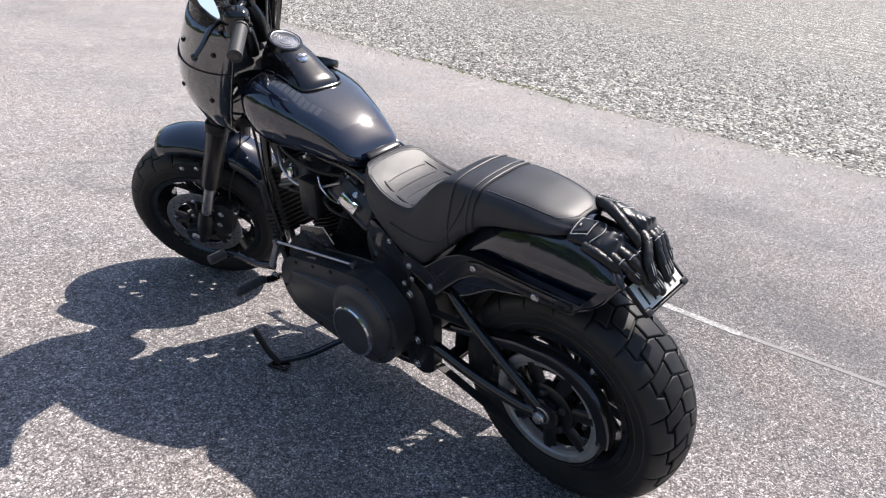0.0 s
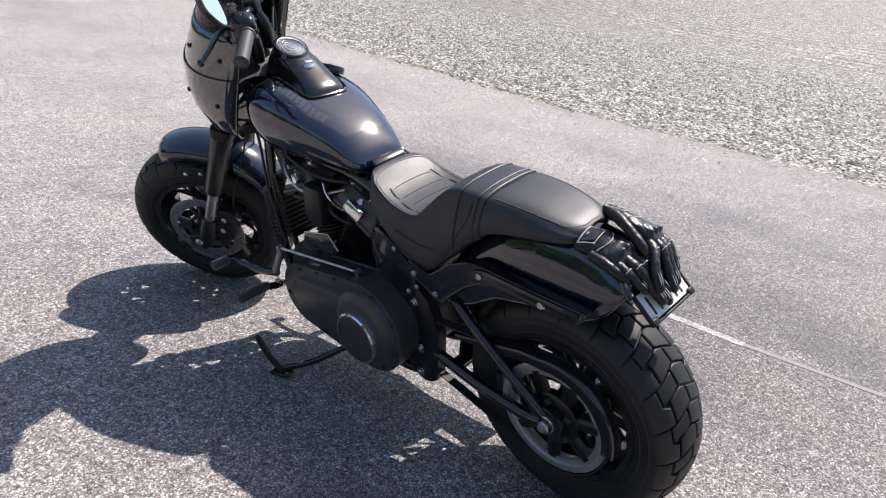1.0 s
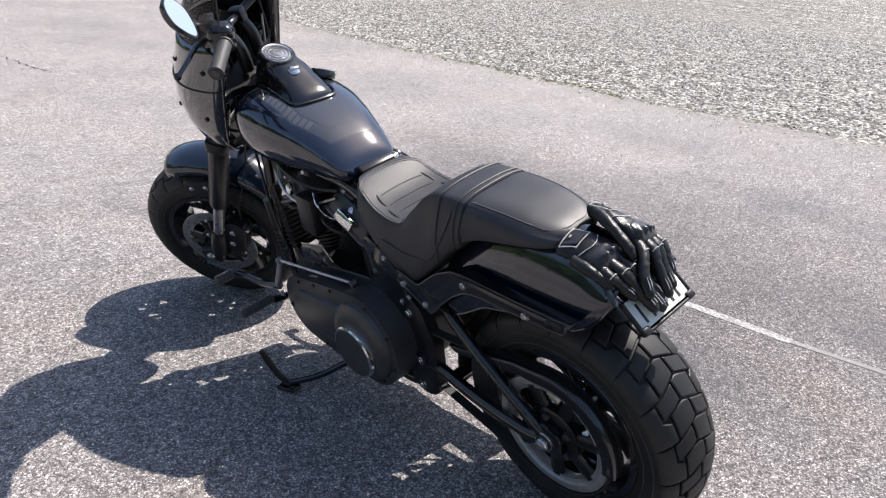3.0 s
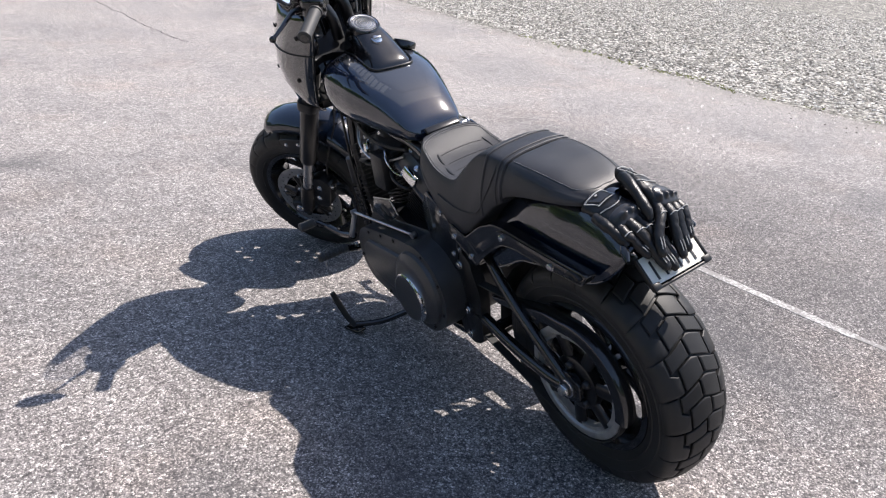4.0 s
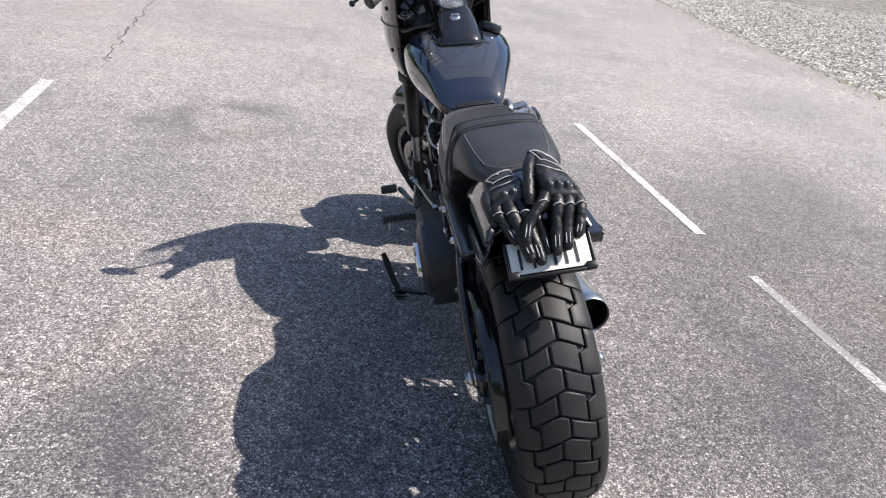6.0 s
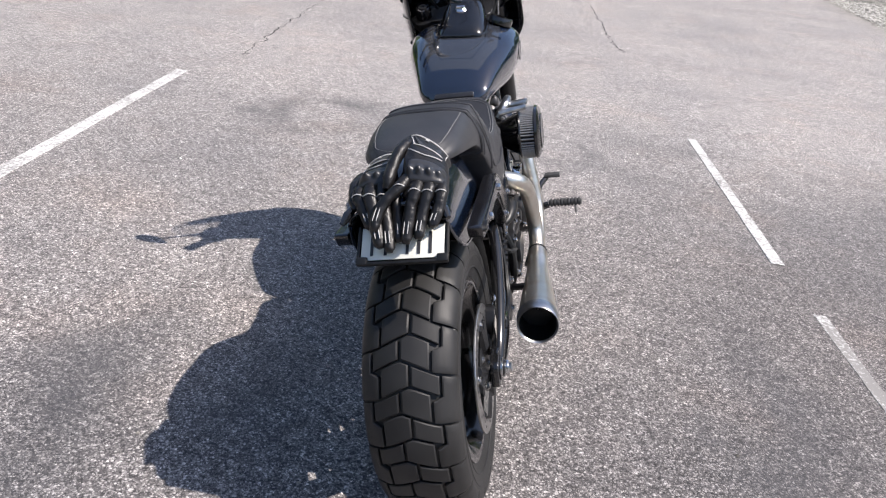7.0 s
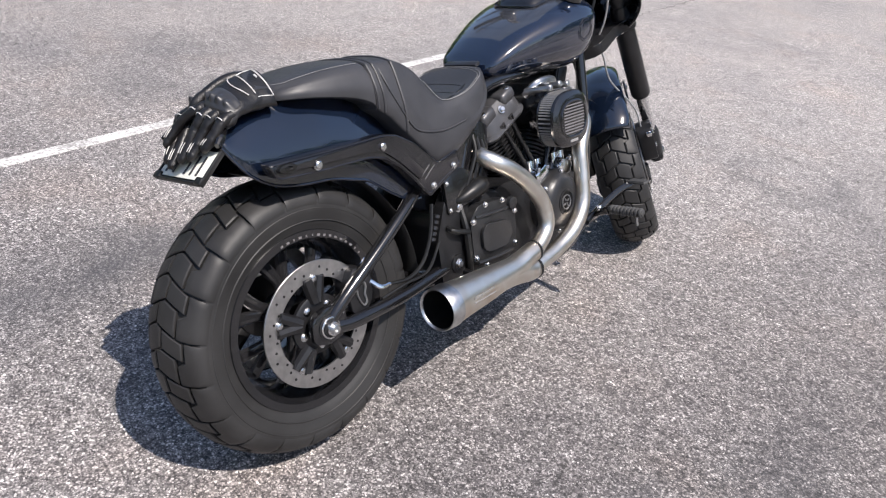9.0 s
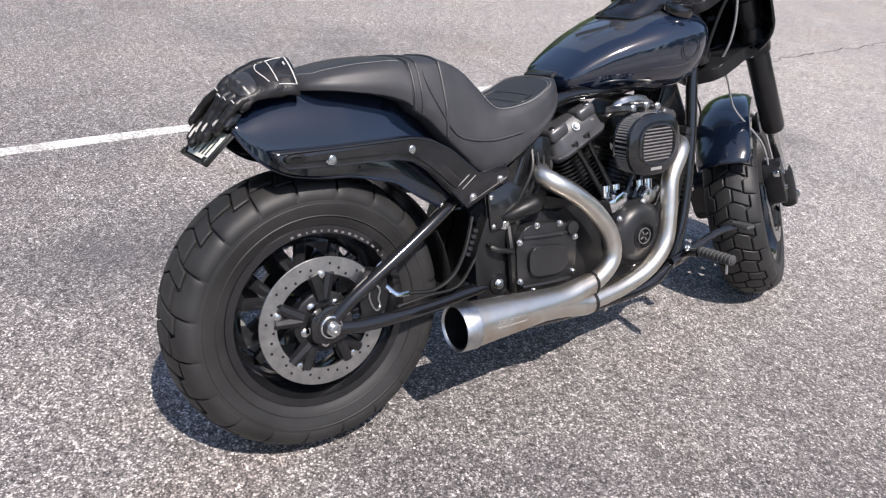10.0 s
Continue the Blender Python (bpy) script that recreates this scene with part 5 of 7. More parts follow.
    for k, (y0, y1) in enumerate(((0.585, 0.560), (0.602, 0.585), (0.620, 0.608))):
        part("engine_hose", tube(bmesh.new(), [(0.122, y0, 0.668 - 0.01 * k), (0.139, y0 - 0.012, 0.62), (0.140, y1 - 0.02, 0.56), (0.132, y1 - 0.05, 0.505)], 0.0058, 8, 5), PLASTIC, eb, "black rubber hose")
    # battery flank and wires on the left
    out = rounded([(0.50, 0.46), (0.47, 0.60), (0.55, 0.66), (0.63, 0.70), (0.66, 0.62), (0.62, 0.50)], 0.02, 3)
    lb = part("side_panel", slab(out, -0.14, -0.12, 0.006, 2), GLOSSBLACK, BIKE, "gloss black side panel")
    bolts("panel_bolt", [((-0.141, y, z), (-1, 0, 0)) for y, z in ((0.505, 0.525), (0.555, 0.648), (0.47, 0.555))], 0.0065, 0.006, lb)


crankcase()


def primary_cover():
    big, small = Vector((0.630, 0.372)), Vector((0.925, 0.358))
    out = []
    for a in np.linspace(0.35 * math.pi, 1.62 * math.pi, 26):
        out.append(tuple(big + 0.152 * Vector((math.cos(a), math.sin(a) * 1.0))))
    for a in np.linspace(-0.45 * math.pi, 0.42 * math.pi, 18):
        out.append(tuple(small + 0.112 * Vector((math.cos(a), math.sin(a)))))
    ob = part("primary_cover", slab(out, -0.115, -0.212, 0.020, 4), PRIMARY, BIKE, "dark grey primary drive cover")
    # domed clutch bulge and the long boss
    bm = lathe([(-0.205, 0.130), (-0.224, 0.123), (-0.236, 0.106), (-0.240, 0.090), (-0.240, 0.01)], (0, big.x, big.y), 48)
    part("clutch_dome", bm, PRIMARY, ob)
    bm = bmesh.new()
    rings = []
    for x, r in ((-0.205, 0.086), (-0.222, 0.078), (-0.228, 0.060)):
        o = []
        for a in np.linspace(0.5 * math.pi, 1.5 * math.pi, 12):
            o.append((x, 0.72 + r * math.cos(a), 0.37 + r * math.sin(a)))
        for a in np.linspace(-0.5 * math.pi, 0.5 * math.pi, 12):
            o.append((x, 0.92 + r * 0.8 * math.cos(a), 0.36 + r * 0.8 * math.sin(a)))
        rings.append(o)
    part("cover_boss", loft(rings), PRIMARY, ob)
    bm = lathe([(-0.239, 0.086), (-0.250, 0.085), (-0.254, 0.081), (-0.254, 0.077)], (0, 0.640, 0.345), 56)
    dc = part("derby_cover", bm, CHROME, ob, "round cover with a bright rim")
    bm = lathe([(-0.2538, 0.078), (-0.2552, 0.076), (-0.2552, 0.002)], (0, 0.640, 0.345), 56)
    part("derby_face", bm, PRIMARY, ob, "dark grey round cover face")
    spots = [big + 0.138 * Vector((math.cos(a), math.sin(a))) for a in (2 * math.pi * i / 8 + 0.3 for i in range(8))]
    spots = [(p.x, p.y) for p in spots if p.x <= 0.66] + [(0.76, 0.492), (0.85, 0.474), (0.94, 0.452), (1.02, 0.33), (0.85, 0.25)]
    bolts("cover_bolt", [((-0.211, y, z), (-1, 0, 0)) for y, z in spots], 0.0062, 0.006, ob, SATIN, "dark cover bolt", False)


primary_cover()


def left_controls():
    # shift lever, linkage and forward peg
    bm = bmesh.new()
    tube(bm, [(-0.205, 1.04, 0.487), (-0.212, 1.055, 0.44), (-0.22, 1.075, 0.385)], (0.012, 0.013, 0.014), 10, 4, True, (1, 0.7))
    arm = part("shift_arm", bm, ALLOY, BIKE, "bright shift arm")
    bm = bmesh.new()
    rod(bm, (-0.208, 1.035, 0.492), (-0.166, 0.70, 0.520), 0.0048, 10)
    for y, z, x in ((1.04, 0.49, -0.209), (0.70, 0.52, -0.166)):
        lathe([(x - 0.008, 0.011), (x + 0.008, 0.011)], (0, y, z), 14, bm=bm)
    part("shift_rod", bm, ALLOY, BIKE, "bright shift linkage rod")
    bm = bmesh.new()
    tube(bm, [(-0.215, 1.07, 0.385), (-0.235, 1.14, 0.375), (-0.255, 1.21, 0.385), (-0.27, 1.255, 0.39)], (0.014, 0.012, 0.011, 0.010), 10, 5)
    lever = part("shift_lever", bm, GLOSSBLACK, BIKE, "black toe shift lever")
    bm = lathe([(-0.345, 0.010), (-0.342, 0.017), (-0.285, 0.017), (-0.280, 0.010)], (0, 1.262, 0.392), 20)
    part("toe_peg", bm, GRIPRUBBER, lever, "rubber toe peg")
    forward_peg(-1)
    # coil cover between the barrels
    out = rounded([(0.86, 0.505), (0.79, 0.555), (0.83, 0.60), (0.95, 0.565), (0.97, 0.505)], 0.01, 3)
    cc = part("coil_bracket", slab(out, -0.165, -0.158, 0.002, 2), GLOSSBLACK, BIKE, "black bracket plate on the engine")
    part("bracket_slot", box((-0.166, 0.87, 0.548), (0.004, 0.055, 0.016), 0.002, (22, 0, 0)), FORKGREY, cc)
    bm = bmesh.new()
    tube(bm, [(-0.162, 0.79, 0.556), (-0.164, 0.83, 0.601), (-0.164, 0.95, 0.566)], 0.0025, 6, 1)
    part("bracket_edge", bm, ALLOY, cc)
    part("horn_cover", box((-0.125, 0.915, 0.665), (0.05, 0.085, 0.13), 0.014, (0, 0, 0)), WRINKLE, BIKE, "black horn cover between the cylinders")
    # side stand
    bm = bmesh.new()
    tube(bm, [(-0.10, 0.80, 0.165), (-0.16, 0.85, 0.135), (-0.24, 0.915, 0.095), (-0.335, 0.965, 0.100)], 0.011, 10, 4)
    st = part("side_stand", bm, GLOSSBLACK, BIKE, "black side stand swung out on the asphalt")
    bm = bmesh.new()
    tube(bm, [(-0.33, 0.955, 0.097), (-0.345, 0.985, 0.135), (-0.36, 1.005, 0.20), (-0.368, 1.012, 0.235)], (0.012, 0.012, 0.013, 0.010), 10, 4, True, (1.0, 0.7))
    part("stand_tab", bm, RUBBER, st, "rubber-tipped kick tab")
    part("stand_foot", box((-0.335, 0.955, 0.090), (0.045, 0.07, 0.012), 0.005, (0, -LEAN * -1, 20)), GLOSSBLACK, st)


def forward_peg(s):
    bm = bmesh.new()
    tube(bm, [(s * 0.10, 1.15, 0.245), (s * 0.15, 1.14, 0.28), (s * 0.20, 1.10, 0.315), (s * 0.235, 1.10, 0.325)], 0.013, 10, 4)
    br = part("peg_bracket", bm, GLOSSBLACK, BIKE, "gloss black forward control bracket")
    peg = part("foot_peg", lathe([(s * 0.235, 0.0115), (s * 0.352, 0.0115), (s * 0.354, 0.008)], (0, 1.108, 0.328), 12), GRIPRUBBER, br, "ribbed rubber foot peg")
    each("peg_rib", lathe([(s * 0.240, 0.011), (s * 0.242, 0.0155), (s * 0.248, 0.0155), (s * 0.250, 0.011)], (0, 1.108, 0.328), 16), GRIPRUBBER, peg, [Matrix.Translation((s * 0.0125 * i, 0, 0)) for i in range(9)])
    bolts("peg_bolt", [((s * 0.20, 1.10, 0.328), (s, 0, 0.2)), ((s * 0.118, 1.13, 0.262), (s, 0, 0.2))], 0.010, 0.010, br)
    bm = bmesh.new()
    tube(bm, [(s * 0.330, 1.108, 0.315), (s * 0.332, 1.108, 0.285)], 0.004, 8, 1)
    part("peg_feeler", bm, ALLOY, br)


left_controls()


def right_controls():
    forward_peg(1)
    bm = bmesh.new()
    tube(bm, [(0.175, 1.06, 0.29), (0.18, 1.13, 0.315), (0.20, 1.22, 0.355), (0.225, 1.275, 0.372)], (0.012, 0.011, 0.010, 0.010), 10, 5)
    bp = part("brake_pedal", bm, GLOSSBLACK, BIKE, "black brake pedal")
    bm = bmesh.new()
    for i in range(5):
        rod(bm, (0.220 + 0.0, 1.262 + 0.0065 * i, 0.383), (0.275, 1.262 + 0.0065 * i, 0.383), 0.0032, 8)
    box((0.247, 1.275, 0.378), (0.06, 0.036, 0.008), 0.003, bm=bm)
    part("pedal_pad", bm, GRIPRUBBER, bp, "ribbed pedal pad")
    bm = bmesh.new()
    tube(bm, [(0.175, 1.05, 0.285), (0.17, 0.95, 0.235), (0.16, 0.80, 0.225)], 0.007, 8, 4)
    part("brake_rod", bm, GLOSSBLACK, bp)


right_controls()


def air_cleaner():
    c = Vector((0.19, 0.908, 0.656))
    inset = Matrix.Translation((-0.016, 0, 0))
    inset_face = Matrix.Translation((0.0015, 0, 0.002))

    def oval(sy, sz, n=40, e=0.78):
        return [(math.copysign(abs(math.cos(a)) ** e, math.cos(a)) * sy * 0.95, math.copysign(abs(math.sin(a)) ** e, math.sin(a)) * sz * 0.95) for a in np.linspace(0, 2 * math.pi, n, endpoint=False)]

    def shell(rows):
        return loft([[(x, c.y + y, c.z + z) for y, z in oval(sy, sz)] for x, sy, sz in rows])

    back = part("air_cleaner", shell([(0.130, 0.050, 0.045), (0.180, 0.082, 0.070), (0.190, 0.100, 0.086), (0.194, 0.098, 0.084)]), GLOSSBLACK, BIKE, "black air cleaner with pleated filter and slotted face", inset)
    part("filter_core", shell([(0.188, 0.090, 0.078), (0.240, 0.090, 0.078)]), PLASTIC, back)
    each("filter_pleat", rod(bmesh.new(), (0.190, c.y, c.z), (0.236, c.y, c.z), 0.0026, 6), BADGE, back, [Matrix.Translation((0, y, z)) for y, z in oval(0.0945, 0.0825, 64)], "pale filter pleat")
    face = part("face_plate", shell([(0.234, 0.096, 0.083), (0.238, 0.100, 0.087), (0.246, 0.098, 0.085), (0.254, 0.084, 0.070), (0.255, 0.070, 0.052)]), GLOSSBLACK, back, "gloss black air cleaner face")
    for i in range(10):
        z = -0.039 + i * 0.0088
        w = 0.052 * (1 - (abs(z) / 0.054) ** 4) ** 0.5
        part("face_slat", rod(bmesh.new(), (0.2545, c.y - w, c.z + z), (0.2545, c.y + w, c.z + z), 0.0022, 6), SLAT, back, "grey horizontal slat", inset_face)
    part("face_ring", tube(bmesh.new(), [(0.2548, c.y + y * 0.72, c.z + 0.002 + z * 0.66) for y, z in oval(0.094, 0.082, 32)] + [(0.2548, c.y + oval(0.094, 0.082, 32)[0][0] * 0.72, c.z + 0.002)], 0.004, 8, 1), GLOSSBLACK, back)
    part("face_badge", box((0.254, c.y, c.z - 0.062), (0.004, 0.04, 0.008), 0.001), BADGE, back)
    for y, z in ((-0.06, 0.095), (0.0, 0.10), (0.05, 0.094)):
        bm = bmesh.new()
        rod(bm, (0.13, c.y + y, c.z + z - 0.01), (0.21, c.y + y * 0.8, c.z + z), 0.010, 10, 0.008)
        hexbolt(bm, (0.21, c.y + y * 0.8, c.z + z), (1, 0, 0), 0.008, 0.006)
        part("breather_bolt", bm, ALLOY, back, "bright breather bolt")
    bm = bmesh.new()
    tube(bm, [(0.12, c.y - 0.05, c.z + 0.07), (0.15, c.y - 0.03, c.z + 0.105), (0.15, c.y + 0.05, c.z + 0.105), (0.12, c.y + 0.08, c.z + 0.06)], 0.012, 10, 4)
    part("breather_pipe", bm, ALLOY, back, "bright breather pipe")
    # intake body between the barrels
    bm = bmesh.new()
    rod(bm, (-0.02, c.y + 0.03, c.z), (0.145, c.y + 0.03, c.z), 0.034, 20)
    box((0.03, c.y + 0.03, c.z + 0.03), (0.09, 0.07, 0.06), 0.01, bm=bm)
    part("intake_body", bm, GREYCOAT, BIKE, "dark grey intake body")


air_cleaner()


def exhaust():
    bm = bmesh.new()
    tube(bm, [(0.085, 0.655, 0.612), (0.130, 0.60, 0.606), (0.172, 0.612, 0.588), (0.188, 0.665, 0.555), (0.194, 0.735, 0.498), (0.197, 0.792, 0.425), (0.201, 0.798, 0.355), (0.205, 0.745, 0.310), (0.208, 0.690, 0.298)], 0.0245, 20, 7, False)
    part("rear_header", bm, STEEL, BIKE, "brushed stainless rear header pipe")
    bm = bmesh.new()
    tube(bm, [(0.085, 1.10, 0.628), (0.13, 1.115, 0.625), (0.158, 1.085, 0.60), (0.172, 1.04, 0.54), (0.186, 1.025, 0.45), (0.196, 1.005, 0.365), (0.200, 0.945, 0.305), (0.200, 0.85, 0.268), (0.205, 0.735, 0.252), (0.208, 0.690, 0.250)], 0.0245, 20, 7, False)
    part("front_header", bm, STEEL, BIKE, "brushed stainless front header pipe")
    # collector: two throats that merge into the muffler
    bm = bmesh.new()
    tube(bm, [(0.207, 0.722, 0.303), (0.208, 0.690, 0.297), (0.210, 0.62, 0.283), (0.212, 0.55, 0.281)], (0.0300, 0.0305, 0.035, 0.040), 22, 6, False)
    tube(bm, [(0.206, 0.722, 0.251), (0.208, 0.690, 0.251), (0.210, 0.62, 0.268), (0.212, 0.55, 0.279)], (0.0300, 0.0305, 0.035, 0.040), 22, 6, False)
    body = part("muffler", bm, STEEL, BIKE, "brushed stainless two-into-one muffler")
    d = Vector((0.012, -0.30, 0.006))
    a = Vector((0.212, 0.575, 0.2805))
    bm = bmesh.new()
    tube(bm, [a, a + d * 0.35, a + d * 0.75, a + d * 0.84], (0.039, 0.047, 0.0545, 0.0555), 32, 4, False)
    part("muffler_body", bm, STEEL, body)
    bm = bmesh.new()
    e = a + d * 0.83
    f = a + d * 0.985
    tube(bm, [e, e + (f - e) * 0.06, f - d * 0.01, f], (0.0555, 0.0585, 0.0575, 0.0555), 32, 1, False)
    tube(bm, [f, f - d * 0.01, f - d * 0.02], (0.0555, 0.0525, 0.051), 32, 1, False)
    part("end_cap", bm, ALLOY, body, "bright muffler end cap")
    bm = bmesh.new()
    tube(bm, [f - d * 0.015, f - d * 0.30, f - d * 0.31], (0.0515, 0.048, 0.002), 32, 1, False)
    part("muffler_bore", bm, PLASTIC, body, "sooty black bore")
    for z in (0.303, 0.251):
        part("joint_clamp", lathe([(-0.004, 0.0305), (-0.004, 0.0318), (0.004, 0.0318), (0.004, 0.0305)], (0.207, 0.722, z), 28, axis="y", caps=False), PLASTIC, body, "dark joint line")
    bm = bmesh.new()
    rnd = random.Random(2)
    for i in range(7):
        q = a + d * (0.40 + 0.045 * i)
        box(tuple(q + Vector((0.0512 + 0.0007 * i, 0, 0.012))), (0.0012, 0.009, rnd.choice((0.006, 0.008, 0.009))), 0, (0, 14, 0), bm)
    q = a + d * 0.53
    box(tuple(q + Vector((0.0535, 0, -0.001))), (0.0012, 0.09, 0.003), 0, (0, 0, 2), bm)
    tagged(part("muffler_marks", bm, BADGE, body, "small pale bars of lettering on the muffler"), kind="stuff")
    bm = bmesh.new()
    tube(bm, [(0.13, 0.50, 0.30), (0.16, 0.49, 0.30), (0.18, 0.485, 0.305)], 0.011, 8, 3)
    part("muffler_bracket", bm, SATIN, body)


exhaust()


def oil_cooler():
    """A finned cooler between the down tubes, with its hoses and a horn beside it."""
    ob = part("oil_cooler", box((0.0, 1.19, 0.54), (0.17, 0.045, 0.24), 0.010, (-14, 0, 0)), PLASTIC, BIKE, "black finned oil cooler")
    each("cooler_fin", box((0, 0, 0), (0.176, 0.05, 0.003), 0.0008), WRINKLE, ob, [pose(0, 1.19 + 0.25 * 0.016 * (i - 6), 0.54 + 0.016 * (i - 6), -14, 0, 0) for i in range(13)])
    for x in (-0.06, 0.05):
        part("cooler_hose", tube(bmesh.new(), [(x, 1.17, 0.43), (x * 1.2, 1.13, 0.36), (x, 1.05, 0.31)], 0.010, 10, 5), PLASTIC, ob, "black rubber hose")
    rg = part("voltage_regulator", box((-0.02, 1.155, 0.735), (0.12, 0.05, 0.10), 0.010, (-20, 0, 0)), WRINKLE, BIKE, "black finned voltage regulator")
    each("regulator_fin", box((0, 0, 0), (0.004, 0.060, 0.09), 0.001), WRINKLE, rg, [pose(-0.07 + 0.0145 * i, 1.155, 0.735, -20, 0, 0) for i in range(8)])
    for pts, r, mat in (([(-0.10, 1.10, 0.80), (-0.13, 1.02, 0.79), (-0.135, 0.93, 0.775), (-0.12, 0.85, 0.765), (-0.10, 0.78, 0.77)], 0.006, PLASTIC),
                        ([(-0.09, 1.12, 0.76), (-0.125, 1.06, 0.72), (-0.13, 0.99, 0.69), (-0.12, 0.90, 0.70), (-0.10, 0.80, 0.74)], 0.0045, ALLOY),
                        ([(-0.135, 0.86, 0.755), (-0.15, 0.83, 0.735), (-0.145, 0.80, 0.705), (-0.13, 0.78, 0.69)], 0.0032, CHROME)):
        part("engine_lead", tube(bmesh.new(), pts, r, 8, 5), mat, BIKE, "black engine lead" if mat is PLASTIC else "bright metal pipe")


oil_cooler()

# ---- motorcycle: front end, built straight ahead and turned with the steering ----
def fork_line(z, off=0.0):
    """The fork legs' y at height z."""
    return FRONT.y - 0.024 - (z - FRONT.z) * (math.tan(RAKE) + 0.035) + off


def front_end():
    for z, w in ((0.855, 0.020), (1.045, 0.016)):
        out = rounded([(-0.188, -0.036), (-0.188, 0.036), (-0.105, 0.036), (-0.06, 0.0), (0.06, 0.0), (0.105, 0.036), (0.188, 0.036), (0.188, -0.036), (0.120, -0.046), (0.05, -0.150), (-0.05, -0.150), (-0.120, -0.046)], 0.02, 3)
        own = bmesh.new()
        bridge(own, [[own.verts.new((x, q, -w)) for x, q in out], [own.verts.new((x, q, w)) for x, q in out]])
        bmesh.ops.bevel(own, geom=own.edges[:], offset=0.006, segments=2, affect="EDGES", profile=0.5, clamp_overlap=True)
        part("fork_yoke", merge(bmesh.new(), own, pose(0, fork_line(z), z, 26, 0, 0)), WRINKLE, BIKE, "satin black fork yoke", STEER)
    bm = bmesh.new()
    rod(bm, (0, fork_line(0.84, -0.125), 0.84), (0, fork_line(1.05, -0.125), 1.05), 0.034, 24)
    part("steering_head", bm, GLOSSBLACK, BIKE, "gloss black steering head", STEER)
    for s in (-1, 1):
        x = s * 0.145
        P = lambda z: (x, fork_line(z), z)
        bm = bmesh.new()
        rod(bm, P(1.085), P(0.58), 0.026, 24)
        leg = part("fork_leg", bm, FORKGREY, BIKE, "dark inverted fork leg", STEER)
        bm = bmesh.new()
        tube(bm, [P(1.06), P(1.085), P(1.093), P(1.094)], (0.028, 0.028, 0.024, 0.016), 24, 1)
        part("fork_cap", bm, GLOSSBLACK, leg, "gloss black fork cap")
        q = Vector(P(1.094))
        part("cap_ring", lathe([(0, 0.015), (0.004, 0.014), (0.004, 0.009), (0, 0.008)], n=24, axis="z"), FORKGREY, leg, "", Matrix.Translation(q) @ pose(0, 0, 0, 26, 0, 0))
        bm = bmesh.new()
        tube(bm, [P(0.91), P(0.885), P(0.592), P(0.582)], (0.029, 0.0355, 0.0355, 0.031), 24, 1)
        part("fork_shroud", bm, SATIN, leg, "satin black fork shroud")
        bm = bmesh.new()
        rod(bm, P(0.60), P(0.42), 0.0215, 20)
        part("fork_slider", bm, CHROME if s > 0 else FORKSILVER, leg, "polished fork slider" if s > 0 else "satin silver fork slider")
        bm = bmesh.new()
        tube(bm, [P(0.445), P(0.43), P(0.36), (x, FRONT.y - 0.014, 0.315)], (0.026, 0.030, 0.030, 0.026), 20, 1)
        box((x, FRONT.y - 0.005, 0.338), (0.05, 0.085, 0.06), 0.012, bm=bm)
        part("fork_foot", bm, WRINKLE, leg, "black fork foot")
        bolts("axle_bolt", [((s * 0.170, FRONT.y, 0.338), (s, 0, 0))], 0.013, 0.010, leg, None, "bright axle bolt")
        # caliper behind the leg
        out = rounded([(-0.05, -0.065), (-0.05, 0.065), (0.0, 0.085), (0.045, 0.06), (0.05, -0.05), (0.0, -0.08)], 0.018, 3)
        turn = pose(0, FRONT.y - 0.125, 0.41, 25, 0, 0)
        c = part("front_caliper", merge(bmesh.new(), slab(out, s * 0.094, s * 0.150, 0.008, 2), turn), WRINKLE, BIKE, "black front brake caliper", STEER)
        bolts("caliper_bolt", [(turn @ Vector((s * 0.150, 0, d)), (s, 0, 0)) for d in (-0.03, 0.03)], 0.009, 0.006, c)
        part("caliper_bridge", merge(bmesh.new(), box((s * 0.122, 0.0, 0.0), (0.040, 0.050, 0.10), 0.008), turn), GREYCOAT, c, "grey caliper bridge")
        each("pad_pin", rod(bmesh.new(), (s * 0.090, 0, 0), (s * 0.154, 0, 0), 0.004, 10), BOLT, c, [turn @ Matrix.Translation((0, 0.03, d)) for d in (-0.045, 0.045)], "bright pad pin")
        part("banjo_union", merge(bmesh.new(), box((s * 0.135, -0.045, 0.055), (0.022, 0.030, 0.016), 0.004), turn), CHROME, c, "bright banjo union")
        # brake pipe
        bm = bmesh.new()
        tube(bm, [(s * 0.030, 1.372, 0.830), (s * 0.046, 1.390, 0.800), (s * 0.052, 1.412, 0.760), (s * 0.052, 1.452, 0.675), (s * 0.096, 1.497, 0.581), (s * 0.112, 1.522, 0.530), (s * 0.114, 1.545, 0.466)], 0.0032, 8, 6)
        part("brake_pipe", bm, WIRE if s > 0 else PLASTIC, c, "thin clear-sleeved brake pipe" if s > 0 else "thin black brake pipe")
    # fender
    rings = []
    for i in range(30):
        a = radians(74.8 + 81.5 * i / 29)
        R, hw = 0.3598, 0.0887
        if i < 2 or i > 27:
            hw *= 0.93
        ring = []
        for g in np.linspace(-1, 1, 15):
            ang = g * 1.25
            x = hw * math.sin(ang) / math.sin(1.25)
            rr = R - 0.036 * (1 - math.cos(ang)) / (1 - math.cos(1.25)) - (0.018 if abs(g) == 1 else 0)
            ring.append((x, FRONT.y - 0.0244 + rr * math.cos(a), FRONT.z + 0.0329 + rr * math.sin(a)))
        rings.append(ring)
    ff = part("front_fender", loft(rings, False, False), PAINT, BIKE, "short gloss navy-black front fender", STEER, 1.2)
    thick(ff, 0.003)
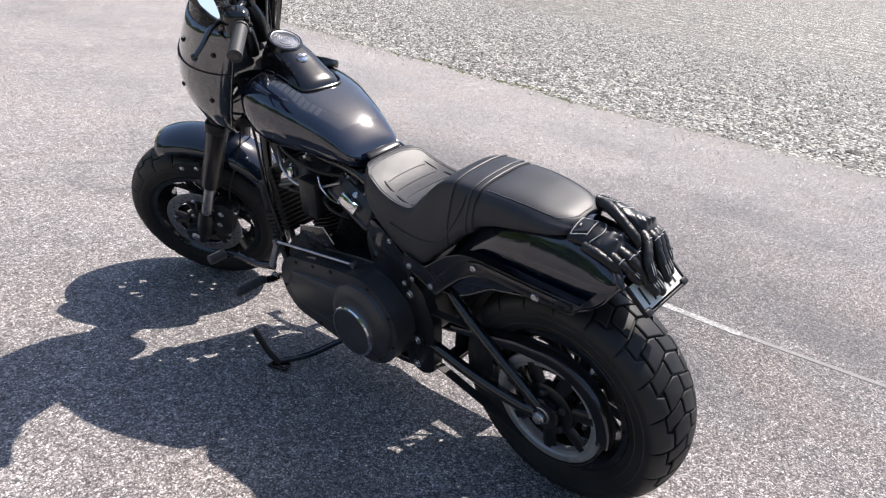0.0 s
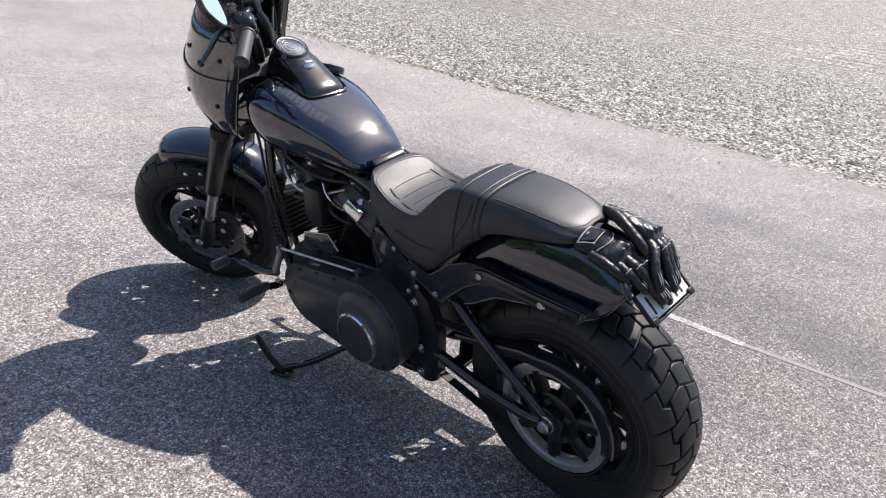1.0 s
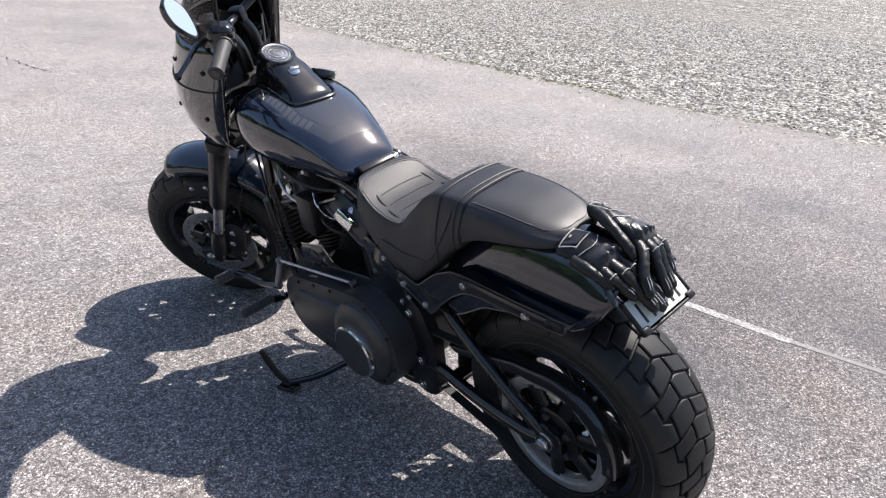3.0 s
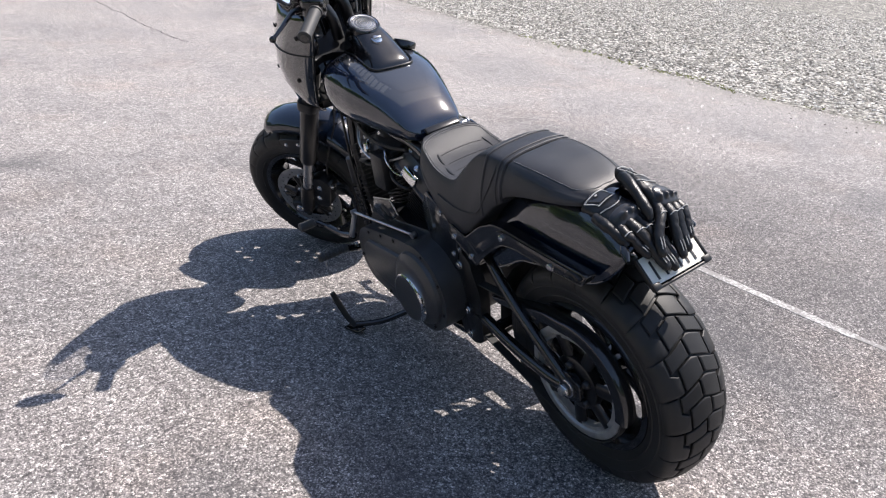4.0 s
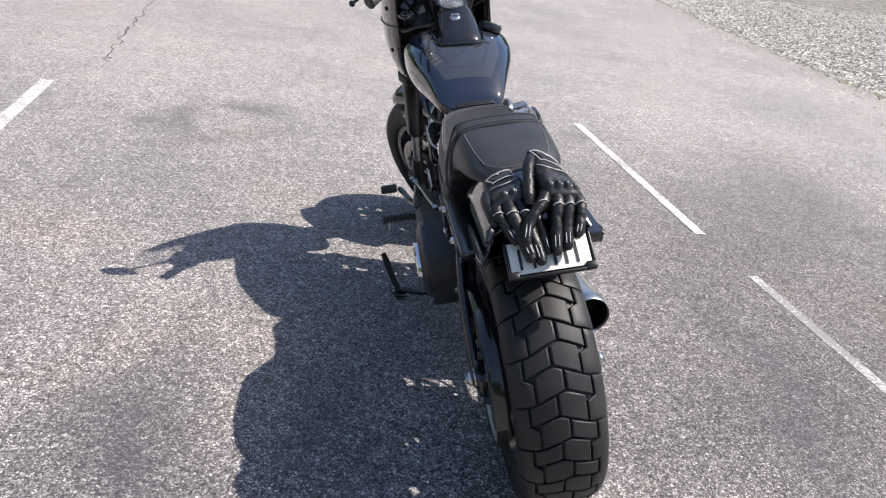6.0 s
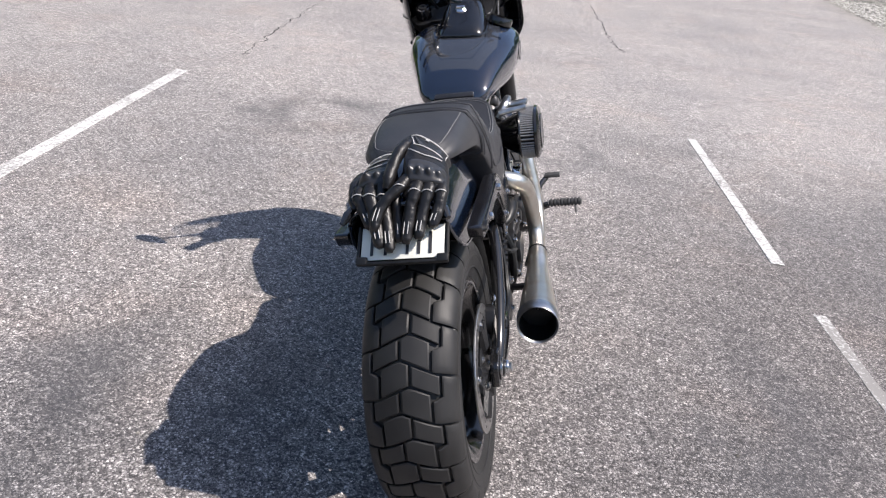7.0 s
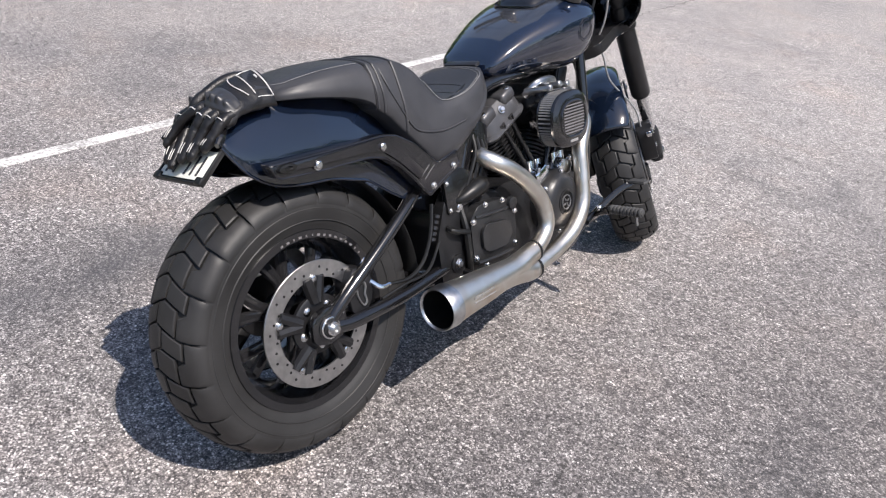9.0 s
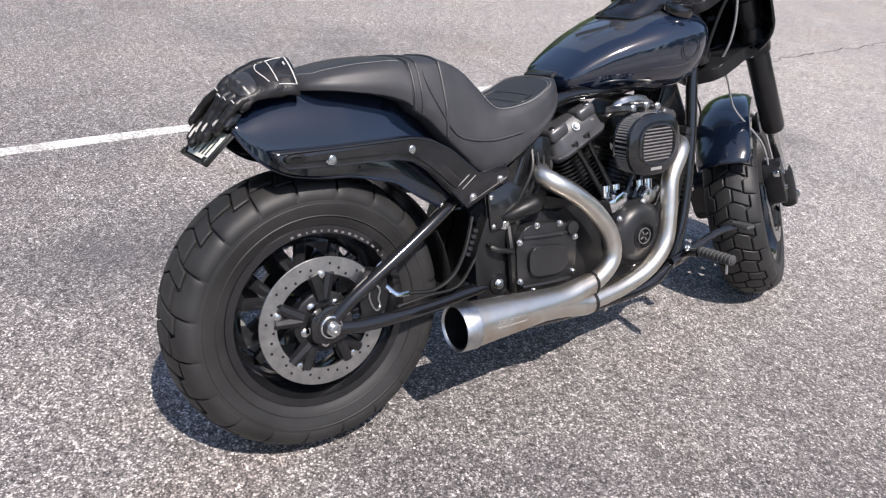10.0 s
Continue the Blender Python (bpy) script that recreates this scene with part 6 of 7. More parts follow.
    for s in (-1, 1):
        out = rounded([(-0.06, 0.24), (-0.05, 0.31), (0.06, 0.31), (0.05, 0.24)], 0.01, 2)
        own = slab([(FRONT.y - 0.06 + y, FRONT.z + z) for y, z in out], s * 0.091, s * 0.099, 0.002, 1)
        fb = part("fender_bracket", own, SATIN, ff)
        bolts("bracket_bolt", [((s * 0.099, FRONT.y - 0.06 + y, FRONT.z + 0.285), (s, 0, 0)) for y in (-0.03, 0.03)], 0.007, 0.005, ff)
    # handlebar
    for s in (-1, 1):
        bm = bmesh.new()
        tube(bm, [(s * 0.045, fork_line(1.05, -0.06), 1.05), (s * 0.045, fork_line(1.05, -0.068), 1.12), (s * 0.045, 1.272, 1.178)], 0.020, 14, 4)
        part("bar_riser", bm, SATIN, BIKE, "black handlebar riser", STEER)
        part("riser_clamp", box((s * 0.045, 1.272, 1.190), (0.036, 0.046, 0.046), 0.008), SATIN, BIKE, "black bar clamp", STEER)
    bm = bmesh.new()
    ends = [(-0.345, 1.136, 1.2255), (-0.285, 1.149, 1.233), (-0.215, 1.164, 1.240), (-0.155, 1.200, 1.232), (-0.095, 1.252, 1.200), (0, 1.274, 1.190)]
    ends = ends + [(-x, y, z) for x, y, z in reversed(ends[:-1])]
    tube(bm, ends, 0.0125, 14, 6)
    bar = part("handlebar", bm, SATIN, BIKE, "satin black handlebar", STEER)
    for s in (-1, 1):
        q = lambda t: Vector((s * 0.215, 1.164, 1.240)).lerp(Vector((s * 0.349, 1.135, 1.225)), t)
        bm = bmesh.new()
        tube(bm, [q(0.0), q(0.02), q(0.06), q(0.07), q(0.93), q(0.94), q(0.985), q(1.0)], (0.019, 0.0225, 0.0225, 0.0195, 0.0195, 0.0215, 0.0215, 0.017), 24, 1)
        part("grip", bm, GRIPRUBBER, bar, "ribbed grey rubber grip")
        part("grip_end", tube(bmesh.new(), [q(0.99), q(1.01), q(1.012)], (0.013, 0.013, 0.009), 18, 1), GLOSSBLACK, bar, "black bar end")
        for i in range(13):
            part("grip_rib", tube(bmesh.new(), [q(0.10 + 0.065 * i), q(0.115 + 0.065 * i), q(0.13 + 0.065 * i)], (0.0195, 0.0199, 0.0195), 20, 1, False), GRIPRUBBER, bar)
        sw = part("switch_box", box((s * 0.184, 1.190, 1.240), (0.068, 0.074, 0.082), 0.024, (10, 0, s * -22), seg=4), GLOSSBLACK, bar, "gloss black switch housing")
        for d, z in ((-0.012, 0.016), (0.012, 0.010), (0.0, -0.012)):
            part("switch_button", box((s * (0.186 + d), 1.151 - d * 0.3, 1.240 + z), (0.013, 0.010, 0.011), 0.002, (10, 0, s * -22)), PLASTIC, sw)
        part("lever_clamp", box((s * 0.158, 1.222, 1.246), (0.052, 0.060, 0.042), 0.012, (10, 0, s * -30)), GLOSSBLACK, bar, "gloss black lever clamp")
        part("fluid_reservoir", box((s * 0.150, 1.238, 1.272), (0.066, 0.046, 0.030), 0.008, (6, 0, s * -30)), GLOSSBLACK, bar, "gloss black lever reservoir")
        bm = bmesh.new()
        tube(bm, [(s * 0.165, 1.238, 1.240), (s * 0.215, 1.258, 1.240), (s * 0.285, 1.258, 1.231), (s * 0.336, 1.262, 1.223)], (0.010, 0.0105, 0.0085, 0.0075), 10, 5, True, (1.0, 0.7))
        bmesh.ops.create_uvsphere(bm, u_segments=12, v_segments=8, radius=0.011, matrix=Matrix.Translation((s * 0.340, 1.263, 1.2225)))
        part("lever", bm, GLOSSBLACK, bar, "gloss black lever")
        # mirror
        bm = bmesh.new()
        tube(bm, [(s * 0.175, 1.215, 1.262), (s * 0.205, 1.205, 1.296), (s * 0.255, 1.190, 1.325), (s * 0.305, 1.178, 1.352)], 0.006, 10, 5)
        stalk = part("mirror_stalk", bm, GLOSSBLACK, BIKE, "black mirror stalk", STEER)
        t = pose(s * 0.338, 1.165, 1.388, 74, 0, -s * 6)

        def oval_ring(z, k):
            pts = []
            for a in np.linspace(0, 2 * math.pi, 32, endpoint=False):
                c, d = math.cos(a), math.sin(a)
                w = 0.038 * (1 - 0.35 * max(0, -d))
                pts.append(t @ Vector((s * (0.003 * k * d + w * k * c), (0.066 if d < 0 else 0.056) * k * d, z)))
            return pts
        part("mirror_shell", loft([oval_ring(-0.022, 0.55), oval_ring(-0.016, 0.85), oval_ring(-0.002, 1.0), oval_ring(0.004, 0.99), oval_ring(0.004, 0.92)]), GLOSSBLACK, stalk, "gloss black mirror shell")
        part("mirror_glass", loft([oval_ring(0.0045, 0.915), oval_ring(0.0052, 0.90)]), MIRROR, stalk, "mirror glass")
    # cables, fixed between bar and frame
    for r, pts in ((0.0048, [STEER @ Vector((-0.16, 1.22, 1.23)), (-0.16, 1.20, 1.12), (-0.10, 1.29, 1.0), (-0.09, 1.25, 0.80), (-0.10, 1.22, 0.60), (-0.11, 1.15, 0.42)]),
                   (0.006, [STEER @ Vector((-0.13, 1.24, 1.23)), (-0.10, 1.24, 1.12), (-0.05, 1.32, 0.98), (-0.05, 1.27, 0.84)]),
                   (0.0048, [STEER @ Vector((0.14, 1.24, 1.23)), (0.12, 1.36, 1.11), (0.08, 1.32, 1.0), (0.06, 1.28, 0.86)]),
                   (0.0038, [STEER @ Vector((0.150, 1.262, 1.13)), STEER @ Vector((0.138, 1.290, 1.03)), STEER @ Vector((0.118, 1.315, 0.945)), STEER @ Vector((0.090, 1.333, 0.880)), STEER @ Vector((0.055, 1.345, 0.832))])):
        part("control_cable", tube(bmesh.new(), pts, r, 8, 6), WIRE if r < 0.004 else PLASTIC, BIKE, "clear-sleeved cable" if r < 0.004 else "black control cable")
    sl = part("cable_sleeve", tube(bmesh.new(), [(-0.085, 1.235, 0.50), (-0.09, 1.24, 0.60)], 0.021, 14, 1), FORKGREY, BIKE, "grey corrugated cable sleeve")
    each("sleeve_ring", rod(bmesh.new(), (0, 0, 0), (0, -0.002, -0.010), 0.019, 12), FORKGREY, sl, [Matrix.Translation((-0.088, 1.228 - 0.003 * i, 0.485 - 0.0155 * i)) for i in range(10)])


front_end()


def nose_fairing():
    """A club-style nose: open at the back, with a smoked screen above."""
    # height at the back, y at the back, half-width, depth, rise towards the nose
    rows = ((0.832, 1.352, 0.160, 0.040, 0.020), (0.852, 1.342, 0.188, 0.112, 0.030), (0.888, 1.328, 0.212, 0.175, 0.034), (0.943, 1.308, 0.217, 0.226, 0.034), (1.008, 1.282, 0.218, 0.250, 0.030), (1.078, 1.252, 0.217, 0.255, 0.025), (1.138, 1.226, 0.214, 0.244, 0.026), (1.183, 1.207, 0.209, 0.230, 0.030), (1.215, 1.195, 0.204, 0.219, 0.030))

    def ring(z, y, hw, d, up=-0.02, n=26):
        return [(-hw * math.cos(a), y + d * math.sin(a) ** 0.85, z + up * math.sin(a)) for a in np.linspace(0, math.pi, n)]
    ob = part("nose_fairing", loft([ring(*r) for r in rows], False, False), PIANO, BIKE, "gloss black nose fairing around the headlamp", STEER, 1.2)
    thick(ob, 0.004)
    part("fairing_seam", tube(bmesh.new(), ring(1.082, 1.2503, 0.2178, 0.2560, 0.025, 22), 0.0022, 6, 2), PLASTIC, ob)
    part("fairing_edge", tube(bmesh.new(), [(-hw, y, z) for z, y, hw, d, u in rows], 0.004, 6, 3), GLOSSBLACK, ob)
    part("fairing_edge", tube(bmesh.new(), [(hw, y, z) for z, y, hw, d, u in rows], 0.004, 6, 3), GLOSSBLACK, ob)
    spots = []
    for z, y, hw, d in ((1.140, 1.226, 0.2145, 0.244), (0.985, 1.292, 0.2185, 0.243)):
        pts = ring(z, y, hw, d, 0.028, 15)
        for i in (1, 4, 10, 13):
            q = Vector(pts[i])
            spots.append((q, Vector((q.x, (q.y - y) * 0.7, 0)).normalized()))
    bolts("fairing_stud", spots, 0.006, 0.004, ob, PLASTIC, "small black fairing stud")
    # smoked screen
    rows2 = ((1.205, 1.198, 0.2030, 0.219, 0.029), (1.25, 1.184, 0.197, 0.206, 0.022), (1.30, 1.170, 0.186, 0.188, 0.010), (1.36, 1.158, 0.164, 0.160, 0.0), (1.42, 1.148, 0.132, 0.124, -0.01), (1.47, 1.144, 0.090, 0.082, -0.015), (1.500, 1.146, 0.040, 0.038, -0.015))
    part("windscreen", loft([ring(*r) for r in rows2], False, False), SCREEN, ob, "smoked clear windscreen", None, 1.2)
    sides = [(-hw, y, z) for z, y, hw, d, u in rows2] + [(hw, y, z) for z, y, hw, d, u in reversed(rows2)]
    part("screen_edge", tube(bmesh.new(), sides, 0.0022, 8, 3), FORKGREY, ob, "rounded edge of the windscreen")
    # headlamp inside
    bm = lathe([(1.45, 0.05), (1.47, 0.072), (1.505, 0.078), (1.515, 0.076)], (0, 0, 1.03), 36, axis="y")
    part("headlamp", bm, GLOSSBLACK, BIKE, "round black headlamp", STEER)
    for s in (-1, 1):
        bm = bmesh.new()
        tube(bm, [(s * 0.145, fork_line(0.97), 0.97), (s * 0.18, 1.35, 0.985), (s * 0.214, 1.300, 1.0)], 0.009, 8, 4)
        rod(bm, (s * 0.145, fork_line(0.93), 0.93), (s * 0.145, fork_line(0.99), 0.99), 0.036, 18)
        part("fairing_clamp", bm, SATIN, ob, "black fairing clamp")


nose_fairing()

# ---- motorcycle: tail ----
def tail():
    # plate holder hangs off the fender's end
    base = pose(0.015, -0.175, 0.757, 42, 0, 0)
    bm = bmesh.new()
    box((0, -0.018, 0), (0.184, 0.084, 0.006), 0.004, bm=bm)
    for s in (-1, 1):
        box((s * 0.089, -0.018, 0.005), (0.007, 0.084, 0.010), 0.003, bm=bm)
    box((0, -0.057, 0.005), (0.184, 0.007, 0.012), 0.003, bm=bm)
    for s in (-1, 1):
        box((s * 0.081, -0.052, 0.008), (0.024, 0.018, 0.010), 0.004, bm=bm)
    holder = part("plate_holder", bm, PLASTIC, BIKE, "black plate frame", base)
    plate = part("licence_plate", box((0, -0.015, 0.0055), (0.168, 0.070, 0.003), 0.001), PLATE, holder, "white licence plate with dark bars")
    each("plate_bar", box((0, -0.018, 0.0078), (0.006, 0.046, 0.0014), 0), PLATEINK, plate, [Matrix.Translation((x, 0, 0)) for x in (-0.062, -0.034, 0.010, 0.033, 0.056)], "plain dark bar")
    bm = bmesh.new()
    tube(bm, [(0, -0.10, 0.79), (0, -0.16, 0.75), (0.012, -0.19, 0.735)], 0.02, 12, 4, True, (2.2, 0.4))
    part("plate_bracket", bm, SATIN, BIKE, "black bracket behind the plate")
    # small tail lamp pods on the fender ends
    for s in (-1, 1):
        bm = bmesh.new()
        tube(bm, [(s * 0.085, -0.135, 0.815), (s * 0.098, -0.155, 0.802), (s * 0.108, -0.172, 0.79)], (0.006, 0.011, 0.006), 10, 4)
        part("tail_pod", bm, GLOSSBLACK, BIKE, "small dark tail lamp pod")


tail()


# ---- gloves ----


# the line that lies over the fender's end and down the plate: y, z of the machine
DRAPE = [(0.045, 0.866), (0.0, 0.868), (-0.05, 0.862), (-0.095, 0.845), (-0.130, 0.812), (-0.170, 0.777), (-0.205, 0.745), (-0.240, 0.713)]
DRAPE_LINE = spline([(0.0, y, z) for y, z in DRAPE], 10)
DRAPE_LENGTH = [0.0]
for a, b in zip(DRAPE_LINE, DRAPE_LINE[1:]):
    DRAPE_LENGTH.append(DRAPE_LENGTH[-1] + (b - a).length)


def draped(x, s, h):
    """A point over the tail: x across, s along the fall from the pillion pad, h off the surface."""
    s = s + 0.045
    y, z = (float(np.interp(s, DRAPE_LENGTH, [q[k] for q in DRAPE_LINE])) for k in (1, 2))
    y2, z2 = (float(np.interp(s + 0.01, DRAPE_LENGTH, [q[k] for q in DRAPE_LINE])) for k in (1, 2))
    n = Vector((0, -(z2 - z), y2 - y)).normalized() * -1
    fall = max(0.0, 1 - max(0.0, s - 0.10) / 0.10)
    return Vector((x, y, z - 2.6 * fall * (x - 0.01) ** 2)) + n * h


def glove(label, palm, fingers, thumb, domes, window, peaks):
    """A leather riding glove that lies palm down: cuff on the fender, fingers that fall over the tail's end.

    palm: rows of s, centre x, half-width, underside, top, tilt; fingers: rows of (x, s, h) and a radius."""
    g = thing("riding_glove", label, "glove", LEANED, "gloves on the tail")
    n3 = lambda *v: noise.noise(Vector(v))
    at = lambda s, c: smooth_table(palm, s, c)

    def top(s, u, lift=0.0):
        cx, hw, h0, h1, tilt = (at(s, c) for c in (1, 2, 3, 4, 5))
        return draped(cx + u * hw, s, (h0 + h1) / 2 + (h1 - h0) / 2 * max(0.0, 1 - abs(u) ** 2.4) ** 0.45 - tilt * u * hw + lift)

    # back of the hand, creased where it folds
    rings = []
    for s in np.linspace(palm[1][0], palm[-1][0], 26):
        cx, hw, h0, h1, tilt = (at(s, c) for c in (1, 2, 3, 4, 5))
        ring = []
        for a in np.linspace(0, 2 * math.pi, 36, endpoint=False):
            x = hw * math.cos(a)
            h = (h0 + h1) / 2 + (h1 - h0) / 2 * math.copysign(abs(math.sin(a)) ** 0.72, math.sin(a)) - tilt * x
            fold = n3(s * 55, a * 1.6, cx * 40) * 0.0045 + n3(s * 150, a * 3.0, cx * 90) * 0.0016
            ring.append(draped(cx + x * (1 + 0.05 * n3(s * 40, a, 3)), s, h + fold))
        rings.append(ring)
    part("glove_back", loft(rings), GLOVE, g, "creased black leather", angle=1.2)
    # cuff: a stiff flared sleeve, open at the wrist
    rings = []
    for s, k, dh in ((palm[1][0] + 0.006, 1.0, 0.0), (palm[0][0] + 0.012, 1.05, 0.002), (palm[0][0], 1.10, 0.003), (palm[0][0] - 0.002, 1.06, -0.002), (palm[0][0] + 0.001, 0.95, -0.006), (palm[0][0] + 0.018, 0.90, -0.008)):
        q = max(s, palm[0][0])
        cx, hw, h0, h1, tilt = (at(q, c) for c in (1, 2, 3, 4, 5))
        ring = []
        for a in np.linspace(0, 2 * math.pi, 36, endpoint=False):
            x = hw * k * math.cos(a)
            hh = max(0.004, (h1 - h0) / 2 + dh)
            ring.append(draped(cx + x, s + 0.004 * math.sin(2 * a + 1), (h0 + h1) / 2 + hh * math.copysign(abs(math.sin(a)) ** 0.72, math.sin(a)) - tilt * x))
        rings.append(ring)
    part("cuff", loft(rings), GLOVE, g, "stiff black leather cuff", angle=1.0)
    # wrist panel edged with piping
    s0, s1 = palm[0][0] + 0.003, palm[0][0] + 0.038
    a, b = window
    pipe = lambda pts, r=0.0013: part("back_piping", tube(bmesh.new(), pts, r, 6, 3), PIPING, g, "off-white piping")
    pipe([top(s0, u, 0.0035) for u in np.linspace(a, b, 7)], 0.0017)
    pipe([top(s1, u, 0.0022) for u in np.linspace(a + 0.25, b - 0.05, 6)])
    pipe([top(s0 + (s1 - s0) * k, b - 0.05 * k, 0.003) for k in np.linspace(0, 1, 4)])
    pipe([top(s0 + (s1 - s0) * k, a + 0.30 * k, 0.003) for k in np.linspace(0, 1, 4)])
    part("wrist_panel", loft([[top(s0 + 0.004 + (s1 - s0 - 0.008) * k, u, 0.0022 + d) for k, u, d in ((0, a + 0.22, d), (0, b - 0.25, d), (1, b - 0.28, d), (1, a + 0.50, d))] for d in (0.0, 0.0016)]), GUARD, g, "smooth black wrist panel")
    mid = (a + b) / 2
    pipe([top(s0 + 0.009, mid - 0.12, 0.0045), top(s0 + 0.009, mid + 0.06, 0.0045)], 0.0022)
    # seam that runs from the cuff round the back of the hand
    ks = palm[0][0] + 0.052
    pipe([top(ks + 0.012 * math.sin(3 * k), -0.85 + 1.6 * k, 0.0020) for k in np.linspace(0, 1, 9)])
    # moulded knuckle guard: a shield with a row of domes
    u0, u1, gs, gl = domes[1], domes[2], domes[0], 0.020
    rows = []
    for i in range(25):
        row = []
        for j in range(13):
            f, k = i / 24, j / 12 * 2 - 1
            u, sq = u0 + (u1 - u0) * f, gs + gl * k * (1 - 0.25 * abs(2 * f - 1) ** 3)
            rim = max(abs(2 * f - 1), abs(k))
            lift = 0.0045 * (1 - max(0.0, rim - 0.8) * 4.5)
            lift += sum(h * math.exp(-(((f - c) / w) ** 2 + (k / 0.62) ** 2) / 0.16) for c, h, w in peaks)
            row.append(top(sq, u, lift))
        rows.append(row)
    part("knuckle_guard", loft(rows, False, False), GUARD, g, "moulded knuckle guard with round domes", angle=1.2)
    # fingers, each bent its own way, with piping along the top
    for path, r in fingers:
        pts = [draped(*q) for q in path]
        bm = bmesh.new()
        rad = [r * k for k in (1.05, 1.10, 0.94, 1.06, 0.92, 0.98, 0.90)][:len(pts) - 1] + [r * 0.50]
        tube(bm, pts, rad, 18, 8, True, (1.0, 0.86))
        for v in bm.verts:
            v.co += Vector((n3(*(v.co * 120)), n3(*(v.co * 120 + Vector((9, 0, 0)))), n3(*(v.co * 120 + Vector((0, 9, 0)))))) * 0.0016
        part("finger", bm, GLOVE, g, "padded black leather finger", angle=1.2)
        up = lambda k, d=0.0: draped(path[k][0] + d, path[k][1], path[k][2] + r * 0.93)
        n = len(path)
        for d in (-r * 0.32, r * 0.32) if r > 0.0118 else (0.0,):
            q0, q1 = up(n - 3, d), up(n - 2, d)
            part("finger_piping", tube(bmesh.new(), [q0.lerp(q1, 0.05), q0.lerp(q1, 0.5) + (q1 - q0).cross(Vector((1, 0, 0))).normalized() * 0.0006, q0.lerp(q1, 0.85)], (0.0007, 0.0012, 0.0008), 6, 3), PIPING, g, "off-white finger piping")
        c = path[1]
        part("knuckle_piping", tube(bmesh.new(), [draped(c[0] + r * k, c[1] + 0.004 * k * k, c[2] + r * (1.12 - 0.55 * k * k)) for k in (-0.9, -0.5, 0, 0.5, 0.9)], 0.0012, 6, 3), PIPING, g, "off-white knuckle piping")
    bm = bmesh.new()
    tube(bm, [draped(*q) for q in thumb], (0.0125, 0.0135, 0.0120, 0.0125, 0.0075), 16, 8)
    for v in bm.verts:
        v.co += Vector((n3(*(v.co * 90)), n3(*(v.co * 90 + Vector((9, 0, 0)))), n3(*(v.co * 90 + Vector((0, 9, 0)))))) * 0.0018
    part("thumb", bm, GLOVE, g, "black leather thumb", angle=1.2)
    return g


glove("black leather glove crumpled under its pair on the tail",
      [(0.004, -0.052, 0.032, -0.006, 0.014, 0.0), (0.030, -0.050, 0.034, -0.006, 0.018, 0.0), (0.065, -0.046, 0.040, -0.006, 0.024, 0.0), (0.100, -0.042, 0.044, -0.005, 0.027, 0.0), (0.128, -0.040, 0.044, -0.004, 0.022, 0.0), (0.145, -0.040, 0.040, -0.002, 0.012, 0.0)],
      [([(-0.074, 0.110, 0.016), (-0.076, 0.134, 0.022), (-0.068, 0.156, 0.020), (-0.058, 0.178, 0.014), (-0.050, 0.198, 0.012), (-0.047, 0.206, 0.010)], 0.0125),
       ([(-0.052, 0.112, 0.020), (-0.048, 0.143, 0.028), (-0.040, 0.176, 0.024), (-0.032, 0.210, 0.017), (-0.026, 0.240, 0.014), (-0.024, 0.250, 0.012)], 0.0140),
       ([(-0.028, 0.112, 0.020), (-0.022, 0.145, 0.027), (-0.016, 0.181, 0.021), (-0.010, 0.218, 0.015), (-0.006, 0.250, 0.012), (-0.005, 0.259, 0.011)], 0.0122),
       ([(-0.008, 0.110, 0.018), (0.000, 0.140, 0.022), (0.006, 0.171, 0.017), (0.010, 0.203, 0.013), (0.012, 0.230, 0.012), (0.012, 0.239, 0.011)], 0.0108)],
      [(-0.084, 0.050, 0.006), (-0.090, 0.080, 0.010), (-0.090, 0.110, 0.012), (-0.086, 0.140, 0.012), (-0.083, 0.162, 0.010)], (0.096, -0.900, 0.700), (-0.85, 0.85), ((0.30, 0.015, 0.36), (0.64, 0.011, 0.24), (0.86, 0.008, 0.20)))
glove("black leather glove with knuckle guard draped over the tail",
      [(0.006, 0.056, 0.038, 0.000, 0.040, 0.46), (0.036, 0.058, 0.038, 0.002, 0.042, 0.40), (0.070, 0.060, 0.042, 0.002, 0.044, 0.26), (0.104, 0.062, 0.045, 0.004, 0.043, 0.16), (0.130, 0.062, 0.045, 0.004, 0.036, 0.10), (0.146, 0.060, 0.041, 0.006, 0.024, 0.06)],
      [([(0.028, 0.110, 0.034), (0.016, 0.132, 0.044), (-0.004, 0.157, 0.046), (-0.022, 0.181, 0.040), (-0.032, 0.211, 0.034), (-0.034, 0.221, 0.030)], 0.0120),
       ([(0.050, 0.116, 0.032), (0.046, 0.145, 0.040), (0.038, 0.174, 0.034), (0.032, 0.206, 0.024), (0.028, 0.235, 0.018), (0.027, 0.245, 0.015)], 0.0126),
       ([(0.072, 0.116, 0.028), (0.070, 0.145, 0.034), (0.062, 0.174, 0.028), (0.056, 0.203, 0.020), (0.052, 0.228, 0.016), (0.051, 0.236, 0.013)], 0.0122),
       ([(0.094, 0.112, 0.020), (0.096, 0.140, 0.026), (0.092, 0.167, 0.022), (0.085, 0.189, 0.017), (0.078, 0.206, 0.014), (0.075, 0.213, 0.012)], 0.0120)],
      [(0.022, 0.024, 0.040), (0.010, 0.050, 0.042), (0.000, 0.082, 0.040), (-0.008, 0.112, 0.040), (-0.012, 0.132, 0.038)], (0.102, -0.780, 0.920), (-0.90, 0.95), ((0.12, 0.011, 0.21), (0.37, 0.013, 0.22), (0.62, 0.013, 0.22), (0.87, 0.011, 0.21)))

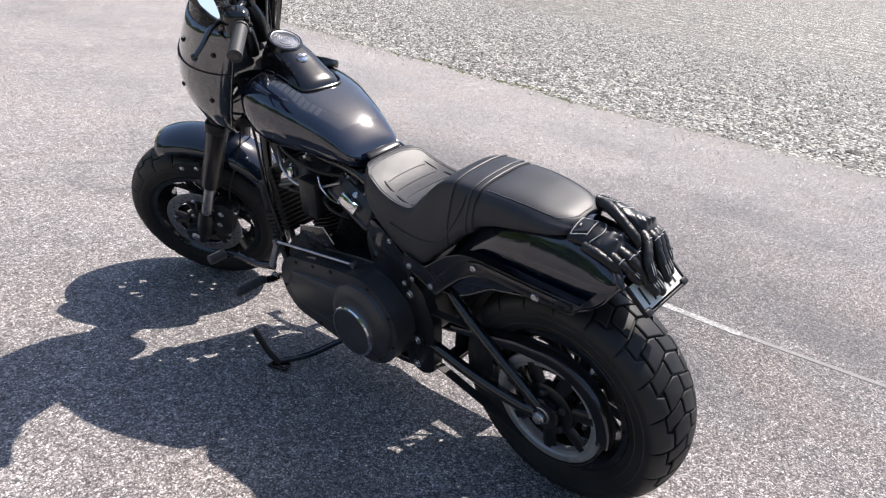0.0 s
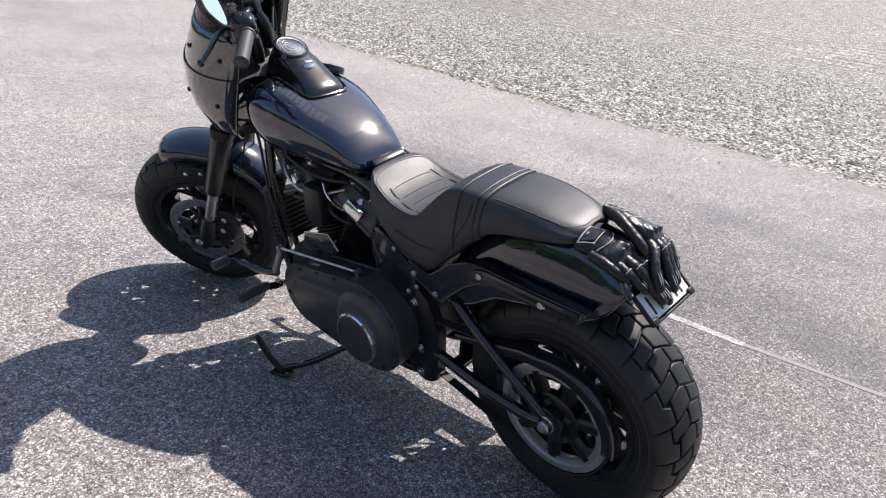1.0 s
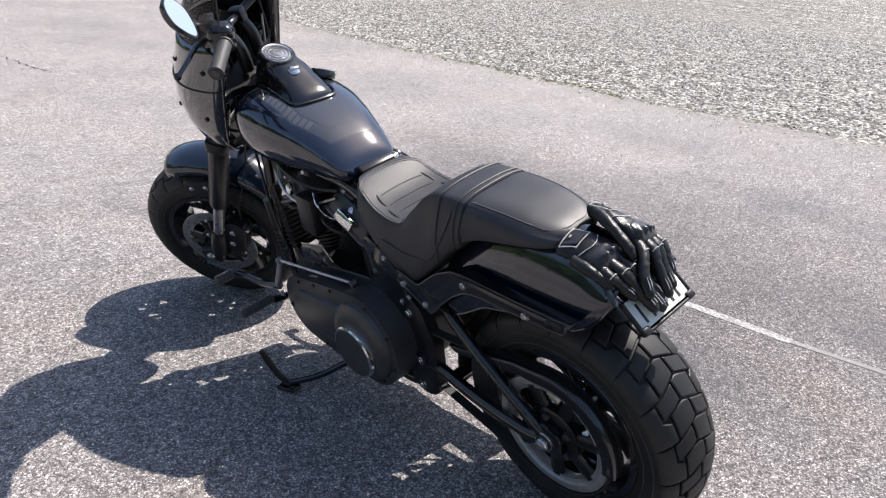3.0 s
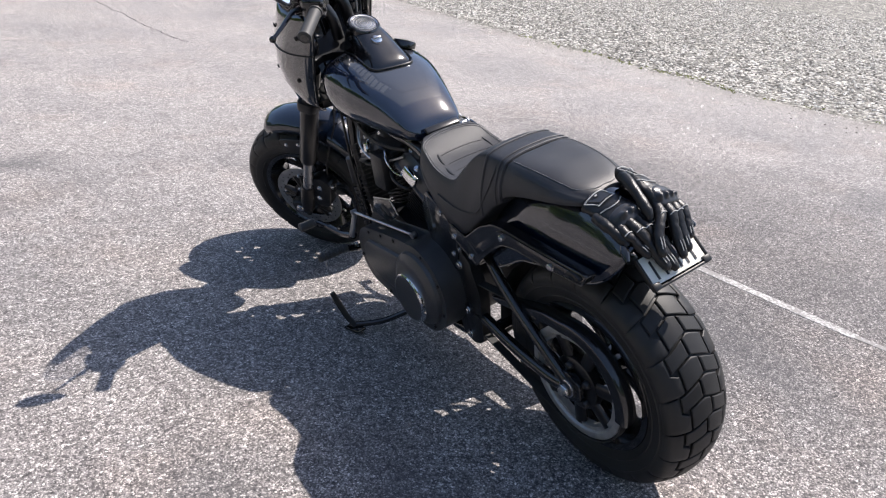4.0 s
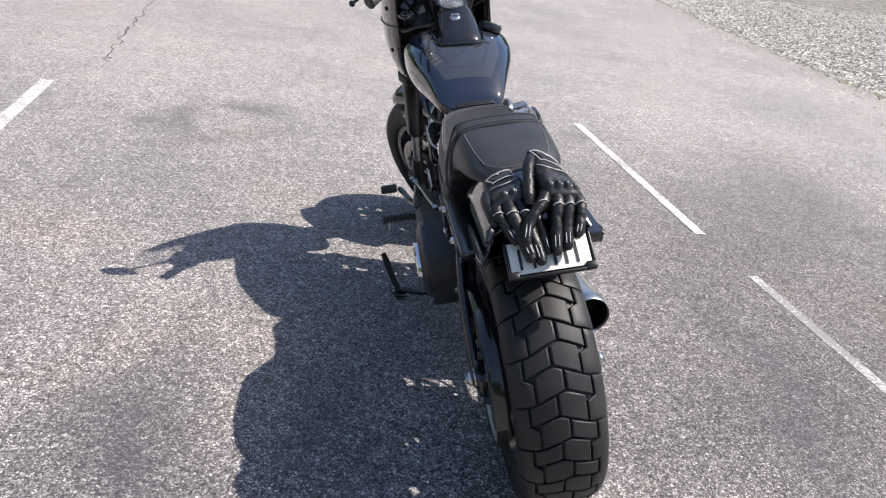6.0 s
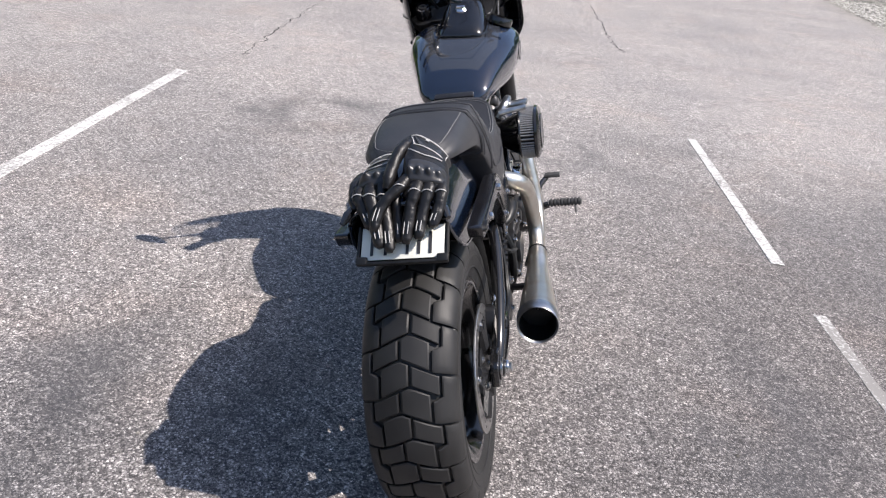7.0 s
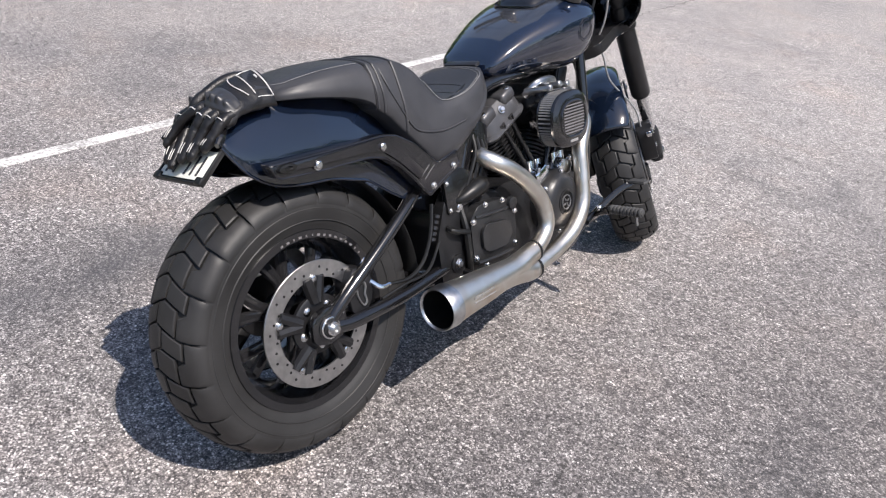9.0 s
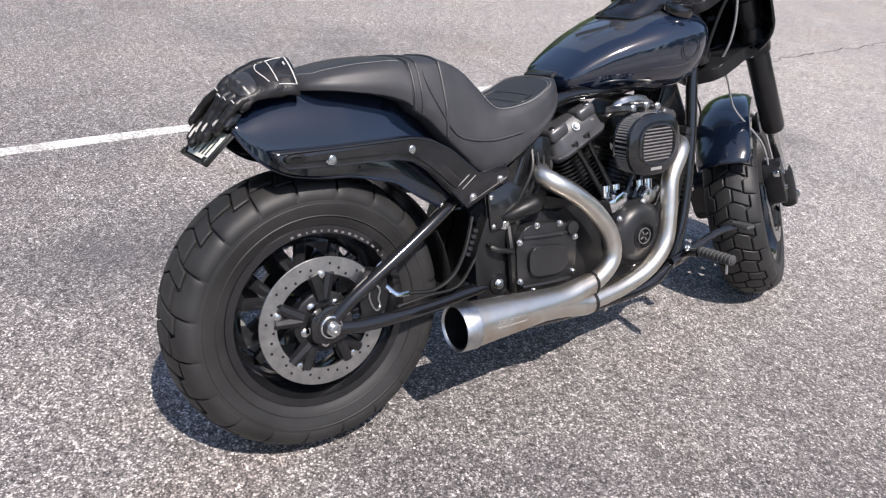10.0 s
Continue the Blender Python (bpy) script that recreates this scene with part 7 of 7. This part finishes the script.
# ---- trees round the lot ----
def tree(x, y, h, seed):
    rnd = random.Random(seed)
    t = thing("tree", "leafy green broadleaf tree beyond the parking lot", "tree", pose(x, y, 0, 0, 0, rnd.uniform(0, 360)), "trees round the lot")
    bm = bmesh.new()
    tube(bm, [(0, 0, -0.1), (0.1, 0.05, h * 0.25), (0.05, 0.15, h * 0.55), (0.1, 0.1, h * 0.85)], (h * 0.030, h * 0.024, h * 0.016, h * 0.006), 9, 4)
    for i in range(6):
        a, z = i * 1.05 + rnd.random(), h * rnd.uniform(0.3, 0.6)
        tube(bm, [(0.08, 0.08, z), (math.cos(a) * h * 0.12, math.sin(a) * h * 0.12, z + h * 0.1), (math.cos(a) * h * 0.24, math.sin(a) * h * 0.24, z + h * 0.22)], (h * 0.010, h * 0.007, h * 0.003), 6, 3)
    part("trunk", bm, BARK, t, "brown trunk and limbs")
    v, f = [], []
    centres = [(rnd.gauss(0, h * 0.15), rnd.gauss(0, h * 0.15), h * rnd.uniform(0.16, 0.95), h * rnd.uniform(0.08, 0.16)) for _ in range(34)]
    for cx, cy, cz, r in centres:
        for _ in range(85):
            a, b = rnd.uniform(0, 6.28), rnd.uniform(-1, 1)
            q = math.sqrt(1 - b * b)
            k = r * rnd.uniform(0.6, 1.1)
            p = Vector((cx + k * q * math.cos(a), cy + k * q * math.sin(a), cz + k * b))
            l = rnd.uniform(0.16, 0.36)
            u = Vector((rnd.gauss(0, 1), rnd.gauss(0, 1), rnd.gauss(0, 0.6))).normalized()
            w = u.cross(Vector((rnd.gauss(0, 1), rnd.gauss(0, 1), rnd.gauss(0, 1)))).normalized()
            i = len(v)
            v += [p - u * l, p + w * l * 0.5, p + u * l, p - w * l * 0.5]
            f.append((i, i + 1, i + 2, i + 3))
    me = bpy.data.meshes.new("crown")
    me.from_pydata([tuple(p) for p in v], [], f)
    me.materials.append(LEAF)
    c = new("crown", me)
    c.parent = t
    return t


TREES = [tree(-22, -3, 7.5, 1), tree(-24, 9, 9.0, 2), tree(-19, 17, 8.5, 3)]
rnd = random.Random(4)
for k in range(22):
    a = radians(96 + k * 9.5)
    d = rnd.uniform(22, 28)
    copy_thing(TREES[k % 3], pose(d * math.cos(a), 2 + d * math.sin(a), 0, 0, 0, rnd.uniform(0, 360)))
for k in range(8):
    a = radians(32 + k * 8)
    d = rnd.uniform(46, 52)
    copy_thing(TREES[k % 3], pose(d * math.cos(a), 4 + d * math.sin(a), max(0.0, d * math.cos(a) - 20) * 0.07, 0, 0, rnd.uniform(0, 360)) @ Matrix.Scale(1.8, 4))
for k in range(17):
    a = radians(-78 + k * 6.4)
    d = rnd.uniform(68, 76)
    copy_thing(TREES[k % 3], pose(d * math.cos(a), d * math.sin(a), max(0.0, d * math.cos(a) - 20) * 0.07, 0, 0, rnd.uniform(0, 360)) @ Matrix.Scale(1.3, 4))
